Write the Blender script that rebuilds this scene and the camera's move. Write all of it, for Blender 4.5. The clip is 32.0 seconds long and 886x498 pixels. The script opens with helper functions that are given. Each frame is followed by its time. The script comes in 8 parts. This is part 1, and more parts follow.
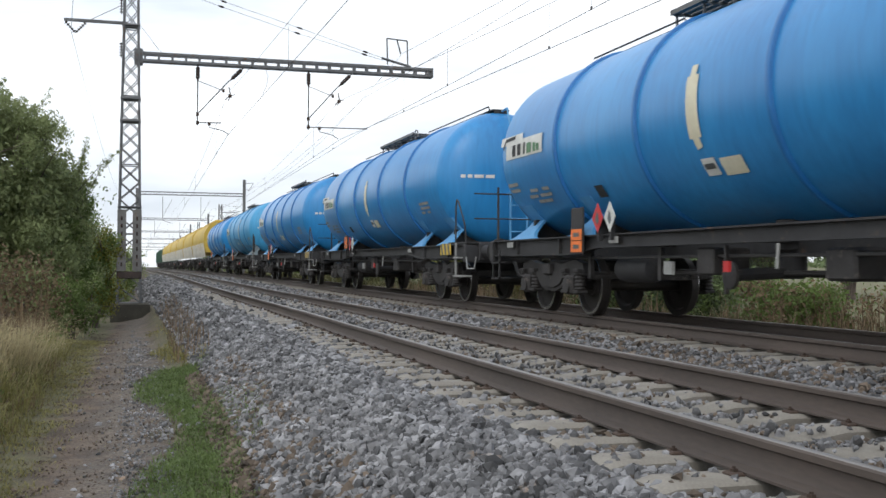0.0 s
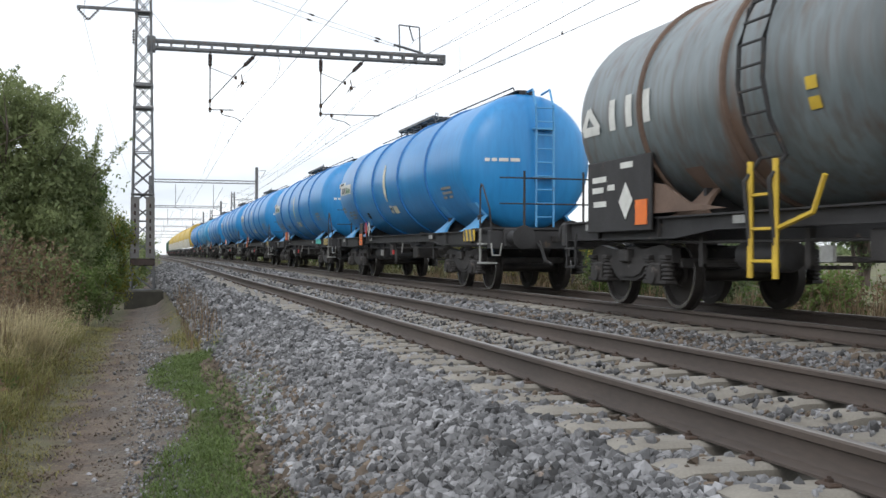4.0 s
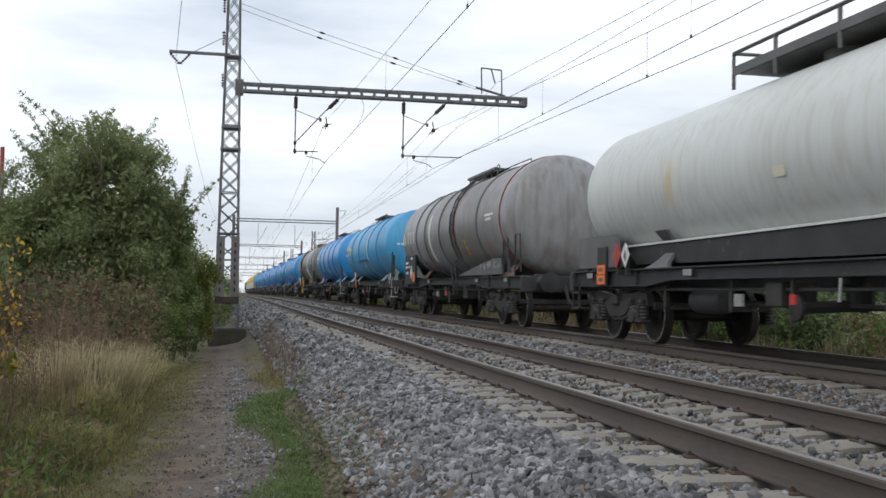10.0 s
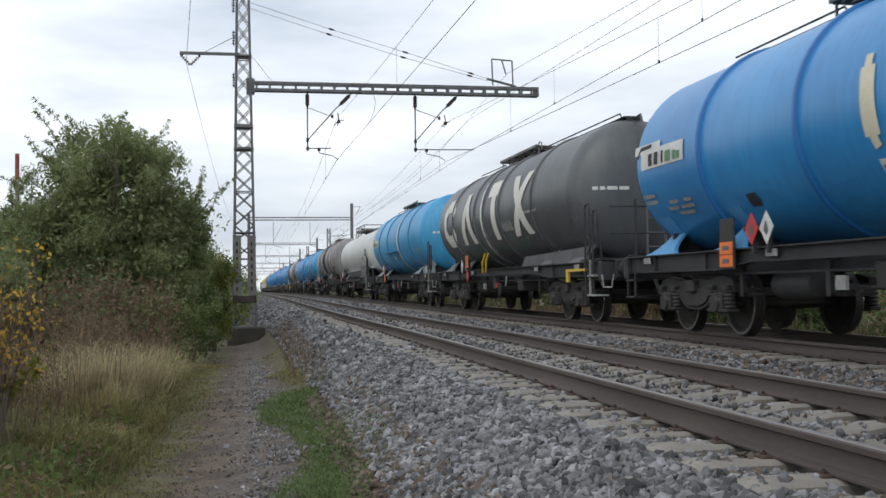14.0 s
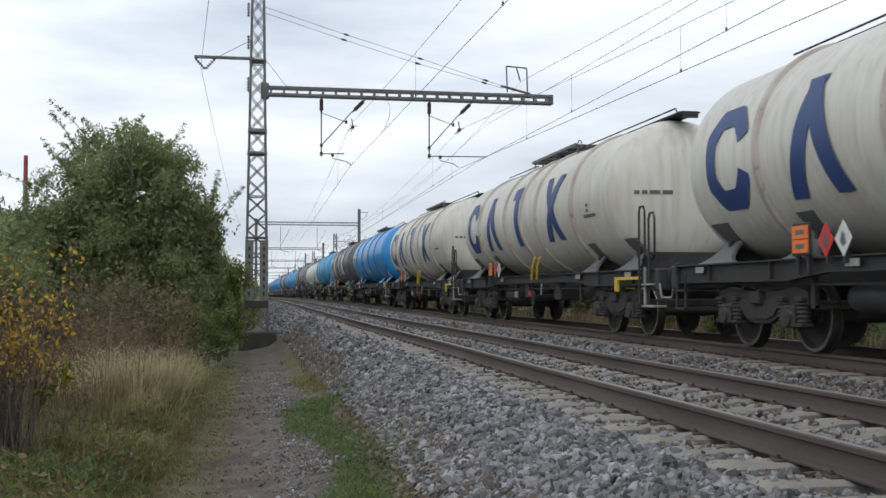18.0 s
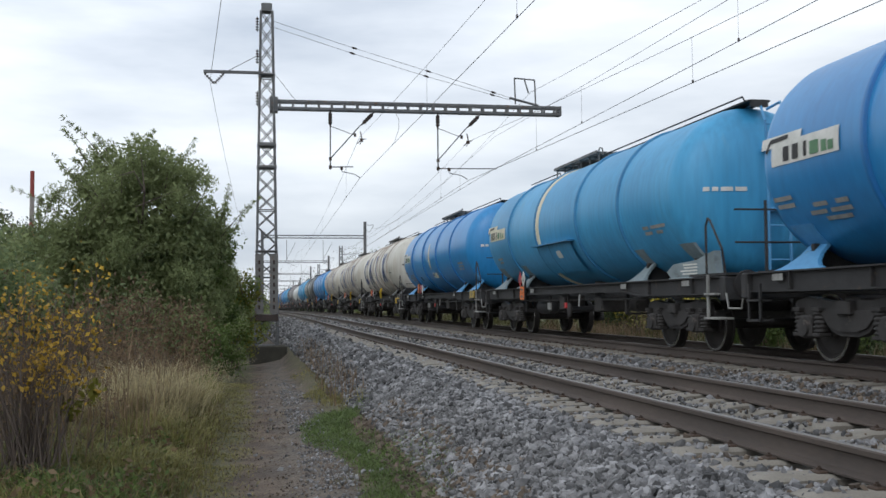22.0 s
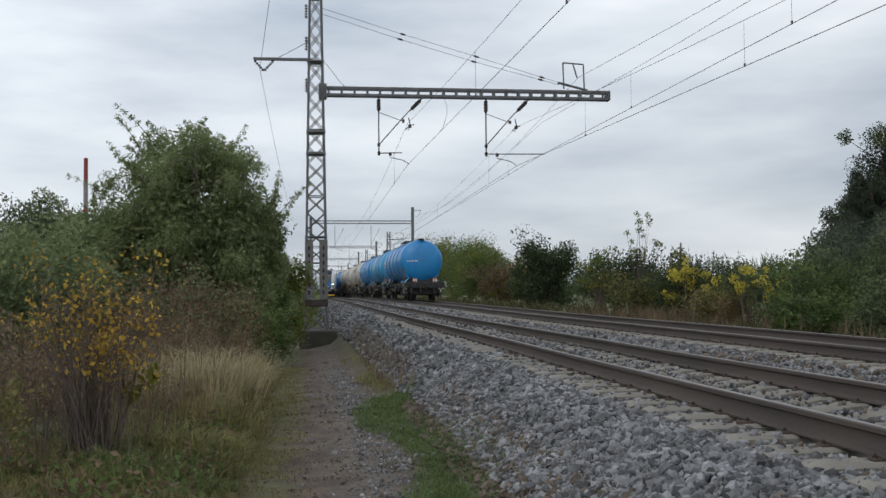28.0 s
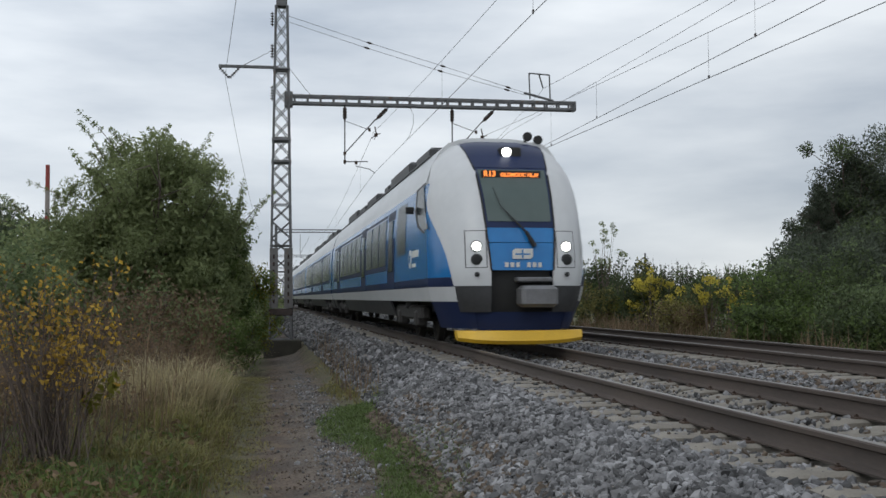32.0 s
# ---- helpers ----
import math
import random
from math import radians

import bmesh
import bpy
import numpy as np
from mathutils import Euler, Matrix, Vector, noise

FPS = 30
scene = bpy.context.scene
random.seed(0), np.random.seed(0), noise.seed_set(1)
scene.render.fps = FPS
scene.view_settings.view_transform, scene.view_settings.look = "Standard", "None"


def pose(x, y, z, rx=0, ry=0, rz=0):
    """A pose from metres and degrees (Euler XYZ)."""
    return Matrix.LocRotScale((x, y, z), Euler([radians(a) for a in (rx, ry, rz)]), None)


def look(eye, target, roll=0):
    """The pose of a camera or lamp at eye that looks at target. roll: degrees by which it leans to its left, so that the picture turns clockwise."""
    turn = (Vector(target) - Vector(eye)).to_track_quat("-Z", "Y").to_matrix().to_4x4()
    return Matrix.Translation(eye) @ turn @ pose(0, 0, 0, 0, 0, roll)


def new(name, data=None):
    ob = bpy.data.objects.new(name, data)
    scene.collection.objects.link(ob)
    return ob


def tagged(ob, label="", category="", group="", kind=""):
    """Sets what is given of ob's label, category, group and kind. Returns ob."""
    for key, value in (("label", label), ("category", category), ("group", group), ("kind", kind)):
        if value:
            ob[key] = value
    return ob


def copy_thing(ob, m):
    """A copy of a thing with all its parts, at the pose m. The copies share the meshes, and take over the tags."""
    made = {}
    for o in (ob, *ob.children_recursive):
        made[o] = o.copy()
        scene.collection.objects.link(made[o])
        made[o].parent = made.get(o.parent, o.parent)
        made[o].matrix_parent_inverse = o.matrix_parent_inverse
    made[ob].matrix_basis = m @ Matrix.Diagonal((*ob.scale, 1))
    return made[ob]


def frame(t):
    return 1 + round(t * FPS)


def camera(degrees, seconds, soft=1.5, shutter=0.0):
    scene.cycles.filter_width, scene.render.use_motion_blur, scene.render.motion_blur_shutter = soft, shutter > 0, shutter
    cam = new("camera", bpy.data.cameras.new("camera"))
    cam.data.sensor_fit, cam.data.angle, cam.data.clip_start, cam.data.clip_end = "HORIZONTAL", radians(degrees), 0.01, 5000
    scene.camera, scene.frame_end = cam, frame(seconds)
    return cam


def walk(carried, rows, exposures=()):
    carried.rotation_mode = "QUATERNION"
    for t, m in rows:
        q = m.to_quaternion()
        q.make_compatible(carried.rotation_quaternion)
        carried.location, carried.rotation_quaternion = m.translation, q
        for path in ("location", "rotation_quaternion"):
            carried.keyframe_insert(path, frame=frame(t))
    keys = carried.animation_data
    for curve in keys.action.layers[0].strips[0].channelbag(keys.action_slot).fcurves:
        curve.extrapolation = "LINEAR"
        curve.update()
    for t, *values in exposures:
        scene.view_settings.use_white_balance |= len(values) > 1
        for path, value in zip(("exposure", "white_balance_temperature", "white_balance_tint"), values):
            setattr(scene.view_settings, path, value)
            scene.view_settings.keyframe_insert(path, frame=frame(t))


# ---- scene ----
cam = camera(45.93, 32.0, soft=1.5, shutter=0.1)


def held(x, y, z, yaw, pitch, roll):
    """The pose of a hand-held camera: yaw to the right of the line, pitch upwards."""
    return pose(x, y, z, 90 + pitch, 0, -yaw) @ pose(0, 0, 0, 0, 0, roll)


PATH = [
    (0, -3.47, -3.087, 0.761, 16.173, 1.044, 0.221),
    (0.5, -3.475, -3.082, 0.761, 15.985, 0.948, 0.062),
    (1, -3.479, -3.078, 0.76, 16.145, 0.823, 0.324),
    (1.5, -3.477, -3.078, 0.76, 16.63, 1.026, 0.861),
    (2, -3.475, -3.078, 0.759, 16.102, 0.997, 0.526),
    (2.5, -3.48, -3.066, 0.755, 15.569, 0.886, 0.681),
    (4.5, -3.469, -3.063, 0.741, 15.385, 0.118, -0.463),
    (5, -3.462, -3.051, 0.739, 14.739, -0.158, -1.9),
    (5.5, -3.457, -3.042, 0.738, 14.646, -0.183, -2.598),
    (6, -3.452, -3.032, 0.736, 14.82, 0.038, -1.406),
    (6.5, -3.452, -3.023, 0.745, 15.017, 0.027, -0.83),
    (7, -3.453, -3.013, 0.753, 16.217, -0.054, -1.98),
    (7.5, -3.467, -3.039, 0.754, 13.926, 0.738, -0.695),
    (8, -3.482, -3.065, 0.755, 13.646, 0.846, -1.669),
    (8.5, -3.488, -3.087, 0.761, 14.044, 0.502, -3.664),
    (9, -3.494, -3.108, 0.768, 14.4, 0.209, -2.959),
    (9.5, -3.558, -3.132, 0.786, 10.724, 1.287, -0.826),
    (10, -3.572, -3.039, 0.77, 11.25, 2.546, 0.958),
    (10.5, -3.588, -3.081, 0.773, 14.757, 3.309, 2.42),
    (11, -3.604, -3.123, 0.777, 16.596, 3.456, 2.712),
    (11.5, -3.607, -3.165, 0.777, 19.388, 2.828, 3.646),
    (12, -3.615, -3.068, 0.773, 15.919, 2.668, 2.435),
    (12.5, -3.596, -3.06, 0.773, 11.985, 2.559, -0.117),
    (13, -3.577, -3.051, 0.773, 11.227, 2.323, 0.349),
    (13.5, -3.587, -3.032, 0.769, 11.34, 2.245, -0.32),
    (14, -3.596, -3.012, 0.765, 10.422, 2.164, -0.768),
    (14.5, -3.62, -2.976, 0.758, 9.814, 2.231, -0.073),
    (16.5, -3.706, -2.882, 0.755, 7.157, 2.82, 0.95),
    (17, -3.805, -2.815, 0.741, 7.824, 2.55, 0.084),
    (17.5, -3.841, -2.823, 0.768, 9.096, 2.817, -0.071),
    (18, -3.877, -2.832, 0.794, 10.185, 2.517, -0.091),
    (18.5, -3.903, -2.804, 0.79, 10.857, 2.155, 1.743),
    (19, -3.929, -2.776, 0.786, 11.174, 2.166, 0.903),
    (19.5, -3.958, -2.783, 0.797, 11.339, 2.322, 1.464),
    (20, -3.988, -2.79, 0.809, 9.542, 2.44, 0.264),
    (20.5, -4.02, -2.777, 0.809, 10.401, 2.802, -1.308),
    (21, -4.052, -2.764, 0.808, 10.331, 3.099, -0.34),
    (21.5, -4.064, -2.784, 0.807, 9.883, 3.407, 0.451),
    (22, -4.075, -2.803, 0.805, 9.956, 3.172, -0.519),
    (22.5, -4.081, -2.819, 0.812, 9.44, 2.657, -0.067),
    (23, -4.087, -2.835, 0.818, 8.393, 2.42, -0.084),
    (23.5, -4.107, -2.865, 0.816, 7.593, 2.814, 0.825),
    (24, -4.128, -2.894, 0.814, 7.531, 2.915, -0.002),
    (24.5, -4.123, -2.86, 0.813, 9.037, 2.918, 0.884),
    (25, -4.118, -2.826, 0.812, 9.38, 2.92, 1.051),
    (25.5, -4.122, -2.844, 0.815, 8.941, 2.769, 0.289),
    (26, -4.127, -2.863, 0.817, 8.065, 2.589, -0.423),
    (26.5, -4.13, -2.875, 0.818, 7.45, 2.492, 0.067),
    (28.5, -4.128, -2.861, 0.817, 7.501, 2.299, -0.705),
    (29, -4.125, -2.837, 0.818, 7.814, 2.143, -0.755),
    (29.5, -4.125, -2.838, 0.817, 7.942, 2.332, -0.705),
    (30, -4.126, -2.839, 0.815, 8.129, 2.402, -0.552),
    (30.5, -4.123, -2.833, 0.813, 8.282, 2.562, -0.573),
    (31, -4.121, -2.827, 0.811, 8.577, 2.779, -0.137),
    (31.5, -4.119, -2.822, 0.81, 8.885, 2.928, -0.2),
    (32, -4.117, -2.818, 0.81, 9.242, 2.889, -0.299),
]
walk(cam, [(t, held(*p)) for t, *p in PATH],
     exposures=[(0, 0.50, 6480, 9.5), (3, 0.56, 6480, 9.5), (6, 0.62, 6480, 9.5), (8, 0.48, 6480, 9.6), (9, 0.42, 6480, 9.8), (11, 0.13, 6340, 9), (13, 0.22, 6410, 9.5), (17, 0.16, 6340, 9), (20, 0.16, 6330, 9), (24, 0.03, 6310, 9), (26, -0.12, 6310, 8.4), (28, -0.15, 6310, 8.2), (32, -0.17, 6330, 8.2)])

# ---- sky and light ----
world = bpy.data.worlds.new("overcast")
scene.world = world
world.use_nodes = True
wn, wl = world.node_tree.nodes, world.node_tree.links
wn.clear()
w_out = wn.new("ShaderNodeOutputWorld")
w_bg = wn.new("ShaderNodeBackground")
w_sky = wn.new("ShaderNodeTexSky")
w_sky.sky_type, w_sky.sun_disc = "NISHITA", False
w_sky.sun_elevation, w_sky.sun_rotation = radians(40), radians(215)
w_dim = wn.new("ShaderNodeVectorMath")
w_dim.operation = "SCALE"
w_dim.inputs["Scale"].default_value = 0.1
w_co = wn.new("ShaderNodeTexCoord")
w_map = wn.new("ShaderNodeMapping")
w_map.inputs["Scale"].default_value = (1.0, 1.0, 4.2)
w_no = wn.new("ShaderNodeTexNoise")
w_no.inputs["Scale"].default_value, w_no.inputs["Detail"].default_value = 2.6, 6
w_no.inputs["Roughness"].default_value = 0.5
w_ra = wn.new("ShaderNodeValToRGB")
w_ra.color_ramp.elements[0].position, w_ra.color_ramp.elements[0].color = 0.30, (0.47, 0.515, 0.585, 1)
w_ra.color_ramp.elements[1].position, w_ra.color_ramp.elements[1].color = 0.66, (0.92, 0.94, 0.965, 1)
w_mix = wn.new("ShaderNodeMix")
w_mix.data_type = "RGBA"
w_mix.inputs["Factor"].default_value = 0.92
wl.new(w_co.outputs["Generated"], w_map.inputs["Vector"])
wl.new(w_map.outputs["Vector"], w_no.inputs["Vector"])
wl.new(w_no.outputs["Fac"], w_ra.inputs["Fac"])
wl.new(w_sky.outputs["Color"], w_dim.inputs["Vector"])
wl.new(w_dim.outputs["Vector"], w_mix.inputs["A"])
wl.new(w_ra.outputs["Color"], w_mix.inputs["B"])
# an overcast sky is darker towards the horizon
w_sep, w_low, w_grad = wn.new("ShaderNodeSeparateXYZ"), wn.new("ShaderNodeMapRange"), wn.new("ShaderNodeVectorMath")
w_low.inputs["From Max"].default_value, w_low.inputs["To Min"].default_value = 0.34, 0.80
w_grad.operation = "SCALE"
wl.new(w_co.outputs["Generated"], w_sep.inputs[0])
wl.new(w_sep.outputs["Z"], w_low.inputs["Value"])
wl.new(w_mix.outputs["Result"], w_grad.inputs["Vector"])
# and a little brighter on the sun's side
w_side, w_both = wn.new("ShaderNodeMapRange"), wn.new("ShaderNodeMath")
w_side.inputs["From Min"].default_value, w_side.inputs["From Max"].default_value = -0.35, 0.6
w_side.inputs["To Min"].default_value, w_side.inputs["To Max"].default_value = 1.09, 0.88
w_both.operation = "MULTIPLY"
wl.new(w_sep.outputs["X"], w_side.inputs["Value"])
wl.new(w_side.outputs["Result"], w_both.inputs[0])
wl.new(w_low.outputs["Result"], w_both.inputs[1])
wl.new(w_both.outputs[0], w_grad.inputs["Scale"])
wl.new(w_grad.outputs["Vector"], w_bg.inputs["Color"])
w_bg.inputs["Strength"].default_value = 1.27
wl.new(w_bg.outputs["Background"], w_out.inputs["Surface"])

sun = new("sun", bpy.data.lights.new("sun", "SUN"))
sun.data.energy, sun.data.angle, sun.data.color = 0.5, radians(25), (1.0, 0.96, 0.9)
sun.matrix_world = look((0, 0, 0), (0.57, 0.82, -0.84))

# ---- materials ----
def paint(name, color, dark=None, rough=0.5, metal=0.0, scale=3.0, amount=0.5, fine=40.0, bump=0.0, stretch=(1, 1, 1), random_hue=0.0, spec=0.5, wear=None, wear_at=0.62, streak=None, streak_amount=0.5):
    """A surface with variation at two scales, fine relief and, if wear is given, patches of a second colour."""
    m = bpy.data.materials.new(name)
    m.use_nodes = True
    n, l = m.node_tree.nodes, m.node_tree.links
    b = n["Principled BSDF"]
    b.inputs["Roughness"].default_value, b.inputs["Metallic"].default_value = rough, metal
    b.inputs["Specular IOR Level"].default_value = spec
    dark = dark or tuple(c * 0.6 for c in color)
    co = n.new("ShaderNodeTexCoord")
    mp = n.new("ShaderNodeMapping")
    mp.inputs["Scale"].default_value = stretch
    l.new(co.outputs["Object"], mp.inputs["Vector"])
    big, small = n.new("ShaderNodeTexNoise"), n.new("ShaderNodeTexNoise")
    big.inputs["Scale"].default_value, big.inputs["Detail"].default_value = scale, 5
    small.inputs["Scale"].default_value, small.inputs["Detail"].default_value = fine, 3
    for t in (big, small):
        l.new(mp.outputs["Vector"], t.inputs["Vector"])
    add = n.new("ShaderNodeMath")
    add.operation = "MULTIPLY_ADD"
    add.inputs[1].default_value = 0.45
    l.new(small.outputs["Fac"], add.inputs[0])
    l.new(big.outputs["Fac"], add.inputs[2])
    ramp = n.new("ShaderNodeMapRange")
    ramp.inputs["From Min"].default_value, ramp.inputs["From Max"].default_value = 0.72 - 0.28 / max(amount, 0.05) * 0.5, 0.72 + 0.28 / max(amount, 0.05) * 0.5
    l.new(add.outputs[0], ramp.inputs["Value"])
    mix = n.new("ShaderNodeMix")
    mix.data_type = "RGBA"
    mix.inputs["A"].default_value, mix.inputs["B"].default_value = (*dark, 1), (*color, 1)
    l.new(ramp.outputs["Result"], mix.inputs["Factor"])
    last = mix.outputs["Result"]
    if wear:
        wn_ = n.new("ShaderNodeTexNoise")
        wn_.inputs["Scale"].default_value, wn_.inputs["Detail"].default_value = scale * 1.7, 8
        wn_.inputs["Roughness"].default_value = 0.65
        l.new(mp.outputs["Vector"], wn_.inputs["Vector"])
        wr = n.new("ShaderNodeMapRange")
        wr.inputs["From Min"].default_value, wr.inputs["From Max"].default_value = wear_at, wear_at + 0.08
        l.new(wn_.outputs["Fac"], wr.inputs["Value"])
        wm = n.new("ShaderNodeMix")
        wm.data_type = "RGBA"
        wm.inputs["B"].default_value = (*wear, 1)
        l.new(wr.outputs["Result"], wm.inputs["Factor"])
        l.new(last, wm.inputs["A"])
        last = wm.outputs["Result"]
    if streak:
        sm = n.new("ShaderNodeMapping")
        sm.inputs["Scale"].default_value = (3.2, 3.2, 0.16)
        l.new(co.outputs["Object"], sm.inputs["Vector"])
        sn = n.new("ShaderNodeTexNoise")
        sn.inputs["Scale"].default_value, sn.inputs["Detail"].default_value = 2.2, 7
        l.new(sm.outputs["Vector"], sn.inputs["Vector"])
        sr = n.new("ShaderNodeMapRange")
        sr.inputs["From Min"].default_value, sr.inputs["From Max"].default_value = 0.47, 0.72
        sr.inputs["To Max"].default_value = streak_amount
        l.new(sn.outputs["Fac"], sr.inputs["Value"])
        sx = n.new("ShaderNodeMix")
        sx.data_type = "RGBA"
        sx.inputs["B"].default_value = (*streak, 1)
        l.new(sr.outputs["Result"], sx.inputs["Factor"])
        l.new(last, sx.inputs["A"])
        last = sx.outputs["Result"]
    if random_hue:
        oi = n.new("ShaderNodeNewGeometry")
        hs = n.new("ShaderNodeHueSaturation")
        vr = n.new("ShaderNodeMapRange")
        vr.inputs["To Min"].default_value, vr.inputs["To Max"].default_value = 1 - random_hue, 1 + random_hue
        l.new(oi.outputs["Random Per Island"], vr.inputs["Value"])
        l.new(vr.outputs["Result"], hs.inputs["Value"])
        l.new(last, hs.inputs["Color"])
        last = hs.outputs["Color"]
    l.new(last, b.inputs["Base Color"])
    if bump:
        bp = n.new("ShaderNodeBump")
        bp.inputs["Strength"].default_value, bp.inputs["Distance"].default_value = 0.8, bump
        l.new(add.outputs[0], bp.inputs["Height"])
        l.new(bp.outputs["Normal"], b.inputs["Normal"])
    return m


def glow(name, color, strength):
    m = bpy.data.materials.new(name)
    m.use_nodes = True
    b = m.node_tree.nodes["Principled BSDF"]
    b.inputs["Base Color"].default_value = (*color, 1)
    b.inputs["Emission Color"].default_value = (*color, 1)
    b.inputs["Emission Strength"].default_value = strength
    return m


# ---- mesh building ----
class Mesh:
    """Collects vertices and faces, then becomes one mesh."""

    def __init__(self):
        self.v, self.f = [], []

    def add(self, verts, faces):
        o = len(self.v)
        self.v += [tuple(p) for p in verts]
        self.f += [tuple(i + o for i in f) for f in faces]
        return self

    def box(self, x0, x1, y0, y1, z0, z1, c=0.0):
        """A box, with its edges chamfered by c."""
        if c <= 0:
            p = [(x, y, z) for x in (x0, x1) for y in (y0, y1) for z in (z0, z1)]
            return self.add(p, [(0, 1, 3, 2), (4, 6, 7, 5), (0, 4, 5, 1), (2, 3, 7, 6), (0, 2, 6, 4), (1, 5, 7, 3)])
        c = min(c, (x1 - x0) * 0.45, (y1 - y0) * 0.45, (z1 - z0) * 0.45)
        rings = []
        for z, s in ((z0, c), (z0 + c, 0), (z1 - c, 0), (z1, c)):
            a, b, d, e = x0 + s, x1 - s, y0 + s, y1 - s
            k = c
            rings.append([(a + k, d, z), (b - k, d, z), (b, d + k, z), (b, e - k, z), (b - k, e, z), (a + k, e, z), (a, e - k, z), (a, d + k, z)])
        p = [q for r in rings for q in r]
        f = [tuple(range(7, -1, -1)), tuple(range(24, 32))]
        for i in range(3):
            for j in range(8):
                k = (j + 1) % 8
                f.append((i * 8 + j, i * 8 + k, i * 8 + 8 + k, i * 8 + 8 + j))
        return self.add(p, f)

    def ring(self, rings, close=True, caps=True):
        """Skins rings of equal count."""
        n = len(rings[0])
        p = [q for r in rings for q in r]
        f = []
        for i in range(len(rings) - 1):
            for j in range(n if close else n - 1):
                k = (j + 1) % n
                f.append((i * n + j, i * n + k, (i + 1) * n + k, (i + 1) * n + j))
        if caps:
            f += [tuple(range(n - 1, -1, -1)), tuple(range((len(rings) - 1) * n, len(rings) * n))]
        return self.add(p, f)

    def tube(self, path, r, n=6):
        """A round bar along a path; r may be one number or one for each point."""
        pts = [Vector(p) for p in path]
        rings = []
        up = Vector((0.013, 0.021, 1))
        for i, p in enumerate(pts):
            d = (pts[min(i + 1, len(pts) - 1)] - pts[max(i - 1, 0)]).normalized()
            u = d.cross(up if abs(d.z) < 0.98 else Vector((1, 0.02, 0))).normalized()
            w = d.cross(u)
            q = r[i] if isinstance(r, (list, tuple)) else r
            rings.append([p + (u * math.cos(a) + w * math.sin(a)) * q for a in (math.tau * j / n for j in range(n))])
        return self.ring(rings)

    def lathe(self, profile, n=32, axis="y", at=(0, 0, 0), caps=True):
        """Turns (along, radius) pairs about an axis through at."""
        rings = []
        for s, r in profile:
            ring = []
            for j in range(n):
                a = math.tau * j / n
                c, d = r * math.cos(a), r * math.sin(a)
                q = {"y": (c, s, d), "x": (s, c, d), "z": (c, d, s)}[axis]
                ring.append((q[0] + at[0], q[1] + at[1], q[2] + at[2]))
            rings.append(ring)
        return self.ring(rings, caps=caps)

    def prism(self, outline, a0, a1, axis="y"):
        """Pushes an outline of (u, v) pairs along an axis: x: (y, z), y: (x, z), z: (x, y)."""
        put = {"x": lambda u, v, a: (a, u, v), "y": lambda u, v, a: (u, a, v), "z": lambda u, v, a: (u, v, a)}[axis]
        return self.ring([[put(u, v, a) for u, v in outline] for a in (a0, a1)])

    def data(self, name, mat, smooth=35):
        me = bpy.data.meshes.new(name)
        me.from_pydata(self.v, [], self.f)
        bm = bmesh.new()
        bm.from_mesh(me)
        bmesh.ops.recalc_face_normals(bm, faces=bm.faces)
        bm.to_mesh(me)
        bm.free()
        if smooth:
            me.polygons.foreach_set("use_smooth", [True] * len(me.polygons))
            me.set_sharp_from_angle(angle=radians(smooth))
        me.materials.append(mat)
        return me


def part(name, mesh, mat, parent=None, label="", smooth=35):
    """One mesh object under a thing or under a part (or a thing of its own)."""
    ob = new(name, mesh.data(name, mat, smooth) if isinstance(mesh, Mesh) else mesh)
    if parent:
        ob.parent = parent
    return tagged(ob, label) if label else ob


def soup(name, verts, faces_n, mat, parent=None, smooth=False):
    """A mesh of many equal small faces from arrays: verts (k, 3), each face faces_n verts in turn."""
    me = bpy.data.meshes.new(name)
    k = len(verts)
    me.vertices.add(k)
    me.vertices.foreach_set("co", np.asarray(verts, dtype=np.float32).ravel())
    me.loops.add(k)
    me.loops.foreach_set("vertex_index", np.arange(k, dtype=np.int32))
    me.polygons.add(k // faces_n)
    me.polygons.foreach_set("loop_start", np.arange(0, k, faces_n, dtype=np.int32))
    me.update(calc_edges=True)
    me.materials.append(mat)
    ob = new(name, me)
    if parent:
        ob.parent = parent
    return ob


def thing(name, label, category, group="", at=(0, 0, 0)):
    ob = new(name)
    ob.empty_display_size = 0.2
    ob.location = at
    return tagged(ob, label, category, group)

# ---- colours of the place ----


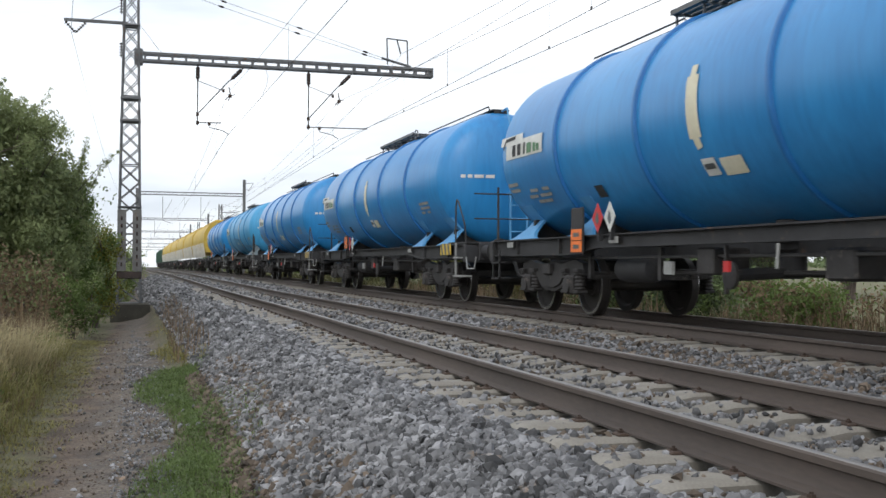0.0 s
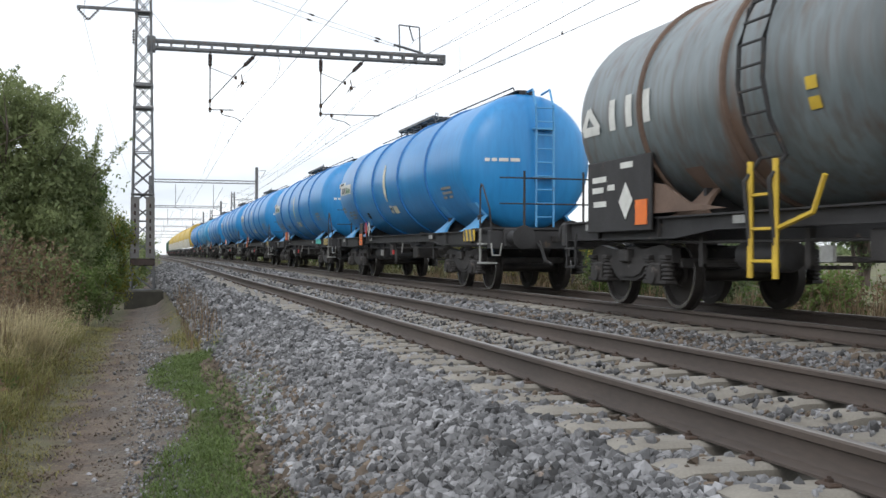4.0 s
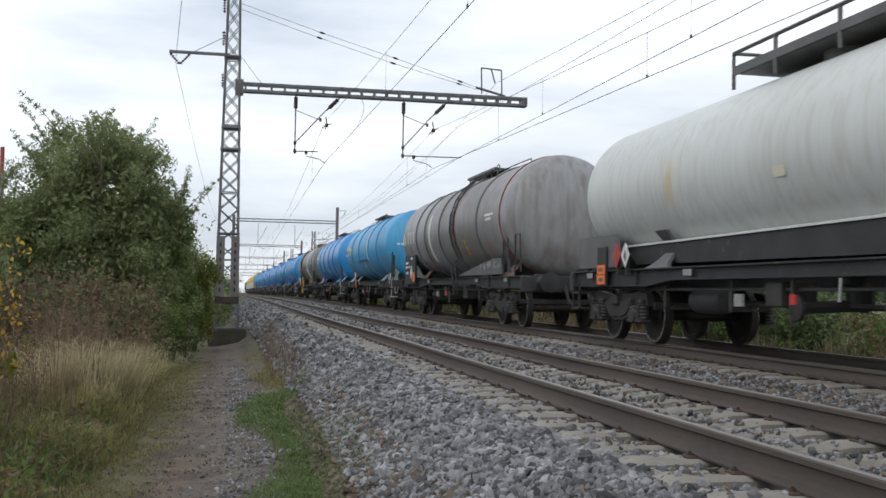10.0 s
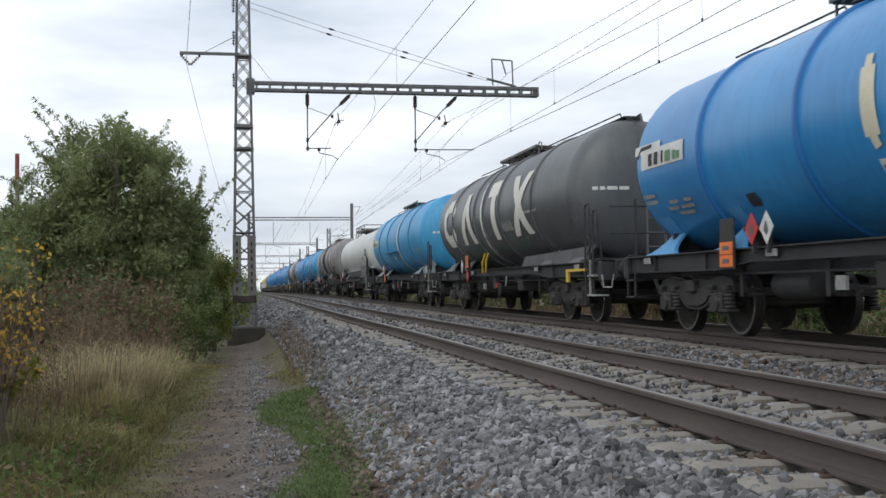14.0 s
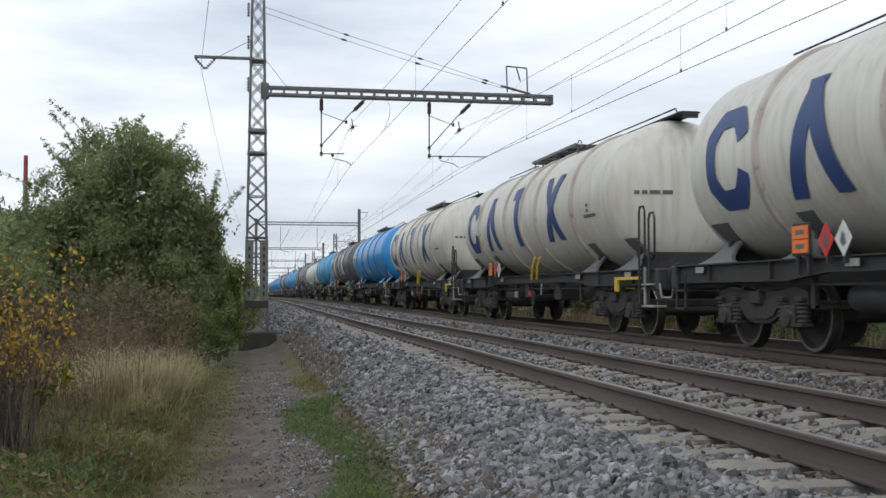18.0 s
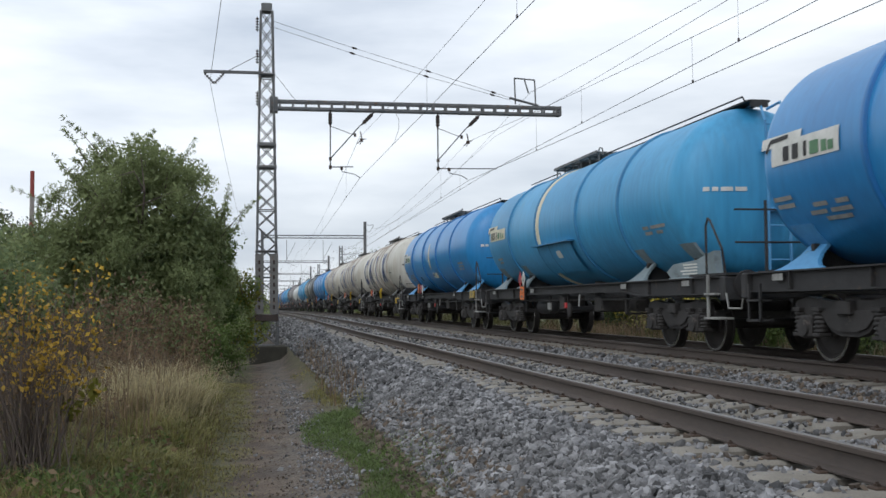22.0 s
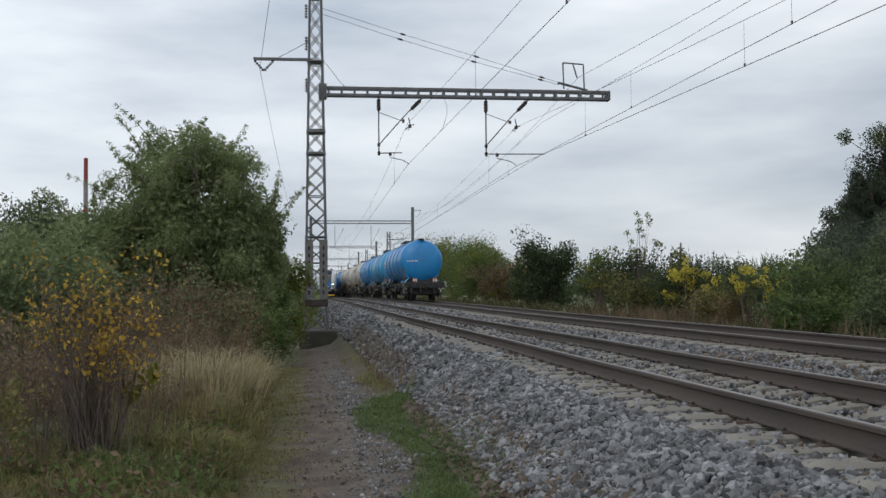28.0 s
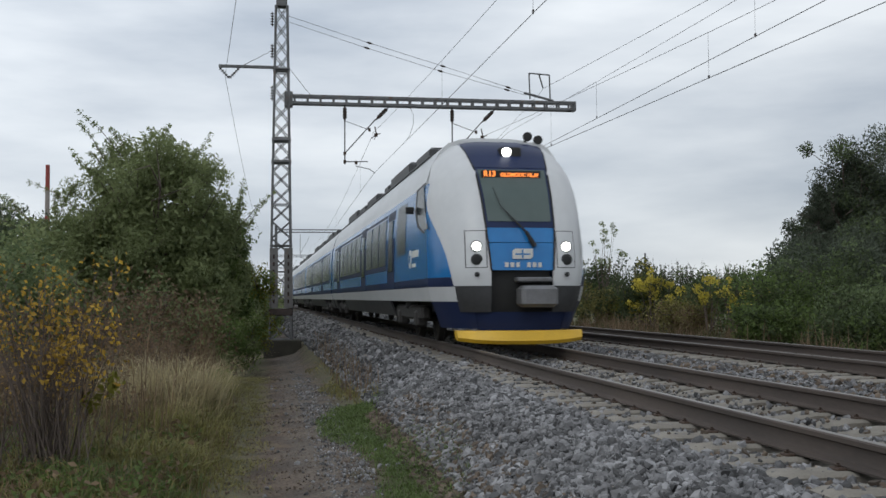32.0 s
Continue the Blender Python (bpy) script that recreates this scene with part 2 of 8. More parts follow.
def path_ground():
    """Trodden brown earth with a strip of small grey stones along the path's side."""
    m = paint("trodden_earth", (0.125, 0.090, 0.064), (0.046, 0.033, 0.025), 0.95, scale=2.6, fine=45, bump=0.05, amount=1.2)
    n, l = m.node_tree.nodes, m.node_tree.links
    b = n["Principled BSDF"]
    base = b.inputs["Base Color"].links[0].from_socket
    co, sep = n.new("ShaderNodeTexCoord"), n.new("ShaderNodeSeparateXYZ")
    l.new(co.outputs["Object"], sep.inputs[0])
    wob = n.new("ShaderNodeTexNoise")
    wob.inputs["Scale"].default_value, wob.inputs["Detail"].default_value = 1.1, 6
    l.new(co.outputs["Object"], wob.inputs["Vector"])
    shift = n.new("ShaderNodeMath")
    shift.operation = "MULTIPLY_ADD"
    shift.inputs[1].default_value = 0.9
    l.new(wob.outputs["Fac"], shift.inputs[0])
    l.new(sep.outputs["X"], shift.inputs[2])
    cell = n.new("ShaderNodeTexVoronoi")
    cell.inputs["Scale"].default_value = 42
    l.new(co.outputs["Object"], cell.inputs["Vector"])
    tone = n.new("ShaderNodeMix")
    tone.data_type = "RGBA"
    tone.inputs["A"].default_value, tone.inputs["B"].default_value = (0.05, 0.04, 0.032, 1), (0.20, 0.18, 0.155, 1)
    chan = n.new("ShaderNodeSeparateColor")
    l.new(cell.outputs["Color"], chan.inputs[0])
    l.new(chan.outputs[0], tone.inputs["Factor"])
    green = n.new("ShaderNodeRGB")
    green.outputs[0].default_value = (0.10, 0.105, 0.045, 1)
    last = base
    # strips across the path, by the distance from the line: olive edge, stones, olive foot of the ballast
    for centre, half, most, col in ((-4.35, 0.5, 0.6, green.outputs[0]), (-3.18, 0.34, 0.5, tone.outputs["Result"]), (-2.35, 0.35, 0.5, green.outputs[0])):
        d = n.new("ShaderNodeMath")
        d.operation = "SUBTRACT"
        d.inputs[1].default_value = centre
        l.new(shift.outputs[0], d.inputs[0])
        ab = n.new("ShaderNodeMath")
        ab.operation = "ABSOLUTE"
        l.new(d.outputs[0], ab.inputs[0])
        mr = n.new("ShaderNodeMapRange")
        mr.inputs["From Min"].default_value, mr.inputs["From Max"].default_value = half + 0.15, half - 0.15
        mr.inputs["To Max"].default_value = most
        l.new(ab.outputs[0], mr.inputs["Value"])
        mx = n.new("ShaderNodeMix")
        mx.data_type = "RGBA"
        l.new(mr.outputs["Result"], mx.inputs["Factor"])
        l.new(last, mx.inputs["A"])
        l.new(col, mx.inputs["B"])
        last = mx.outputs["Result"]
    l.new(last, b.inputs["Base Color"])
    return m


M_earth = path_ground()
M_field = paint("rough_grassland", (0.14, 0.145, 0.06), (0.085, 0.072, 0.042), 0.95, scale=0.35, fine=6, bump=0.05)
M_stone = paint("ballast_stone", (0.231, 0.230, 0.235), (0.058, 0.057, 0.058), 0.85, scale=2.2, fine=30, random_hue=0.75, bump=0.004, wear=(0.19, 0.14, 0.10), wear_at=0.64)
M_soiled = paint("soiled_brown_stone", (0.15, 0.115, 0.085), (0.065, 0.05, 0.038), 0.9, scale=2.2, fine=30, random_hue=0.5, bump=0.004)
M_bed = paint("ballast_bed", (0.115, 0.116, 0.12), (0.04, 0.04, 0.04), 0.95, scale=7, fine=16, bump=0.05, amount=0.9)
M_sleeper = paint("weathered_concrete", (0.26, 0.24, 0.205), (0.13, 0.115, 0.095), 0.9, scale=3, fine=60, bump=0.004)
M_rail = paint("rusty_rail", (0.088, 0.066, 0.053), (0.042, 0.033, 0.028), 0.75, scale=2.5, fine=50, bump=0.002, stretch=(1, 0.2, 1))
M_tread = paint("worn_steel", (0.25, 0.235, 0.22), (0.13, 0.115, 0.10), 0.5, 0.5, scale=1.5, fine=60, stretch=(1, 0.1, 1))
M_clip = paint("rusty_clip", (0.07, 0.045, 0.032), (0.03, 0.02, 0.015), 0.9, scale=20)
M_mast = paint("weathered_grey_steel", (0.17, 0.175, 0.18), (0.085, 0.085, 0.088), 0.65, 0.2, scale=2.5, fine=30, wear=(0.13, 0.075, 0.045), wear_at=0.60)
M_mastlow = paint("painted_mast_plates", (0.17, 0.165, 0.16), (0.085, 0.08, 0.078), 0.7, scale=3, wear=(0.14, 0.08, 0.05), wear_at=0.6)
M_wire = paint("copper_wire", (0.09, 0.085, 0.08), (0.05, 0.05, 0.05), 0.6, 0.5, scale=3)
M_insul = paint("glazed_insulator", (0.05, 0.03, 0.025), (0.02, 0.015, 0.012), 0.25, scale=5)
M_block = paint("old_concrete_block", (0.065, 0.06, 0.046), (0.03, 0.028, 0.022), 0.95, scale=2, fine=20, bump=0.02)

D2 = 4.1            # from the middle of the near track to that of the far one
G = 0.7525          # from a track's middle to a rail's

# the line bears a little to one side and climbs a little as it goes away
BEND = ([15, 29, 46, 62, 79, 93, 107, 150, 190, 220, 260], [0, -0.19, -0.40, -0.58, -0.75, -0.90, -1.05, -1.60, -2.15, -2.45, -2.60])
RISE = ([10, 29, 46, 62, 79, 107, 200], [0, 0.05, 0.14, 0.22, 0.28, 0.33, 0.36])


def bear(y):
    return float(np.interp(y, *BEND))


def climb(y):
    return float(np.interp(y, *RISE))


def on_line(x, y, z, reach=17.0):
    """The pose of a thing of some length whose front end or middle stands on the line."""
    return pose(x + bear(y), y, z + climb(y), math.degrees(math.atan((climb(y + reach) - climb(y)) / reach)), 0, -math.degrees(math.atan((bear(y + reach) - bear(y)) / reach)))


# ---- ground: one sheet to the horizon, with the ditch, the path, the bed and the far bank ----
PROFILE = [(-2600, -1.2), (-900, -1.4), (-200, -1.3), (-60, -1.0), (-25, -0.9), (-12, -0.85), (-8, -0.78), (-6.2, -0.74), (-5.4, -0.80), (-4.9, -0.90), (-4.4, -0.93),
           (-3.9, -0.90), (-3.5, -0.86), (-3.1, -0.84), (-2.8, -0.80), (-2.6, -0.72), (-2.1, -0.44), (-1.75, -0.26), (-1.35, -0.245), (-0.75, -0.255), (0, -0.26),
           (0.75, -0.255), (1.5, -0.25), (2.05, -0.22), (2.7, -0.20), (3.35, -0.215), (4.1, -0.22), (4.85, -0.215), (5.6, -0.22), (6.0, -0.32), (6.9, -0.75),
           (7.6, -0.8), (9, -0.6), (12, -0.5), (20, -0.7), (60, -0.6), (220, 1.0), (900, 9.0), (2600, 12.0)]


def ground_z(x):
    return float(np.interp(x, [p[0] for p in PROFILE], [p[1] for p in PROFILE]))


def uneven(x, y):
    """The ground's small humps beside the line, and its fall towards the mast."""
    u = min(1.0, max(0.0, (y - 12) / 22))
    dip = -0.34 * u * u * (3 - 2 * u) * min(1.0, max(0.0, (-2.7 - x) / 0.5)) * min(1.0, max(0.0, (x + 30) / 16))
    if -14 < x < -2.7 or 6.2 < x < 30:
        return dip + 0.07 * noise.noise((x * 0.9, y * 0.7, 3)) + 0.025 * noise.noise((x * 3, y * 3, 8)) + climb(y)
    if -2.7 <= x < -1.6:
        return 0.05 * noise.noise((x * 1.3, y * 1.1, 5)) + climb(y)
    return dip + climb(y)


def lie(x, y):
    """The ground's height under many points."""
    z = np.interp(x, [p[0] for p in PROFILE], [p[1] for p in PROFILE])
    return z + np.array([uneven(a, b) for a, b in zip(x.tolist(), y.tolist())])


def ground_sheet():
    ys = [-120, -60, -30, -15] + [-10 + 0.5 * i for i in range(100)] + [42, 46, 50, 56, 64, 75, 90, 110, 140, 180, 240, 320, 450, 700, 1100, 1800, 3000, 4500]
    xs = []
    for (a, _), (b, _) in zip(PROFILE, PROFILE[1:]):
        k = max(1, min(6, int((b - a) / 0.25))) if -13 < a < 8 else 1
        xs += [a + (b - a) * i / k for i in range(k)]
    xs.append(PROFILE[-1][0])
    g = Mesh()
    n = len(xs)
    rows = []
    for y in ys:
        row = []
        for x in xs:
            z = ground_z(x)
            side = float(np.interp(x, [-6.5, -3.0, 7.0, 12.0], [0, 1, 1, 0]))
            row.append((x + side * bear(y), y, z + uneven(x, y)))
        rows.append(row)
    g.ring(rows, close=False, caps=False)
    ob = part("ground", g, M_earth)
    me = ob.data
    me.materials.append(M_bed)
    me.materials.append(M_field)
    for p in me.polygons:
        x = p.center.x + 0.25 * noise.noise((p.center.y * 0.5, 1.3, 0))
        p.material_index = 1 if -2.75 < x < 6.6 else (2 if x < -5.0 or x >= 6.6 else 0)
    return tagged(ob, "trodden earth path, stone track bed and rough grassland", "ground", kind="structure")


ground = ground_sheet()

# ---- tracks ----
RAIL = [(-0.075, -0.172), (0.075, -0.172), (0.075, -0.160), (0.020, -0.142), (0.009, -0.125), (0.009, -0.052), (0.036, -0.038), (0.036, -0.010), (0.028, -0.001),
        (-0.028, -0.001), (-0.036, -0.010), (-0.036, -0.038), (-0.009, -0.052), (-0.009, -0.125), (-0.020, -0.142), (-0.075, -0.160)]
SLEEPER = [(-1.30, -0.40), (-1.30, -0.20), (-1.22, -0.178), (-0.52, -0.178), (-0.30, -0.215), (0.30, -0.215), (0.52, -0.178), (1.22, -0.178), (1.30, -0.20), (1.30, -0.40)]
Y_FIRST, STEP = -9.97, 0.585


def sleeper_mesh():
    m = Mesh()
    prof = SLEEPER
    rings = []
    for y, s, dz in ((-0.15, 0.0, 0.0), (-0.15, 0.0, 0.0), (-0.11, 0.0, 0.0), (0.11, 0.0, 0.0), (0.15, 0.0, 0.0)):
        low = 0.018 if abs(y) > 0.12 else 0.0
        rings.append([(x, y, z - (low if z > -0.3 else 0)) for x, z in prof])
    m.ring(rings[1:])
    return m.data("sleeper", M_sleeper, 25)


def clip_mesh(side):
    """The bolted fastenings of one rail on one sleeper."""
    m = Mesh()
    for s in (-1, 1):
        x = side * G + s * 0.105
        m.box(x - 0.035, x + 0.035, -0.05, 0.05, -0.185, -0.162, 0.008)
        m.lathe([(-0.162, 0.020), (-0.148, 0.020), (-0.148, 0.010), (-0.138, 0.010)], 6, "z", (x, 0, 0))
    return m.data("fastening", M_clip, 30)


def track(name, cx, label):
    t = tagged(thing(name, label, "railway track"), kind="structure")
    t.location = (cx, 0, 0.03 if cx else 0)
    ys = [-120, -20, 0, 10] + list(range(14, 160, 4)) + [175, 190, 205, 220, 260, 300, 800, 2200]
    top = [(-0.026, -0.002), (0.026, -0.002), (0.020, 0.0015), (-0.020, 0.0015)]
    for s in (-1, 1):
        r = part("rail", Mesh().ring([[(s * G + x + bear(y), y, z + climb(y)) for x, z in RAIL] for y in ys]), M_rail, t, "rust-brown steel rail")
        part("running_surface", Mesh().ring([[(s * G + x + bear(y), y, z + climb(y)) for x, z in top] for y in ys]), M_tread, r, "polished top of the rail")
    sl, c0, c1 = sleeper_mesh(), clip_mesh(-1), clip_mesh(1)
    far = Mesh()
    for i in range(300):
        y = Y_FIRST + STEP * i
        if i < 110:
            o = new("sleeper", sl)
            o.parent, o.location = t, (random.uniform(-0.015, 0.015) + bear(y), y, random.uniform(-0.008, 0.004) + climb(y))
            o.rotation_euler = (0, 0, random.uniform(-0.012, 0.012))
            if i < 75:
                for c in (c0, c1):
                    f = new("fastening", c)
                    f.parent = o
        else:
            far.box(bear(y) - 1.3, bear(y) + 1.3, y - 0.14, y + 0.14, climb(y) - 0.36, climb(y) - 0.19)
    tagged(part("far_sleepers", far, M_sleeper, t), kind="stuff")
    return t


near_track = track("near_track", 0.0, "steel rails on concrete sleepers in grey stone ballast")
far_track = track("far_track", D2, "second line of steel rails on concrete sleepers")


# ---- ballast stones ----
def stones(name, count, xs, ys, size, seed, label, power=1.0, skip=True, mat=None):
    rng = np.random.default_rng(seed)
    ico = bmesh.new()
    bmesh.ops.create_icosphere(ico, subdivisions=1, radius=1.0)
    tv = np.array([v.co[:] for v in ico.verts])
    tf = np.array([[v.index for v in f.verts] for f in ico.faces])
    ico.free()
    u = rng.random(count) ** power
    y = ys[0] + (ys[1] - ys[0]) * u
    x = rng.uniform(xs[0], xs[1], count)
    z = lie(x, y)
    if skip:
        ph = (y - Y_FIRST) / STEP
        on = (np.abs(ph - np.round(ph)) * STEP < 0.125)
        near = np.minimum(np.abs(x), np.abs(x - D2)) < 1.22
        railz = np.minimum(np.abs(np.abs(x) - G), np.abs(np.abs(x - D2) - G)) < 0.13
        keep = ~(near & on & (rng.random(count) < np.where(np.minimum(np.abs(x), np.abs(x - D2)) < G, 0.84, 0.95))) & ~railz
        z = np.where(near & on, np.maximum(z, np.interp(y, *RISE) - 0.192), z)
        x, y, z = x[keep], y[keep], z[keep]
        x = x + np.interp(y, *BEND)
    k = len(x)
    s = size * np.clip(rng.lognormal(0, 0.36, k), 0.45, 2.0)
    squash = rng.uniform(0.55, 1.0, (k, 3)) * s[:, None]
    q = rng.normal(size=(k, 4))
    q /= np.linalg.norm(q, axis=1)[:, None]
    a, b, c, d = q.T
    rot = np.stack([np.stack([1 - 2 * (c * c + d * d), 2 * (b * c - a * d), 2 * (b * d + a * c)], -1),
                    np.stack([2 * (b * c + a * d), 1 - 2 * (b * b + d * d), 2 * (c * d - a * b)], -1),
                    np.stack([2 * (b * d - a * c), 2 * (c * d + a * b), 1 - 2 * (b * b + c * c)], -1)], 1)
    jit = rng.uniform(0.52, 1.36, (k, len(tv), 1))
    pts = np.einsum("kij,kvj->kvi", rot, tv[None] * jit * squash[:, None, :])
    pts[:, :, 0] += x[:, None]
    pts[:, :, 1] += y[:, None]
    pts[:, :, 2] += (z + rng.uniform(-0.3, 0.7, k) * s)[:, None]
    me = bpy.data.meshes.new(name)
    faces = (tf[None] + (np.arange(k) * len(tv))[:, None, None]).reshape(-1, 3)
    me.vertices.add(k * len(tv))
    me.vertices.foreach_set("co", pts.astype(np.float32).ravel())
    me.loops.add(faces.size)
    me.loops.foreach_set("vertex_index", faces.astype(np.int32).ravel())
    me.polygons.add(len(faces))
    me.polygons.foreach_set("loop_start", np.arange(0, faces.size, 3, dtype=np.int32))
    me.update(calc_edges=True)
    me.shade_flat()
    me.materials.append(mat or M_stone)
    return tagged(new(name, me), label, "ballast", kind="stuff")


stones("ballast", 62000, (-2.62, -0.85), (0.2, 13), 0.0265, 1, "loose grey crushed stone of the track shoulder", 1.2)
stones("ballast", 7000, (-2.85, -2.15), (0.2, 12), 0.026, 6, "earth-stained brown stones at the shoulder's foot", 1.1, mat=M_soiled)
stones("ballast", 9000, (-1.35, -0.80), (0.2, 14), 0.022, 7, "rust-stained stones beside the rail", 1.1, mat=M_soiled)
stones("ballast", 52000, (-0.85, 3.2), (1.5, 20), 0.0235, 2, "grey crushed stone between the rails", 1.15)
stones("ballast", 22000, (-2.7, 2.6), (13, 40), 0.042, 3, "grey crushed stone along the line", 1.3)
stones("ballast", 9000, (3.3, 6.6), (2, 40), 0.04, 4, "grey crushed stone of the far track", 1.2)
stones("ballast", 12000, (-3.0, 2.6), (39, 85), 0.062, 12, "grey crushed stone along the line", 1.3)
stones("ballast", 9000, (0.95, 3.25), (1.5, 34), 0.030, 13, "rust-stained stones between the two tracks", 1.25, mat=M_soiled)
stones("pebbles", 9000, (-3.68, -3.15), (1.5, 30), 0.012, 5, "small pale stones trodden into the path", 1.35, skip=False)
stones("ballast", 9000, (-0.8, 2.0), (1.0, 20), 0.022, 10, "rust-stained stones between the rails", 1.15, mat=M_soiled)
stones("pebbles", 13000, (-4.9, -2.7), (1.5, 28), 0.010, 8, "scattered brown clods on the path", 1.35, skip=False, mat=M_soiled)
stones("pebbles", 260, (-4.2, -2.8), (2.5, 22), 0.024, 9, "single larger stones on the path", 1.2, skip=False)
stones("ballast", 9000, (-2.6, 6.4), (-9, 0.6), 0.034, 11, "grey crushed stone beside the rails", 1.0)


# ---- overhead line ----
MAST_Y = 35.85


def lattice(mesh, x, y, z0, z1, w0, w1, step=0.55, leg=0.045, bar=0.018):
    """Four corner legs with crossed bars on each face."""
    def corners(z):
        w = (w0 + (w1 - w0) * (z - z0) / (z1 - z0)) / 2
        return [Vector((x + a * w, y + b * w, z)) for a, b in ((-1, -1), (1, -1), (1, 1), (-1, 1))]
    lo, hi = corners(z0), corners(z1)
    for a, b in zip(lo, hi):
        mesh.tube([a, b], leg, 4)
    n = max(1, round((z1 - z0) / step))
    for i in range(n):
        p, q = corners(z0 + (z1 - z0) * i / n), corners(z0 + (z1 - z0) * (i + 1) / n)
        for k in range(4):
            j = (k + 1) % 4
            mesh.tube([p[k], q[j]], bar, 4)
            mesh.tube([p[j], q[k]], bar, 4)
            if i % 4 == 0:
                mesh.tube([p[k], p[j]], bar * 1.2, 4)
    return mesh


def barrel(a, b, r=0.085):
    """A stout ribbed insulator on a rod from a to b."""
    a, b = Vector(a), Vector(b)
    pts, rad = [a, a.lerp(b, 0.10)], [0.022, 0.022]
    for i in range(9):
        pts.append(a.lerp(b, 0.14 + 0.085 * i))
        rad.append(r * (1.0 if i % 2 else 0.72) * (0.75 if i in (0, 8) else 1))
    return Mesh().tube(pts + [a.lerp(b, 0.88), b], rad + [0.03, 0.026], 10)


def insulator(a, b, r=0.06, n=5):
    """A string of glazed discs from a to b."""
    m = Mesh()
    a, b = Vector(a), Vector(b)
    m.tube([a, b], 0.018, 6)
    for i in range(n):
        c = a.lerp(b, (i + 0.7) / (n + 0.4))
        d = (b - a).normalized() * 0.022
        m.tube([c - d, c - d * 0.2, c + d * 0.6, c + d], [r * 0.5, r, r * 0.9, r * 0.4], 10)
    return m


def main_mast():
    t = thing("catenary_mast", "tall grey lattice steel mast with a long cantilever arm", "catenary mast", "masts of the line", (0, 0, 0))
    x, y = -3.83, MAST_Y
    part("foundation", Mesh().box(x - 0.62, x + 0.72, y - 0.6, y + 0.6, -1.25, -0.52, 0.05), M_block, t, "mossy concrete foundation block")
    part("shaft", lattice(Mesh(), x, y, -0.52, 11.75, 0.80, 0.42, 0.62), M_mast, t)
    plates = Mesh()
    for s in (-0.26, 0.26):
        plates.box(x + s - 0.15, x + s + 0.15, y - 0.46, y - 0.43, 0.62, 2.78)
    part("cover_plate", plates, M_mastlow, t, "perforated grey cover plates round the foot")
    for s in (-0.26, 0.26):
        for i in range(7):
            part("slot", Mesh().box(x + s - 0.03, x + s + 0.03, y - 0.466, y - 0.458, 0.78 + i * 0.27, 0.92 + i * 0.27), M_insul, t)
    part("top_box", Mesh().box(x - 0.2, x + 0.2, y - 0.2, y + 0.2, 11.72, 12.05, 0.03), M_mast, t, "closed steel cap of the mast")
    part("foot_collar", Mesh().box(x - 0.42, x + 0.42, y - 0.45, y + 0.42, 0.34, 0.60, 0.02), M_insul, t, "dark band round the mast")
    for z, h in ((2.86, 0.05), (5.92, 0.09), (6.72, 0.09), (9.35, 0.06)):
        w = 0.80 - 0.40 * (z + 0.5) / 13.1 + 0.12
        part("collar", Mesh().box(x - w / 2, x + w / 2, y - w / 2, y + w / 2, z, z + h, 0.01), M_mast, t, "steel clamp collar")
    # cantilever arm with two chords and upright bars
    x0, x1, za, zb = -3.6, 7.3, 8.42, 8.16
    arm = Mesh()
    for yy in (y - 0.16, y + 0.16):
        for z in (za, zb):
            arm.box(x0, x1, yy - 0.035, yy + 0.035, z - 0.045, z + 0.045)
        for i in range(23):
            px = x0 + 0.25 + (x1 - x0 - 0.4) * i / 22
            arm.box(px - 0.035, px + 0.035, yy - 0.02, yy + 0.02, zb, za)
    for i in range(12):
        px = x0 + 0.3 + (x1 - x0 - 0.5) * i / 11
        arm.box(px - 0.03, px + 0.03, y - 0.16, y + 0.16, zb - 0.02, zb + 0.02)
    arm.box(x1 - 0.02, x1 + 0.05, y - 0.2, y + 0.2, zb - 0.05, za + 0.05)
    part("cantilever_arm", arm, M_mast, t, "long horizontal ladder-like steel arm")
    part("arm_bracket", Mesh().box(x0 - 0.12, x0 + 0.18, y - 0.24, y + 0.24, zb - 0.14, za + 0.14, 0.02), M_mast, t)
    # hangers with bracket tubes for both wires
    for hx in (-1.5, 2.55):
        h = part("registration_bracket", Mesh().tube([(hx, y, 7.55), (hx, y, 5.92)], 0.028, 6).tube([(hx, y, 6.33), (hx + 1.12, y, 7.6)], 0.024, 6)
                 .tube([(hx, y, 7.55), (hx + 0.92, y, 7.22)], 0.014, 5).tube([(hx, y, 6.02), (hx + (0.85 if hx < 0 else 2.25), y, 6.04)], 0.022, 6)
                 .tube([(hx + 0.4, y, 5.98), (hx + 0.42, y, 5.86), (hx + 0.9, y, 5.76), (hx + 1.13, y, 5.62)], 0.016, 5), M_mast, t, "thin steel tube bracket for the wire")
        part("insulator", barrel((hx, y, 8.14), (hx, y, 7.50)), M_insul, h, "dark brown ribbed insulator")
        part("insulator", barrel((hx + 1.64, y, 8.10), (hx + 1.14, y, 7.60)), M_insul, h, "dark brown ribbed insulator")
        part("wire_clamp", Mesh().tube([(hx + 1.12, y, 7.36), (hx + 1.18, y, 7.05), (hx + 1.10, y, 6.88)], 0.022, 5).tube([(hx + 1.0, y, 6.9), (hx + 1.14, y, 7.06), (hx + 1.34, y, 7.10)], 0.016, 5)
             .box(hx + 1.10, hx + 1.22, y - 0.04, y + 0.04, 6.98, 7.10), M_clip, h)
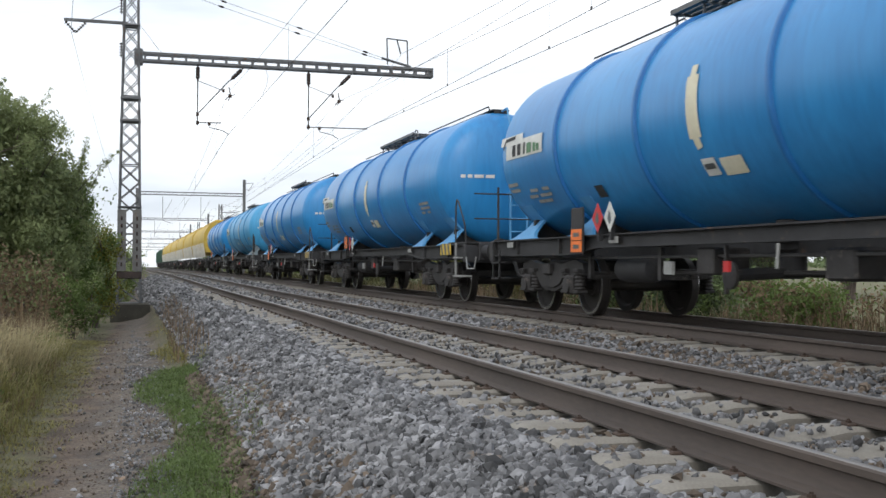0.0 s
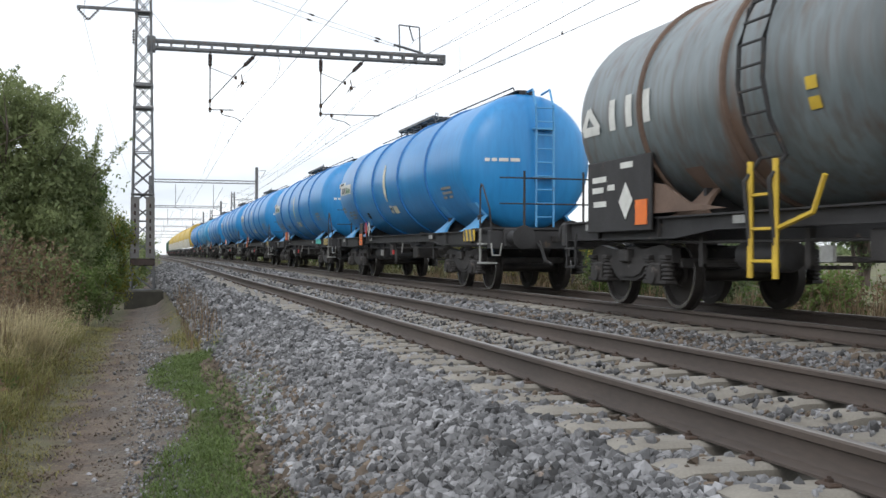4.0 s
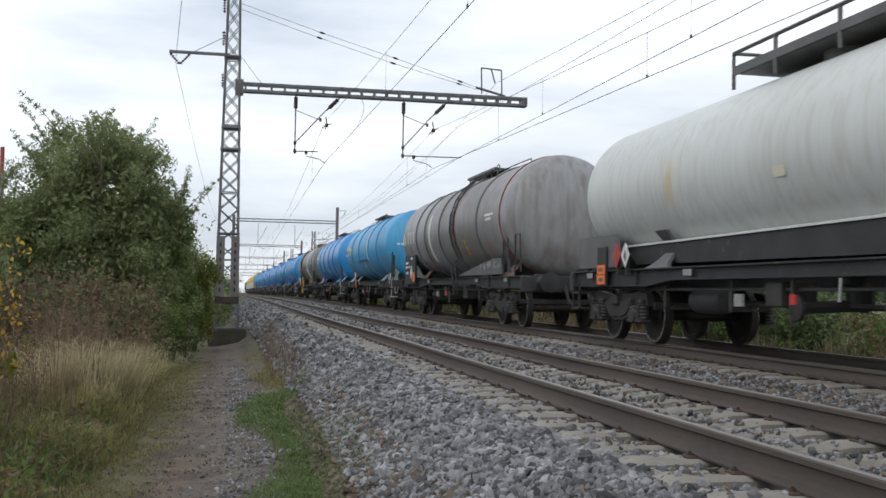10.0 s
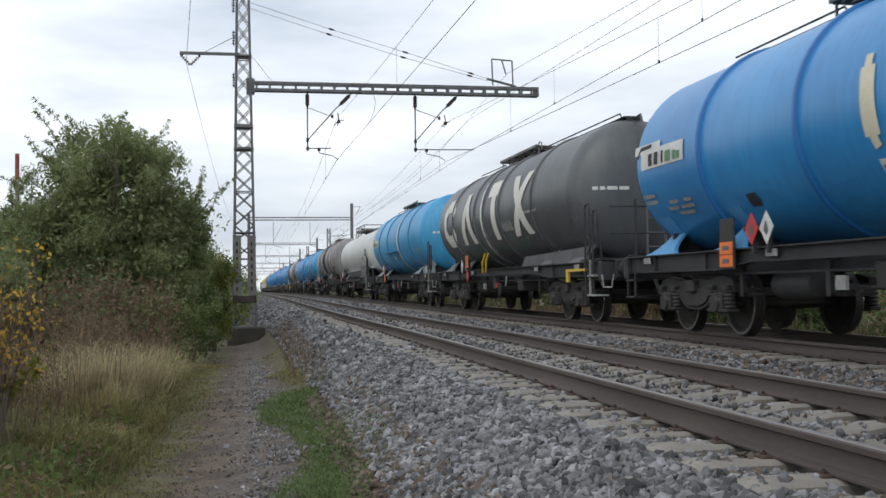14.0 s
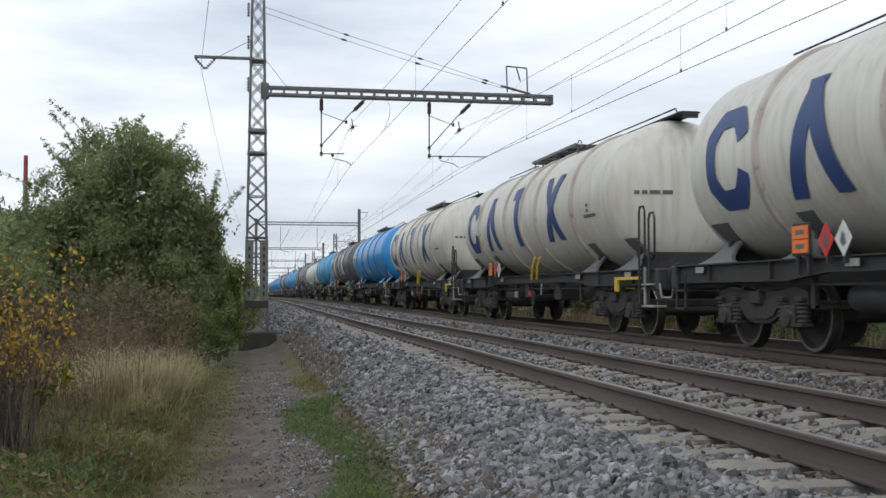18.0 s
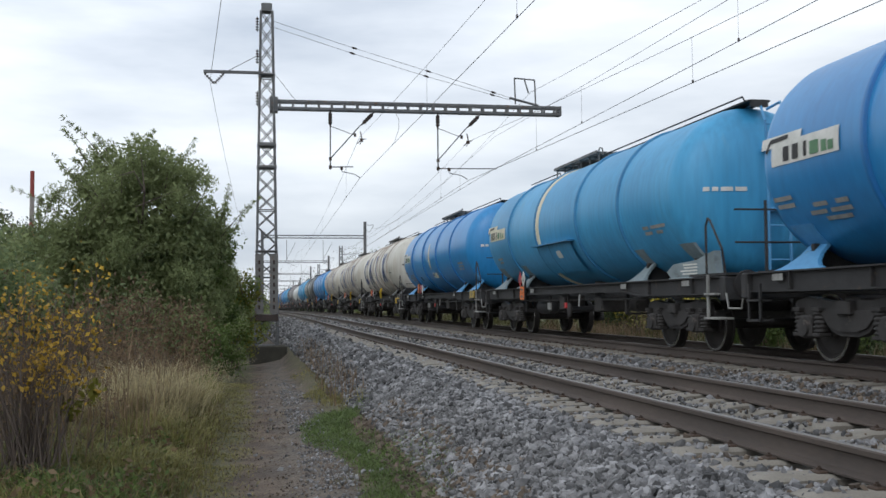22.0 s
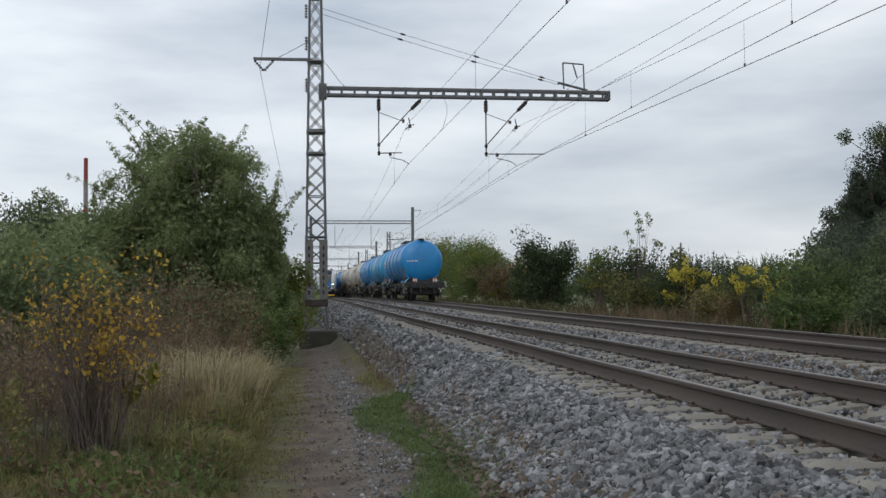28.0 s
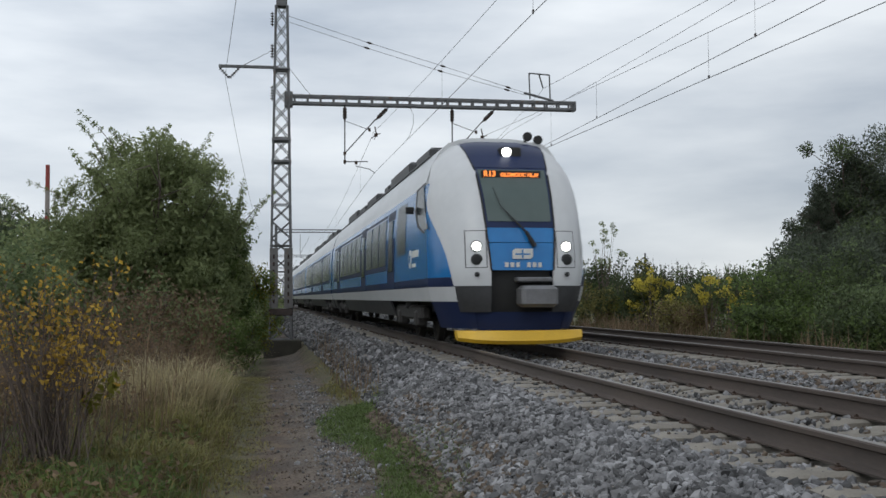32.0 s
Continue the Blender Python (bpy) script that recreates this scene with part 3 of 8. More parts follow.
        for cx, cz, r in ((0, 6.33, 0.05), (0, 6.02, 0.05), (0.42, 5.99, 0.05), (0.92, 7.23, 0.04)):
            part("tube_clamp", Mesh().box(hx + cx - r, hx + cx + r, y - 0.045, y + 0.045, cz - 0.06, cz + 0.06), M_clip, h)
    f = Mesh()
    for a, b in (((5.55, 9.55), (6.35, 9.5)), ((5.55, 9.55), (5.58, 8.55)), ((6.35, 9.5), (6.38, 8.45)), ((5.95, 9.5), (6.1, 8.98))):
        f.tube([(a[0], y, a[1]), (b[0], y, b[1])], 0.03, 5)
    f.tube([(5.35, y, 8.78), (6.5, y, 8.5)], 0.05, 5)
    part("anchor_frame", f, M_mast, t, "small upright steel frame on the arm")
    s = part("side_arm", Mesh().box(-6.1, -3.95, y - 0.05, y + 0.05, 9.42, 9.52).tube([(-5.3, y, 9.47), (-4.0, y, 10.2)], 0.012, 4), M_mast, t, "short side arm with a V string")
    part("insulator", insulator((-6.08, y, 9.42), (-5.72, y, 9.02), 0.07), M_insul, s)
    part("insulator", insulator((-5.36, y, 9.42), (-5.72, y, 9.02), 0.07), M_insul, s)
    for z in (11.5, 10.3, 8.75):
        part("insulator", insulator((x - 0.34, y - 0.2, z), (x - 0.34, y - 0.2, z - 0.55), 0.07), M_insul, t)
    return t


def portal(y, top, right=True):
    """A frame over both tracks, with two slim masts."""
    t = thing("catenary_portal", "slim steel gantry frame spanning both tracks", "catenary portal", "masts of the line")
    beam = Mesh()
    for z in (8.72, 9.02):
        beam.box(-3.7, 7.7, y - 0.08, y + 0.08, z - 0.05, z + 0.05)
    for i in range(20):
        px = -3.6 + i * 0.57
        beam.tube([(px, y, 8.72), (px + 0.28, y, 9.02), (px + 0.57, y, 8.72)], 0.02, 4)
    part("beam", beam, M_mast, t)
    for x, h in ((-3.8, 9.4), (7.75, top)):
        m = part("mast", Mesh().box(x - 0.16, x + 0.16, y - 0.16, y + 0.16, -1.0, h, 0.02), M_mast, t)
        if x > 0:
            part("bracket", Mesh().tube([(x, y, h - 0.4), (x + 1.0, y, h - 0.35)], 0.03, 5).tube([(x, y, h - 0.9), (x + 0.5, y, h - 1.2), (x + 1.0, y, h - 0.4)], 0.025, 5), M_mast, m)
    for hx in (-1.1, 3.0):
        part("hanger", Mesh().tube([(hx, y, 8.5), (hx, y, 5.9), (hx + 0.9, y, 5.6)], 0.03, 5).tube([(hx, y, 6.3), (hx + 1.0, y, 8.2)], 0.02, 5), M_mast, t)
    return t


main_mast()
SUPPORTS = [-32.0, MAST_Y, 116.0, 180.0, 245.0, 310.0, 375.0, 440.0, 505.0]
for i, y in enumerate(SUPPORTS[2:]):
    portal(y, 10.6 if i % 2 == 0 else 9.9)


def line_mast(x, y):
    t = thing("catenary_mast", "distant lattice steel mast with a bracket", "catenary mast", "masts of the line")
    part("shaft", lattice(Mesh(), x, y, -0.9, 9.8, 0.7, 0.4, 1.2, 0.06, 0.03), M_mast, t)
    part("bracket", Mesh().tube([(x, y, 8.6), (x + 2.3, y, 8.7)], 0.05, 5).tube([(x, y, 7.4), (x + 2.3, y, 8.6)], 0.03, 5), M_mast, t)


line_mast(7.6, 150)
line_mast(7.8, 212)


def wire(name, label, path, r=0.008, parent=None):
    o = part(name, Mesh().tube(path, r, 4), M_wire, parent, smooth=0)
    return o if parent else tagged(o, label, "wire", "overhead wires")


def catenary(name, near, far, drops):
    """near: the plan and heights from the span before the mast: x at its start and end, contact height, carrier height at the mast and at its lowest.
    far: the wire's place across the line at the portals. drops: where the droppers of the near span hang."""
    t = thing("contact_line", name, "overhead wire", "overhead wires")
    xa, xb, low, high, sag = near
    con, mes, pairs = [], [], []

    def at(y):
        u = (y + 32.0) / (MAST_Y + 32.0)
        return xa + (xb - xa) * u, sag + (high - sag) * ((u - 0.45) / 0.55) ** 2
    for k in range(25):
        y = -32.0 + (MAST_Y + 32.0) * k / 24
        x, z = at(y)
        con.append((x, y, low))
        mes.append((x, y, z))
    for y in drops:
        x, z = at(y)
        pairs.append(((x, y, low), (x, y, z)))
    last = xb
    for i, (a, b) in enumerate(zip(SUPPORTS[1:], SUPPORTS[2:])):
        if i >= len(far):
            break
        n = 12 if i < 2 else 6
        for k in range(1, n + 1):
            u = k / n
            x, y = last + (far[i] - last) * u, a + (b - a) * u
            con.append((x, y, low + (5.6 - low) * (u if i == 0 else 1)))
            mes.append((x, y, high - (high - 6.3) * 4 * u * (1 - u)))
            if k % 3 == 1 and i < 3:
                pairs.append((con[-1], mes[-1]))
        last = far[i]
    part("contact_wire", Mesh().tube(con, 0.0085, 4), M_wire, t, smooth=0)
    part("carrier_wire", Mesh().tube(mes, 0.0065, 4), M_wire, t, smooth=0)
    for a, b in pairs:
        d = part("dropper", Mesh().tube([a, b], 0.004, 3), M_wire, t, smooth=0)
        part("dropper_clamp", Mesh().box(a[0] - 0.012, a[0] + 0.012, a[1] - 0.03, a[1] + 0.03, a[2] - 0.01, a[2] + 0.06), M_insul, d)


catenary("contact wire of the near track with its sagging carrier wire", (1.32, -0.42, 5.6, 7.15, 6.38), (0.15, -0.4, 0.1, -0.4, 0.1, -0.4, 0), (22.1, 13.9, 5.5))
catenary("thick contact wire held at the far end of the bracket", (6.75, 4.72, 6.03, 7.25, 6.9), (4.2, 3.8, 4.3, 3.8, 4.3, 3.8, 4.2), (25.8, 16.4, 7.5))
catenary("thin contact wire crossing in over the far track", (9.15, 3.75, 5.6, 7.08, 6.4), (4.5,), (28.3, 18.3, 9.0))


def span(x0, z0, x1, z1, y0, y1, sag):
    return [(x0 + (x1 - x0) * k / 12, y0 + (y1 - y0) * k / 12, z0 + (z1 - z0) * k / 12 - sag * 4 * (k / 12) * (1 - k / 12)) for k in range(13)]


wire("feeder_wire", "thin feeder wire on the mast's side arm", span(-0.9, 9.3, -5.87, 9.1, -32, MAST_Y, 0.2) + span(-5.87, 9.1, -5.4, 8.4, MAST_Y, 116, 1.0)[1:], 0.008)
wire("feeder_wire", "thin feeder wire high over the far track", span(13.8, 9.3, 6.16, 9.0, -32, MAST_Y, 0.15) + span(6.16, 9.0, 8.5, 9.75, MAST_Y, 116, 1.2)[1:], 0.008)
for top, end, marks_at in ((11.42, 8.78, (0.335, 0.645, 0.925)), (11.20, 8.70, (0.325, 0.635, 0.92))):
    cw = wire("cross_wire", "thin cross wire with small insulators", [(-3.6, MAST_Y, top), (-0.8, MAST_Y, top - 0.85), (2.2, MAST_Y, top - 1.70), (5.4, MAST_Y, end)], 0.008)
    for u in marks_at:
        x = -3.6 + 9.0 * u
        z = float(np.interp(x, (-3.6, -0.8, 2.2, 5.4), (top, top - 0.85, top - 1.70, end)))
        part("insulator", Mesh().tube([(x - 0.11, MAST_Y, z + 0.03), (x - 0.05, MAST_Y, z + 0.016), (x + 0.05, MAST_Y, z - 0.014), (x + 0.11, MAST_Y, z - 0.03)], [0.015, 0.038, 0.038, 0.015], 8), M_insul, cw)
# loose jumper loops between arm and wires
wire("jumper_wire", "slack jumper wire hanging from the arm", [(0.95, MAST_Y, 8.1), (0.85, 34.2, 7.55), (0.50, 31.6, 6.75), (0.05, 29.2, 5.95), (-0.21, 27.8, 5.62)], 0.008)
wire("jumper_wire", "slack jumper wire beside the mast", [(-3.5, MAST_Y, 9.4), (-3.2, MAST_Y - 0.1, 9.0), (-2.9, MAST_Y - 0.1, 8.6), (-2.7, MAST_Y, 8.44)], 0.008)

# ---- freight train ----
M_blue = paint("deep_blue_tank_paint", (0.030, 0.258, 0.565), (0.022, 0.195, 0.465), 0.34, scale=0.5, fine=7, amount=0.75, stretch=(1.6, 1.6, 0.22), wear=(0.05, 0.30, 0.60), wear_at=0.62, streak=(0.014, 0.12, 0.32), streak_amount=0.28)
M_sky = paint("faded_light_blue_tank_paint", (0.062, 0.34, 0.60), (0.04, 0.25, 0.47), 0.45, scale=0.5, fine=7, amount=0.8, stretch=(1.6, 1.6, 0.22), wear=(0.09, 0.30, 0.48), wear_at=0.60, streak=(0.04, 0.18, 0.32), streak_amount=0.3)
M_grey = paint("weathered_grey_tank_paint", (0.18, 0.215, 0.225), (0.095, 0.11, 0.112), 0.42, scale=0.5, fine=5, amount=0.9, stretch=(1, 1, 0.3), wear=(0.135, 0.085, 0.06), wear_at=0.56, streak=(0.10, 0.066, 0.048), streak_amount=0.75)
M_dgrey = paint("sooty_grey_tank_paint", (0.285, 0.29, 0.30), (0.17, 0.16, 0.15), 0.45, scale=0.6, fine=6, amount=0.9, stretch=(1, 1, 0.3), wear=(0.27, 0.10, 0.08), wear_at=0.58, streak=(0.13, 0.105, 0.085), streak_amount=0.6)
M_black = paint("black_tank_paint", (0.105, 0.114, 0.118), (0.066, 0.071, 0.074), 0.4, scale=0.6, fine=6, amount=0.8, stretch=(1, 1, 0.3), streak=(0.085, 0.085, 0.08), streak_amount=0.4)
M_white = paint("dirty_white_tank_paint", (0.62, 0.60, 0.54), (0.47, 0.45, 0.39), 0.45, scale=0.5, fine=5, stretch=(1, 1, 0.25), amount=0.8, wear=(0.50, 0.47, 0.40), wear_at=0.64, streak=(0.34, 0.26, 0.18), streak_amount=0.36)
M_cream = paint("grey_white_tank_paint", (0.60, 0.615, 0.60), (0.50, 0.51, 0.48), 0.5, scale=0.4, fine=5, stretch=(1, 1, 0.3), wear=(0.54, 0.46, 0.27), wear_at=0.66, streak=(0.36, 0.34, 0.28), streak_amount=0.4)
M_yellow = paint("yellow_hopper_paint", (0.62, 0.43, 0.05), (0.42, 0.28, 0.05), 0.6, scale=0.6, wear=(0.5, 0.42, 0.2), wear_at=0.6)
M_green = paint("dark_green_van_paint", (0.06, 0.13, 0.085), (0.03, 0.07, 0.05), 0.6, scale=0.8)
M_frame = paint("sooty_underframe", (0.040, 0.039, 0.040), (0.017, 0.016, 0.016), 0.7, 0.1, scale=2, fine=25, bump=0.002, wear=(0.10, 0.07, 0.05), wear_at=0.62)
M_walk = paint("galvanised_grating", (0.17, 0.17, 0.165), (0.09, 0.088, 0.085), 0.6, 0.2, scale=3, fine=25)
M_bogie = paint("greasy_bogie_steel", (0.045, 0.041, 0.039), (0.016, 0.014, 0.013), 0.7, 0.1, scale=4, fine=30, bump=0.003, wear=(0.10, 0.085, 0.075), wear_at=0.60)
M_wheel = paint("wheel_steel", (0.05, 0.042, 0.038), (0.022, 0.02, 0.018), 0.6, 0.4, scale=4)
M_rim = paint("bright_wheel_tread", (0.5, 0.49, 0.48), (0.35, 0.33, 0.32), 0.25, 0.9, scale=6)
M_mark = paint("white_marking", (0.72, 0.72, 0.68), (0.5, 0.5, 0.46), 0.6, scale=3, fine=20, wear=(0.35, 0.36, 0.36), wear_at=0.66)
M_letter = paint("solid_white_letter_paint", (0.66, 0.65, 0.58), (0.55, 0.54, 0.47), 0.55, scale=1.2, fine=12)
M_worn = paint("worn_plate_white", (0.36, 0.36, 0.34), (0.16, 0.16, 0.15), 0.6, scale=5, fine=30)
M_hose = paint("black_hose_rubber", (0.022, 0.022, 0.022), (0.012, 0.012, 0.012), 0.7, scale=5)
M_pale = paint("cream_stripe", (0.70, 0.66, 0.50), (0.55, 0.50, 0.36), 0.55, scale=2, fine=20)
M_navy = paint("navy_lettering_blue", (0.02, 0.055, 0.19), (0.015, 0.04, 0.13), 0.5, scale=3)
M_orange = paint("orange_plate", (0.85, 0.20, 0.03), (0.65, 0.15, 0.03), 0.5, scale=6)
M_red = paint("red_plate", (0.55, 0.03, 0.03), (0.4, 0.02, 0.02), 0.5, scale=6)
M_ylw = paint("safety_yellow", (0.70, 0.48, 0.04), (0.5, 0.33, 0.04), 0.5, scale=6)
M_rustsill = paint("rusty_saddle_plate", (0.17, 0.11, 0.08), (0.09, 0.06, 0.045), 0.8, scale=1.5, fine=20)
M_bsaddle = paint("bright_blue_saddle_paint", (0.10, 0.34, 0.60), (0.06, 0.22, 0.44), 0.55, scale=1.5, fine=15, wear=(0.12, 0.16, 0.2), wear_at=0.6)
M_psaddle = paint("pale_grey_saddle_paint", (0.24, 0.30, 0.32), (0.13, 0.16, 0.17), 0.6, scale=1.5, fine=15, wear=(0.10, 0.11, 0.11), wear_at=0.6)
M_gsaddle = paint("dirty_grey_saddle_paint", (0.13, 0.13, 0.13), (0.065, 0.065, 0.065), 0.6, scale=1.5, fine=15)
M_teal = paint("teal_spray_paint", (0.10, 0.50, 0.42), (0.08, 0.35, 0.30), 0.5, scale=6)

TZ, TR = 2.67, 1.445            # tank axis height and radius
FRONT, REAR = 8.0, -7.4        # ends of the tank along the wagon


def tank_mesh(r=TR, z=TZ, front=FRONT, rear=REAR, dome=0.6):
    prof = []
    for i in range(9):
        a = math.pi / 2 * i / 8
        prof.append((dome * (1 - math.cos(a)), max(0.02, r * math.sin(a) ** 0.8)))
    full = [(rear + s, q) for s, q in prof] + [(front - s, q) for s, q in reversed(prof)]
    return Mesh().lathe(full, 64, "y", (0, 0, z))


def ring_mesh(y, r=TR, z=TZ, w=0.055, h=0.05):
    return Mesh().lathe([(y - w, r - 0.01), (y - w * 0.7, r + h * 0.8), (y, r + h), (y + w * 0.7, r + h * 0.8), (y + w, r - 0.01)], 56, "y", (0, 0, z), caps=False)


def patch(y0, y1, a0, a1, r=TR + 0.006, z=TZ, th=0.006, mesh=None, slant=0.0):
    """A thin sheet that lies on the tank's left side between two angles above its axis (degrees)."""
    m = mesh or Mesh()
    n = max(2, int(abs(a1 - a0) / 4) + 1)
    outer, inner = [], []
    for i in range(n + 1):
        a = radians(a0 + (a1 - a0) * i / n)
        s = slant * i / n
        outer.append([(-(r + th) * math.cos(a), y + s, z + (r + th) * math.sin(a)) for y in (y0, y1)])
    m.ring(outer, close=False, caps=False)
    return m


def stroke(p, q, w, r=TR + 0.014, z=TZ, mesh=None, level=False):
    """A painted band on the tank from p to q, each (along, angle in degrees), of width w metres."""
    m = mesh or Mesh()
    n = 12
    rows = []
    k = TR * math.pi / 180
    d = Vector((q[0] - p[0], (q[1] - p[1]) * k)).normalized()
    nrm = Vector((1 if d.y < 0 else -1, 0)) * w / 2 if level else Vector((-d.y, d.x)) * w / 2
    for i in range(n + 1):
        t = i / n
        c = (p[0] + (q[0] - p[0]) * t, p[1] + (q[1] - p[1]) * t)
        row = []
        for s in (-1, -0.5, 0, 0.5, 1):
            a = radians(c[1] + s * nrm.y / k)
            row.append((-(r) * math.cos(a), c[0] + s * nrm.x, z + r * math.sin(a)))
        rows.append(row)
    m.ring(rows, close=False, caps=False)
    return m


def painted_round(c, top, low, half, w, mesh, r=TR + 0.014):
    """A painted rounded band."""
    n = 34
    mid, tall = (top + low) / 2, (top - low) / 2
    k = TR * math.pi / 180
    rows = []
    for i in range(n + 1):
        a = radians(22 + 318 * i / n)
        cx, cy = math.cos(a), math.sin(a)
        s = 1 / max(abs(cx), abs(cy), (abs(cx) + abs(cy)) / 1.5)
        row = []
        for j in range(4):
            u = 1 - j / 3
            ang = radians(mid + cy * s * (tall - w / k * (1 - u)))
            row.append((-r * math.cos(ang), c - cx * s * (half - w * (1 - u)), TZ + r * math.sin(ang)))
        rows.append(row)
    mesh.ring(rows, close=False, caps=False)
    return mesh


def bend(pts, mesh, w, closed=True):
    for i, (a, b) in enumerate(zip(pts, pts[1:] + (pts[:1] if closed else []))):
        stroke(a, b, w, TR + 0.014 + 0.003 * (i % 3), mesh=mesh)
    return mesh


# --- bogie pieces, shared by all wagons
SHORT = 0.93        # a wagon's length against the drawn one


def wheelset_meshes():
    w = Mesh()
    for s in (-1, 1):
        prof = [(s * 0.69, 0.09), (s * 0.69, 0.13), (s * 0.715, 0.16), (s * 0.735, 0.36), (s * 0.685, 0.40), (s * 0.685, 0.485), (s * 0.712, 0.485), (s * 0.716, 0.462), (s * 0.82, 0.455), (s * 0.825, 0.40), (s * 0.775, 0.36), (s * 0.765, 0.16), (s * 0.80, 0.13), (s * 0.80, 0.09)]
        w.lathe(prof, 28, "x", (0, 0, 0.46))
    w.lathe([(-1.05, 0.06), (-0.7, 0.085), (0.7, 0.085), (1.05, 0.06)], 12, "x", (0, 0, 0.46))
    rims = []
    for s in (-1, 1):
        rims.append(Mesh().lathe([(s * 0.822, 0.408), (s * 0.829, 0.41), (s * 0.829, 0.45), (s * 0.822, 0.452)], 28, "x", (0, 0, 0.46), caps=False).data("wheel_rim", M_rim, 30))
    return w.data("wheelset", M_wheel, 30), rims


def side_frame_mesh(s):
    m = Mesh()
    x0, x1 = s * 0.98, s * 1.10
    x0, x1 = min(x0, x1), max(x0, x1)
    out = [(-1.28, 0.62), (-1.25, 0.80), (-0.95, 0.86), (-0.5, 0.80), (0.5, 0.80), (0.95, 0.86), (1.25, 0.80), (1.28, 0.62), (0.62, 0.60), (0.42, 0.42), (0.2, 0.36), (-0.2, 0.36), (-0.42, 0.42), (-0.62, 0.60)]
    m.prism(out, x0, x1, "x")
    rib = [(-0.60, 0.64), (-0.40, 0.47), (-0.2, 0.42), (0.2, 0.42), (0.40, 0.47), (0.60, 0.64), (0.52, 0.68), (-0.52, 0.68)]
    m.prism(rib, min(s * 1.10, s * 1.13), max(s * 1.10, s * 1.13), "x")
    m.box(min(s * 0.9, s * 1.2), max(s * 0.9, s * 1.2), -0.14, 0.14, 0.62, 0.80, 0.02)
    return m.data("side_frame", M_bogie, 30)


def axle_box_mesh(s):
    m = Mesh()
    m.box(min(s * 1.0, s * 1.2), max(s * 1.0, s * 1.2), -0.15, 0.15, 0.32, 0.62, 0.03)
    m.lathe([(s * 1.19, 0.13), (s * 1.23, 0.12), (s * 1.235, 0.02)], 14, "x", (0, 0, 0.46))
    for d in (-0.24, 0.24):
        m.box(min(s * 1.0, s * 1.18), max(s * 1.0, s * 1.18), d - 0.09, d + 0.09, 0.34, 0.39, 0.01)
        m.box(min(s * 1.0, s * 1.18), max(s * 1.0, s * 1.18), d - 0.09, d + 0.09, 0.66, 0.72, 0.01)
    return m.data("axle_box", M_bogie, 30)


def spring_mesh():
    prof = [(0.38, 0.05)]
    for i in range(5):
        z = 0.39 + i * 0.056
        prof += [(z, 0.07), (z + 0.014, 0.095), (z + 0.030, 0.095), (z + 0.046, 0.07)]
    return Mesh().lathe(prof + [(0.69, 0.05)], 10, "z").data("coil_spring", M_bogie, 60)


ME_SPRING = spring_mesh()
ME_WHEELS, ME_RIM = wheelset_meshes()
ME_SIDE = {s: side_frame_mesh(s) for s in (-1, 1)}
ME_BOX = {s: axle_box_mesh(s) for s in (-1, 1)}
ME_BOLSTER = Mesh().box(-1.05, 1.05, -0.2, 0.2, 0.55, 0.86, 0.03).box(-1.0, 1.0, -1.32, -1.24, 0.55, 0.68, 0.02).box(-1.0, 1.0, 1.24, 1.32, 0.55, 0.68, 0.02).data("bolster", M_bogie)


def bogie(parent, y):
    b = part("bogie", ME_BOLSTER, None, parent, "greasy dark two-axle bogie")
    b.location, b.scale = (0, y, 0), (1, 1 / SHORT, 1)
    for s in (-1, 1):
        part("side_frame", ME_SIDE[s], None, b)
    for d in (-0.9, 0.9):
        w = part("wheelset", ME_WHEELS, None, b)
        w.location = (0, d, 0)
        for s in (-1, 1):
            a = part("axle_box", ME_BOX[s], None, b)
            a.location = (0, d, 0)
            for q in (-0.24, 0.24):
                part("coil_spring", ME_SPRING, None, b).location = (s * 1.09, d + q, 0)
        for rim in ME_RIM:
            part("wheel_rim", rim, None, b, "bright worn wheel rim").location = (0, d, 0)


def buffer_mesh(s, e):
    m = Mesh()
    m.box(s * 0.875 - 0.17, s * 0.875 + 0.17, min(e * 8.58, e * 8.66), max(e * 8.58, e * 8.66), 0.88, 1.24, 0.02)
    m.lathe([(e * 8.64, 0.14), (e * 8.98, 0.12), (e * 8.99, 0.085), (e * 9.28, 0.085), (e * 9.29, 0.22), (e * 9.33, 0.225), (e * 9.36, 0.1)], 18, "y", (s * 0.875, 0, 1.06))
    return m.data("buffer", M_frame, 30)


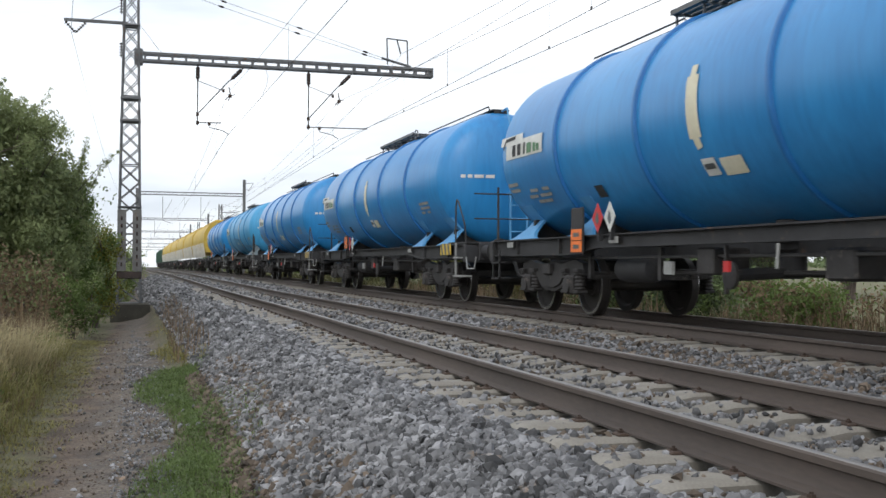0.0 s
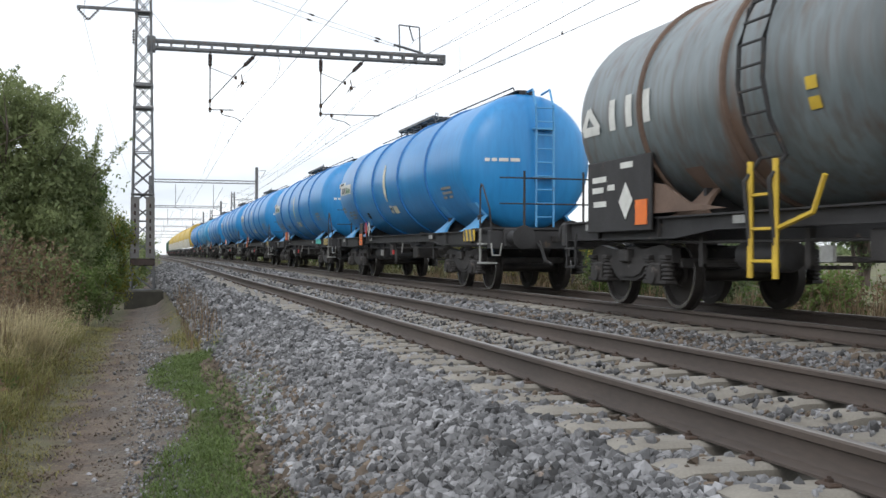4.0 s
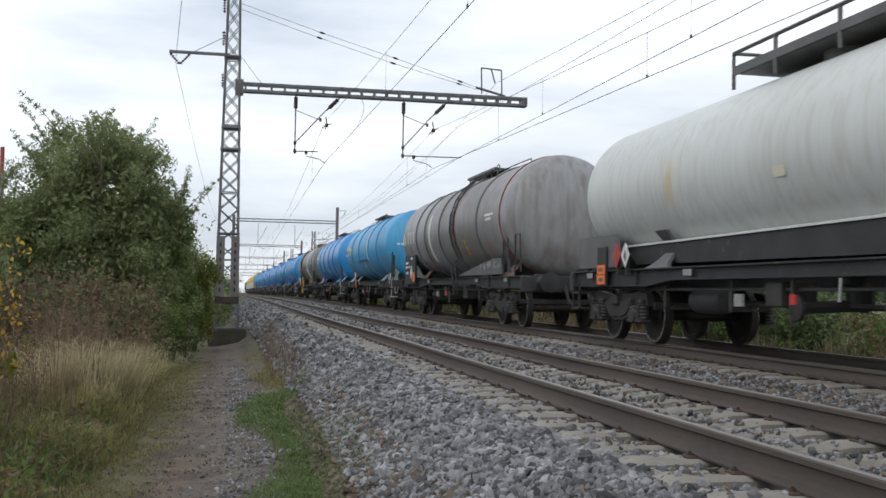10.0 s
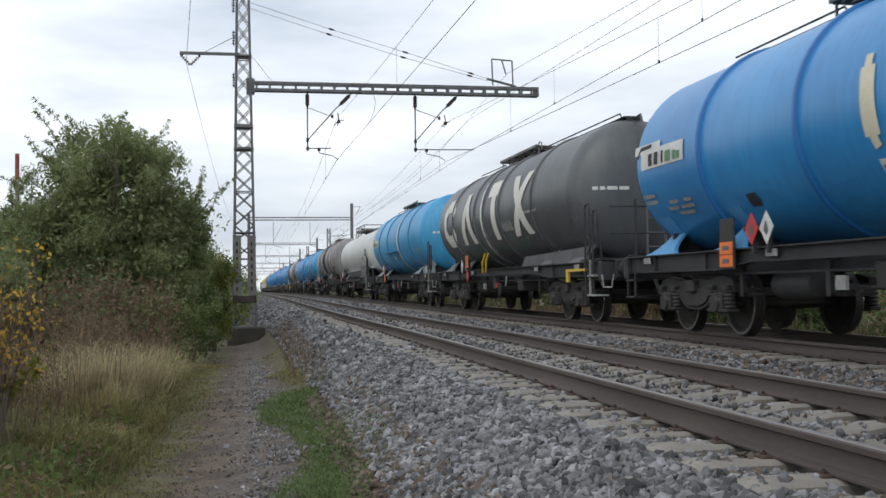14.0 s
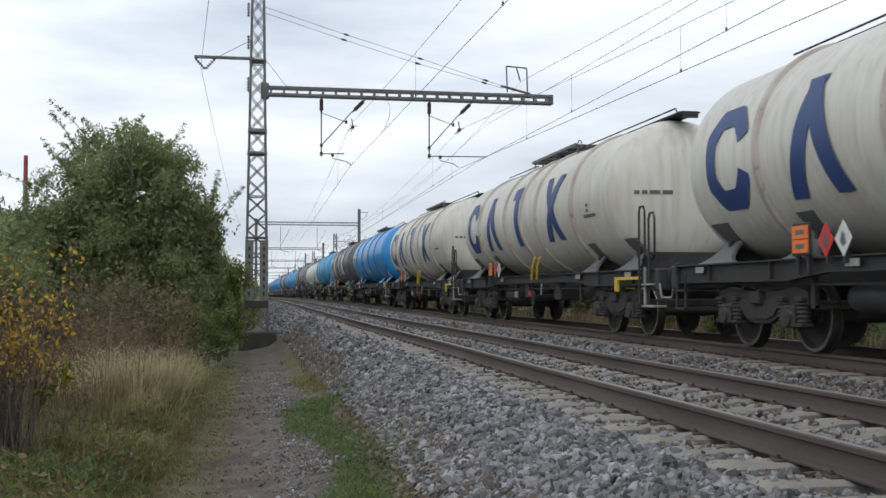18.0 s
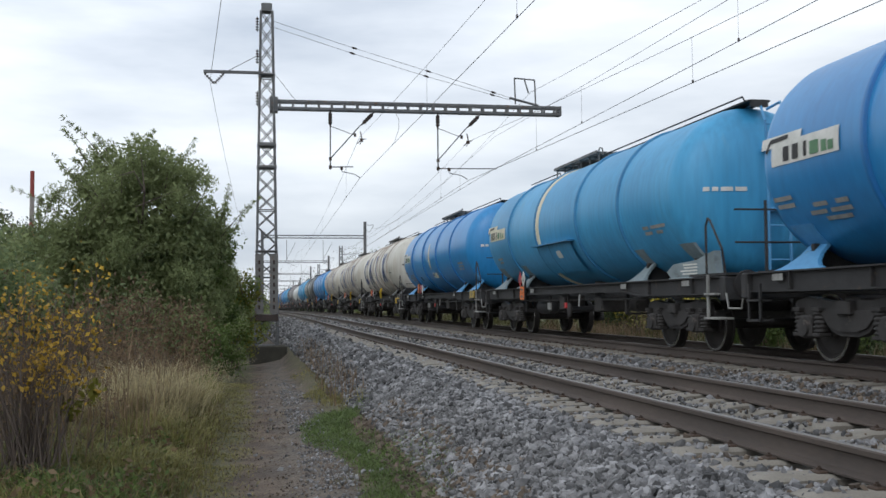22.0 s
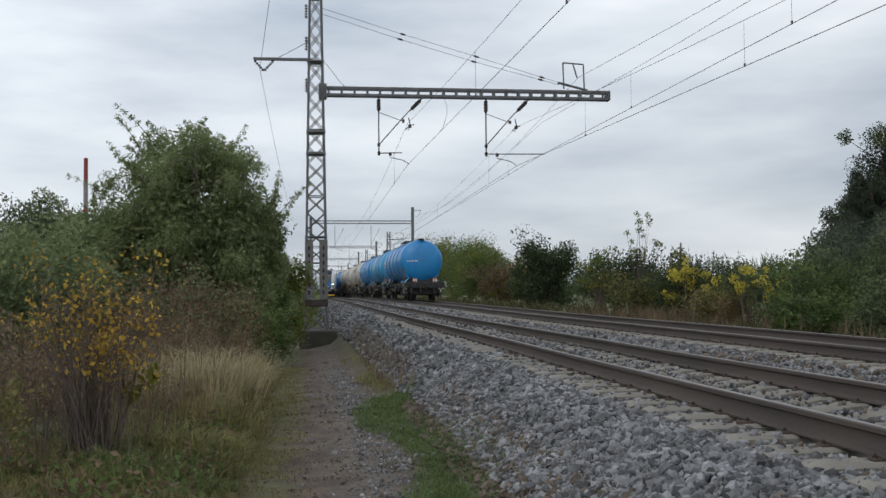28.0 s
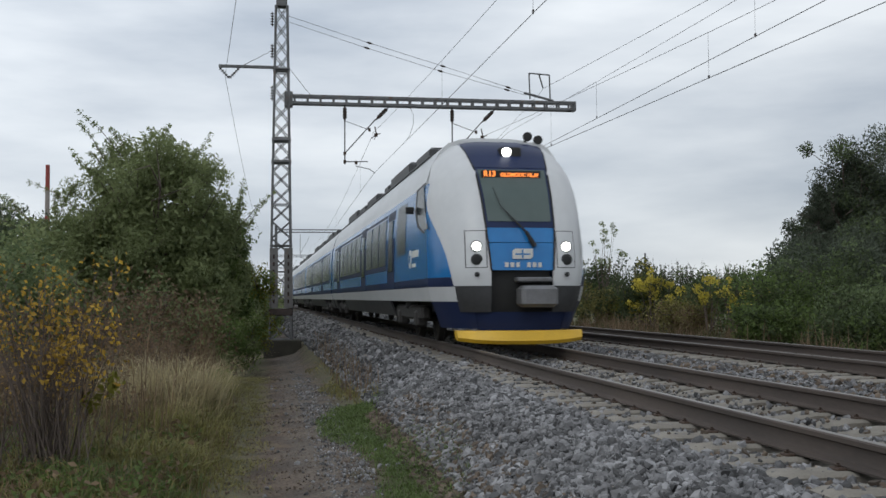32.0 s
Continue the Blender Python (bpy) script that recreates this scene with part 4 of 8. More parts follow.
ME_BUFFER = {(s, e): buffer_mesh(s, e) for s in (-1, 1) for e in (-1, 1)}
ME_HEAD = Mesh().box(-1.32, 1.32, 8.42, 8.60, 0.84, 1.21, 0.02).data("headstock", M_frame)
ME_HOOK = Mesh().box(-0.05, 0.05, 8.56, 9.05, 0.98, 1.10, 0.01).tube([(0, 9.0, 1.06), (0, 9.32, 0.98), (0, 9.38, 0.72), (0, 9.30, 0.66)], 0.03, 6).tube([(0.3, 8.6, 1.0), (0.32, 9.0, 0.62), (0.3, 9.3, 0.55)], 0.028, 6).data("coupling", M_bogie)
def sill_mesh(s):
    """A side sill, deep over the bogies and shallow between them, with its flanges."""
    low = [(-8.44, 0.93), (-4.7, 0.93), (-3.7, 1.02), (3.7, 1.02), (4.7, 0.93), (8.44, 0.93)]
    m = Mesh().prism(low + [(8.44, 1.20), (-8.44, 1.20)], min(s * 1.20, s * 1.225), max(s * 1.20, s * 1.225), "x")
    m.box(min(s * 1.17, s * 1.29), max(s * 1.17, s * 1.29), -8.44, 8.44, 1.19, 1.212)
    for (a, z0), (b, z1) in zip(low, low[1:]):
        m.prism([(a, z0), (b, z1), (b, z1 + 0.022), (a, z0 + 0.022)], min(s * 1.17, s * 1.285), max(s * 1.17, s * 1.285), "x")
    for y in (-7.2, -5.2, 5.2, 7.2):
        m.box(min(s * 1.2, s * 1.28), max(s * 1.2, s * 1.28), y - 0.012, y + 0.012, 0.94, 1.2)
    return m.data("side_sill", M_frame)


ME_SILL = {s: sill_mesh(s) for s in (-1, 1)}
ME_CENTRE = Mesh().box(-0.42, -0.30, -8.44, 8.44, 0.90, 1.20).box(0.30, 0.42, -8.44, 8.44, 0.90, 1.20).data("centre_sill", M_frame)


ME_CROSS = Mesh().box(-1.2, 1.2, -0.06, 0.06, 1.03, 1.18).data("cross_beam", M_frame)
ME_PLATE = Mesh().box(-1.295, -1.285, -0.15, 0.15, 1.08, 1.17).data("data_plate", M_worn)


def underframe(w, pivot=6.0):
    part("centre_sill", ME_CENTRE, None, w)
    for y in (-6.9, -6.1, -3.0, 0.0, 3.0, 6.1, 6.9):
        part("cross_beam", ME_CROSS, None, w).location = (0, y, 0)
    for s in (-1, 1):
        part("side_sill", ME_SILL[s], None, w)
    for e in (-1, 1):
        h = part("headstock", ME_HEAD, None, w)
        h.rotation_euler = (0, 0, 0 if e > 0 else math.pi)
        c = part("coupling", ME_HOOK, None, w)
        c.rotation_euler = (0, 0, 0 if e > 0 else math.pi)
        for s in (-1, 1):
            part("buffer", ME_BUFFER[(s, e)], None, w)
        bogie(w, e * pivot)
    # brake gear between the bogies
    part("air_reservoir", Mesh().lathe([(-0.55, 0.05), (-0.5, 0.16), (-0.42, 0.19), (0.42, 0.19), (0.5, 0.16), (0.55, 0.05)], 16, "y", (-0.85, 3.2, 0.72)), M_frame, w)
    part("brake_rigging", Mesh().tube([(-0.5, -4.6, 0.72), (-0.5, 4.6, 0.66)], 0.03, 5).tube([(0.3, -4.6, 0.6), (0.3, 4.6, 0.7)], 0.03, 5).box(-1.15, -0.5, -2.1, -1.6, 0.62, 0.95, 0.03)
         .box(-1.2, -0.7, 0.5, 0.9, 0.66, 0.98, 0.02).box(-1.2, -1.16, 0.2, 0.25, 0.45, 1.0), M_bogie, w)
    part("brake_lever", Mesh().tube([(-1.28, -1.0, 1.0), (-1.3, -1.0, 0.74)], 0.018, 6), M_worn, w, "worn white brake lever")
    part("brake_plate", Mesh().box(-1.32, -1.28, 1.3, 1.52, 0.66, 0.82), M_worn, w, "white brake plate")
    part("brake_handle", Mesh().box(-1.32, -1.29, -0.06, 0.06, 0.70, 0.82), M_red, w, "red brake handle plate")
    # outlet, pipes and hangers below the frame
    v = part("outlet_valve", Mesh().lathe([(0.62, 0.10), (0.66, 0.16), (0.92, 0.16), (0.96, 0.22), (1.0, 0.22), (1.3, 0.2)], 14, "z", (-0.35, 0.15, 0)).tube([(-0.35, 0.15, 0.7), (-1.15, 0.15, 0.66)], 0.07, 8), M_frame, w)
    part("hand_wheel", Mesh().lathe([(-0.03, 0.13), (-0.02, 0.16), (0.02, 0.16), (0.03, 0.13)], 16, "x", (-1.17, 0.15, 0.66)), M_bogie, v)
    part("air_pipe", Mesh().tube([(-1.12, -8.3, 0.93), (-1.12, -5.0, 0.95), (-1.12, -4.6, 0.88), (-1.12, 4.2, 0.88), (-1.12, 8.3, 0.93)], 0.022, 5), M_bogie, w)
    for y in (-3.6, 2.0, 4.3):
        part("hanger", Mesh().box(-1.14, -1.08, y - 0.05, y + 0.05, 0.58, 1.0).box(-1.14, -0.6, y - 0.05, y + 0.05, 0.58, 0.62), M_bogie, w)
    part("brake_cylinder", Mesh().lathe([(-0.3, 0.06), (-0.28, 0.15), (0.2, 0.15), (0.25, 0.08), (0.5, 0.03)], 14, "y", (-0.7, -3.1, 0.78)), M_bogie, w)
    for e in (-1, 1):
        part("brake_hose", Mesh().tube([(-0.35, e * 8.6, 0.95), (-0.36, e * 8.85, 0.85), (-0.33, e * 9.0, 0.6), (-0.25, e * 9.15, 0.55)], 0.025, 6), M_hose, w, "black brake hose")
    part("corner_step", Mesh().box(-1.38, -1.16, 7.9, 8.3, 0.52, 0.55).box(-1.38, -1.16, 7.9, 8.3, 0.80, 0.83).box(-1.36, -1.33, 7.9, 7.94, 0.52, 1.05).box(-1.36, -1.33, 8.26, 8.3, 0.52, 1.05), M_frame, w, "dark steel corner step")
    for y in (-7.0, -3.9, 3.1, 7.5):
        part("data_plate", ME_PLATE, None, w, "small worn white data plate").location = (0, y, 0)


FOOT = [(1.212, 1.12), (1.25, 0.82), (1.32, 0.58), (1.42, 0.42), (1.54, 0.40), (1.64, 0.42), (1.74, 0.46), (1.80, 0.48)]


def foot_mesh(s, l, mat):
    """One flared foot: spread at the sill, narrow above it, spread again along the tank's belly."""
    rows = []
    for z, k in FOOT:
        x = max(0.9, TR * math.sqrt(max(0.0, 1 - ((z - TZ) / TR) ** 2)) + 0.012) if z > 1.45 else 1.24 - (z - 1.21) * 1.0
        rows.append((x, l * k, z))
    m = Mesh()
    m.ring([[(s * x, -h, z), (s * x, h, z), (s * (x - 0.06), h, z), (s * (x - 0.06), -h, z)] for x, h, z in rows])
    return m.data("saddle", mat, 40)


def saddles(w, mat):
    for e in (-1, 1):
        for y, l in ((7.05 if e > 0 else 6.75, 0.62), (4.45, 0.46)):
            for s in (-1, 1):
                f = part("saddle", foot_mesh(s, l, mat), None, w, "flared support foot under the tank")
                f.location = (0, e * y, 0)
            part("saddle_web", Mesh().box(-1.0, 1.0, e * y - 0.04, e * y + 0.04, 1.2, 1.55), M_frame, w)


def walkway(w, y0, y1, z=TZ + TR + 0.15):
    """A thin grating on small struts above the tank, with the manhole under it."""
    g = Mesh()
    for k in range(7):
        x = -0.42 + 0.14 * k
        g.box(x - 0.05, x + 0.05, y0, y1, z, z + 0.02)
    g.box(-0.50, -0.47, y0, y1, z - 0.02, z + 0.045).box(0.47, 0.50, y0, y1, z - 0.02, z + 0.045)
    n = 6
    for i in range(n):
        y = y0 + 0.05 + (y1 - y0 - 0.1) * i / (n - 1)
        g.box(-0.47, 0.47, y - 0.02, y + 0.02, z - 0.035, z)
        for x in (-0.42, 0.42):
            g.box(x - 0.015, x + 0.015, y - 0.015, y + 0.015, z - 0.26, z)
    top = part("roof_walkway", g, M_walk, w, "grey steel grating walkway on top")
    part("end_hoop", Mesh().tube([(-0.45, y0, z), (-0.45, y0 - 0.12, z + 0.09), (-0.45, y0 - 0.3, z + 0.05), (-0.45, y0 - 0.36, z - 0.12)], 0.016, 5), M_walk, top)
    y = y0 * 0.45 + y1 * 0.55
    part("manhole", Mesh().lathe([(z - 0.3, 0.30), (z - 0.03, 0.30), (z + 0.06, 0.28), (z + 0.09, 0.1)], 18, "z", (0, y, 0)), M_frame, top)
    return top


def top_rail(w, y0, y1, mat=None, top=TZ + TR):
    m = Mesh().box(-0.2, 0.2, y0, y1, top + 0.03, top + 0.06)
    for i in range(8):
        y = y0 + (y1 - y0) * i / 7
        m.box(-0.15, 0.15, y - 0.03, y + 0.03, top - 0.06, top + 0.06)
    m.tube([(-0.25, y0, top + 0.02), (-0.25, y0 + 0.1, top + 0.12), (-0.25, y1, top + 0.12)], 0.016, 5)
    part("top_gangway", m, mat or M_frame, w, "narrow gangway along the tank's top")


def end_ladder(w, mat, rear=REAR):
    """Ladder and railed platform at the tank's rear end."""
    m = Mesh()
    y = rear - 0.12
    for x in (0.02, 0.40):
        m.tube([(x, y, 1.3), (x, y, 3.3), (x, y + 0.05, 3.8), (x, y + 0.26, 4.16), (x, y + 0.75, 4.12)], 0.024, 6)
    for i in range(9):
        m.tube([(0.02, y, 1.5 + i * 0.28), (0.40, y, 1.5 + i * 0.28)], 0.016, 5)
    part("ladder", m, mat, w, "ladder up the tank's end")
    part("ladder_bracket", Mesh().box(-0.02, 0.44, y, rear + 0.35, 2.30, 2.34).box(-0.02, 0.44, y, rear + 0.5, 3.30, 3.34), mat, w)
    p = part("end_platform", Mesh().box(-1.3, 1.3, -8.62, rear + 0.1, 1.22, 1.26), M_frame, w)
    r = Mesh()
    for z in (1.72, 2.22):
        r.tube([(-1.12, -8.58, z), (0.0, -8.6, z), (1.12, -8.58, z)], 0.017, 6)
    for x in (-0.62, 0.62):
        r.tube([(x, -8.6, 1.24), (x, -8.6, 2.36)], 0.024, 6)
    part("railing", r, M_frame, p, "thin tubular railing")
    part("handrail", Mesh().tube([(-1.32, -7.95, 1.24), (-1.32, -7.95, 2.0), (-1.32, -8.03, 2.12), (-1.32, -8.12, 2.08), (-1.30, -8.5, 1.62), (-1.28, -8.56, 1.24)], 0.019, 6), M_frame, p, "bent corner handrail")


def hoops(w, mat=M_frame, back=0.0, tall=True):
    """Two tall grab hoops at the rear corner, with footsteps."""
    if tall:
        m = Mesh()
        for y, h in ((-7.75 - back, 2.3), (-8.22 - back, 2.16)):
            m.tube([(-1.34, y, 0.6), (-1.34, y, h - 0.1), (-1.34, y - 0.06, h), (-1.34, y - 0.22, h), (-1.34, y - 0.28, h - 0.1), (-1.34, y - 0.28, 1.45), (-1.32, y - 0.1, 1.35)], 0.02, 6)
        part("grab_hoop", m, mat, w, "tall tubular grab hoops")
    s = Mesh()
    for z, a in ((0.55, 0.0), (0.92, 0.12)):
        s.box(-1.40, -1.15, -8.55 + a, -8.0, z, z + 0.035, 0.005)
    s.box(-1.37, -1.34, -8.1, -8.04, 0.55, 1.24)
    part("footstep", s, M_worn, w, "worn pale footsteps at the corner")
    part("step_hoop", Mesh().tube([(-1.3, -8.62, 0.95), (-1.3, -8.7, 0.72), (-1.28, -9.1, 0.72), (-1.26, -9.15, 0.95)], 0.016, 5), M_worn, w)


def placards(w, y, way="high"):
    """An orange plate in its holder and two diamond labels. way: how they stand on this wagon's frame."""
    orange, red, white = {"high": ((0, 1.26), (-0.62, 1.20), (-1.02, 1.20)), "pairs": ((0, 1.26), (-1.06, 1.20), (-0.62, 1.20)),
                          "low": ((-0.10, 0.96), (-0.88, 1.24), (-1.30, 1.24)), "stack": ((0, 1.28), (-0.04, 0.84), (0.72, 1.12)), "sky": ((0, 0.93), (0.05, 1.28), (0.42, 1.28)), "skyl": ((0, 0.90), (0.20, 1.24), (-0.14, 1.24))}[way]
    oz = orange[1]
    y += orange[0]
    b = part("placard_frame", Mesh().box(-1.345, -1.315, y - 0.23, y + 0.23, oz - 0.03, max(oz + 0.38, 1.62 if way == "low" else 0), 0.01).box(-1.33, -1.28, y - 0.16, y - 0.10, 1.0, oz + 0.2)
             .box(-1.33, -1.28, y + 0.10, y + 0.16, 1.0, oz + 0.2), M_frame, w, "dark holder for the hazard plates")
    for k in (0, 1):
        part("hazard_plate", Mesh().box(-1.358, -1.347, y - 0.2, y + 0.2, oz + 0.175 * k + 0.005, oz + 0.175 * k + 0.168), M_orange, b, "plain orange hazard plate")
        part("writing_bar", Mesh().box(-1.361, -1.359, y - 0.11, y + 0.11, oz + 0.175 * k + 0.055, oz + 0.175 * k + 0.115), M_black, b)
    for m, (dy, z) in ((M_red, red), (M_mark, white)):
        c, h = y - orange[0] + dy, z + 0.20
        d = part("hazard_diamond", Mesh().prism([(c - 0.19, h), (c, h + 0.21), (c + 0.19, h), (c, h - 0.21)], -1.352, -1.342, "x"), m, w, "diamond-shaped hazard label")
        part("symbol", Mesh().prism([(c - 0.06, h - 0.05), (c - 0.03, h + 0.05), (c + 0.02, h + 0.09), (c + 0.07, h - 0.03), (c, h - 0.10)], -1.356, -1.353, "x"), M_black, d)
        part("diamond_clip", Mesh().box(-1.342, -1.28, c - 0.03, c + 0.03, 1.12, h - 0.05), M_frame, d)


def base_wagon(name, label, tank_mat, group, rings, ring_mat, saddle_mat, pivot=6.0, **kw):
    w = thing(name, label, "tank wagon", group)
    t = part("tank", tank_mesh(**kw), tank_mat, w)
    for y in rings:
        part("hoop", ring_mesh(y, kw.get("r", TR), kw.get("z", TZ), *((0.085, 0.06) if ring_mat is M_whitering else (0.055, 0.05))), ring_mat, t)
    underframe(w, pivot)
    saddles(w, saddle_mat)
    return w, t


M_bluering = paint("blue_hoop_paint", (0.018, 0.17, 0.45), (0.014, 0.12, 0.33), 0.4, scale=2)
M_skyring = paint("faded_light_blue_hoop", (0.04, 0.23, 0.44), (0.025, 0.15, 0.31), 0.5, scale=2)
M_whitering = paint("grey_white_hoop", (0.50, 0.46, 0.41), (0.30, 0.25, 0.21), 0.5, scale=2, wear=(0.27, 0.20, 0.15), wear_at=0.58)
M_dullgreen = paint("dull_green_sign_paint", (0.09, 0.22, 0.10), (0.06, 0.15, 0.07), 0.5, scale=5)
GROUP = "wagons of the freight train"


def blue_wagon(rear, way):
    back = -7.1 if rear == "hoops" else REAR
    w, t = base_wagon("tank_wagon", "deep blue tank wagon with a cream stripe and white logo", M_blue, GROUP, (4.95, 2.1, -1.1, -4.0), M_bluering, M_bsaddle, rear=back)
    part("level_stripe", patch(0.42, 0.70, -17, 12), M_pale, t, "cream level stripe on the side")
    part("stripe_tip", stroke((0.56, 11), (0.56, 17), 0.14), M_pale, t)
    part("stripe_tip", stroke((0.56, -16), (0.52, -22), 0.14), M_pale, t)
    logo = part("logo_panel", patch(5.50, 7.25, -4, 8), M_mark, t, "white logo panel with plain shapes")
    part("logo_head", patch(6.45, 7.55, 6, 12), M_mark, t)
    part("logo_arc", bend([(7.4, 4), (7.3, 9.5), (6.8, 10)], Mesh(), 0.06, False), M_frame, logo)
    for k, (dy, l) in enumerate(((6.75, 0.16), (6.5, 0.16), (6.28, 0.08))):
        part("logo_shape", patch(dy, dy + l, -2.5, 5, TR + 0.014), M_frame, logo)
    for k, (dy, l) in enumerate(((5.98, 0.22), (5.78, 0.13), (5.62, 0.13))):
        part("logo_shape", patch(dy, dy + l, -2.5, 4 - k, TR + 0.014), M_dullgreen, logo)
    marks(t, 6.9, -20, [[(0, 0.5)], [(0, 0.45)]], mat=M_worn)
    marks(t, 5.6, -26, [[(0, 0.3), (0.5, 0.35)], [(0, 0.5), (0.6, 0.4)], [(0.1, 0.6)]], mat=M_worn)
    d = part("data_panel", patch(0.32, 0.62, -36, -27), M_mark, t, "white data panel")
    part("symbol", stroke((0.58, -31), (0.36, -31), 0.07, TR + 0.02), M_black, d)
    part("data_panel", patch(-0.26, 0.22, -37, -28), M_pale, t, "cream data panel")
    part("dark_diamond", stroke((3.75, -31), (3.75, -39), 0.28), M_frame, t, "dark diamond label")
    marks(t, -5.9, -19, [[(0, 0.8)], [(0, 0.8)], [(0.1, 0.25), (0.55, 0.3)]], mat=M_worn)
    head_mark(t, back)
    walkway(w, -1.05, 2.95)
    top_rail(w, 2.9, 6.2)
    top_rail(w, -6.9, -1.8)
    if rear == "ladder":
        end_ladder(w, M_bsaddle)
    hoops(w, M_rustsill, tall=rear != "ladder")
    placards(w, 4.4 if way == "low" else 3.9, way)
    wp = part("warning_panel", Mesh().box(-1.30, -1.292, -7.5, -6.7, 1.0, 1.24), M_ylw, w, "yellow panel with black stripes")
    for k in range(3):
        part("stripe", Mesh().prism([(-7.45 + k * 0.26, 1.0), (-7.33 + k * 0.26, 1.0), (-7.23 + k * 0.26, 1.24), (-7.35 + k * 0.26, 1.24)], -1.304, -1.301, "x"), M_black, wp)
    return w


def head_mark(t, rear, dome=0.6, mat=None):
    """Small plain bars on the tank's rear end, in place of its number."""
    def skin(x, z):
        q = min(1.0, math.hypot(x, z - TZ) / TR) ** 1.25
        return rear + dome * (1 - math.sqrt(1 - q * q)) - 0.012
    for x0, x1 in ((-1.02, -0.92), (-0.88, -0.78), (-0.74, -0.54), (-0.50, -0.30)):
        m = Mesh()
        rows = [[(x0 + (x1 - x0) * k / 3, skin(x0 + (x1 - x0) * k / 3, z), z) for k in range(4)] for z in (TZ - 0.035, TZ, TZ + 0.035)]
        m.ring(rows, close=False, caps=False)
        part("writing_bar", m, mat or M_mark, t)


def marks(t, y, a, rows, r=TR + 0.006, z=TZ, mat=None):
    """Plain bars in place of writing that is too small to read, each a part."""
    for i, row in enumerate(rows):
        for s, l in row:
            part("writing_bar", patch(y + s, y + s + l, a - i * 4.2, a - i * 4.2 - 2.4, r, z), mat or M_mark, t)


def sky_wagon(last):
    stripe = 1.92 if last else -0.88
    w, t = base_wagon("tank_wagon", "faded light blue tank wagon with a cream hoop", M_sky, GROUP, (4.95, 2.12, -1.30, -4.1), M_skyring, M_psaddle, 6.1, rear=-7.3)
    part("level_stripe", Mesh().lathe([(stripe - 0.13, TR + 0.002), (stripe - 0.11, TR + 0.022), (stripe + 0.11, TR + 0.022), (stripe + 0.13, TR + 0.002)], 56, "y", (0, 0, TZ), caps=False), M_pale, t, "cream hoop round the tank")
    p = part("side_panel", patch(-0.72, 2.05, -50, -18, TR + 0.03, th=0.02), M_sky, t, "plain blue cover panel on the side")
    part("panel_edge", Mesh().box(-TR - 0.10, -TR + 0.10, -0.95, 2.2, TZ - 0.50, TZ - 0.47), M_skyring, p)
    part("panel_edge", patch(0.95, 1.03, -50, -18, TR + 0.04, th=0.04), M_skyring, p)
    part("data_panel", patch(0.25, 0.62, -33, -26, TR + 0.058), M_mark, p, "small white data panel")
    logo = part("logo_panel", patch(5.35, 7.15, -4, 8), M_pale, t, "cream logo panel with plain shapes")
    part("logo_head", patch(6.35, 7.5, 6, 12.5), M_pale, t)
    part("logo_arc", bend([(7.35, 4), (7.25, 10), (6.75, 10.5)], Mesh(), 0.06, False), M_frame, logo)
    for k, (dy, l) in enumerate(((6.85, 0.16), (6.6, 0.16), (6.35, 0.1))):
        part("logo_shape", patch(dy, dy + l, -2.5, 5.5, TR + 0.014), M_frame, logo)
    for k, (dy, l) in enumerate(((6.0, 0.24), (5.75, 0.13), (5.5, 0.13))):
        part("logo_shape", patch(dy, dy + l, -2.5, 4.5 - k, TR + 0.014), M_dullgreen, logo)
    marks(t, -6.3, -20, [[(0, 0.7), (0.8, 0.3)], [(0.2, 0.3), (0.7, 0.35)]], mat=M_worn)
    marks(t, 6.2, -24, [[(0, 0.6)], [(0.1, 0.4)]], mat=M_worn)
    head_mark(t, -7.3)
    walkway(w, 0.1, 3.7)
    top_rail(w, 3.9, 7.0)
    if last:
        top_rail(w, -7.2, 0.0)
        end_ladder(w, M_bsaddle, -7.3)
    hoops(w, back=0.17, tall=not last)
    for s in (-1, 1):
        part("saddle_plate", Mesh().prism([(-8.1, 1.22), (-6.2, 1.22), (-6.0, 1.34), (-6.3, 1.46), (-7.3, 1.50), (-8.0, 1.62)], min(s * 1.10, s * 1.22), max(s * 1.10, s * 1.22), "x"), M_psaddle, w, "wide pale saddle plate at the tank's end")
    for k, l in enumerate((0.62, 0.7, 0.55, 0.6)):
        part("writing_bar", Mesh().box(-1.226, -1.222, -7.35, -7.35 + l, 1.27 + 0.05 * k, 1.295 + 0.05 * k), M_mark, w)
    placards(w, 3.9, "skyl" if last else "sky")
    return w


def rust_patch_plate(w, mat, y0, y1):
    if y0 < 0:
        out = [(y0 + 1.3, 1.26), (y1 + 1.4, 1.26), (y1 + 1.4, 1.30), (y1 - 0.6, 1.48), (y0 + 2.2, 1.66), (y0 + 1.5, 1.66)]
    else:
        out = [(y0, 1.26), (y1, 1.26), (y1, 1.70), (y1 - 0.7, 1.62), (y0 + 0.9, 1.36)]
    part("side_plate", Mesh().prism(out, -1.30, -1.27, "x"), mat, w, "rusty tapering support plate")


M_rusthoop = paint("rust_red_hoop", (0.24, 0.055, 0.04), (0.12, 0.035, 0.028), 0.8, scale=4)


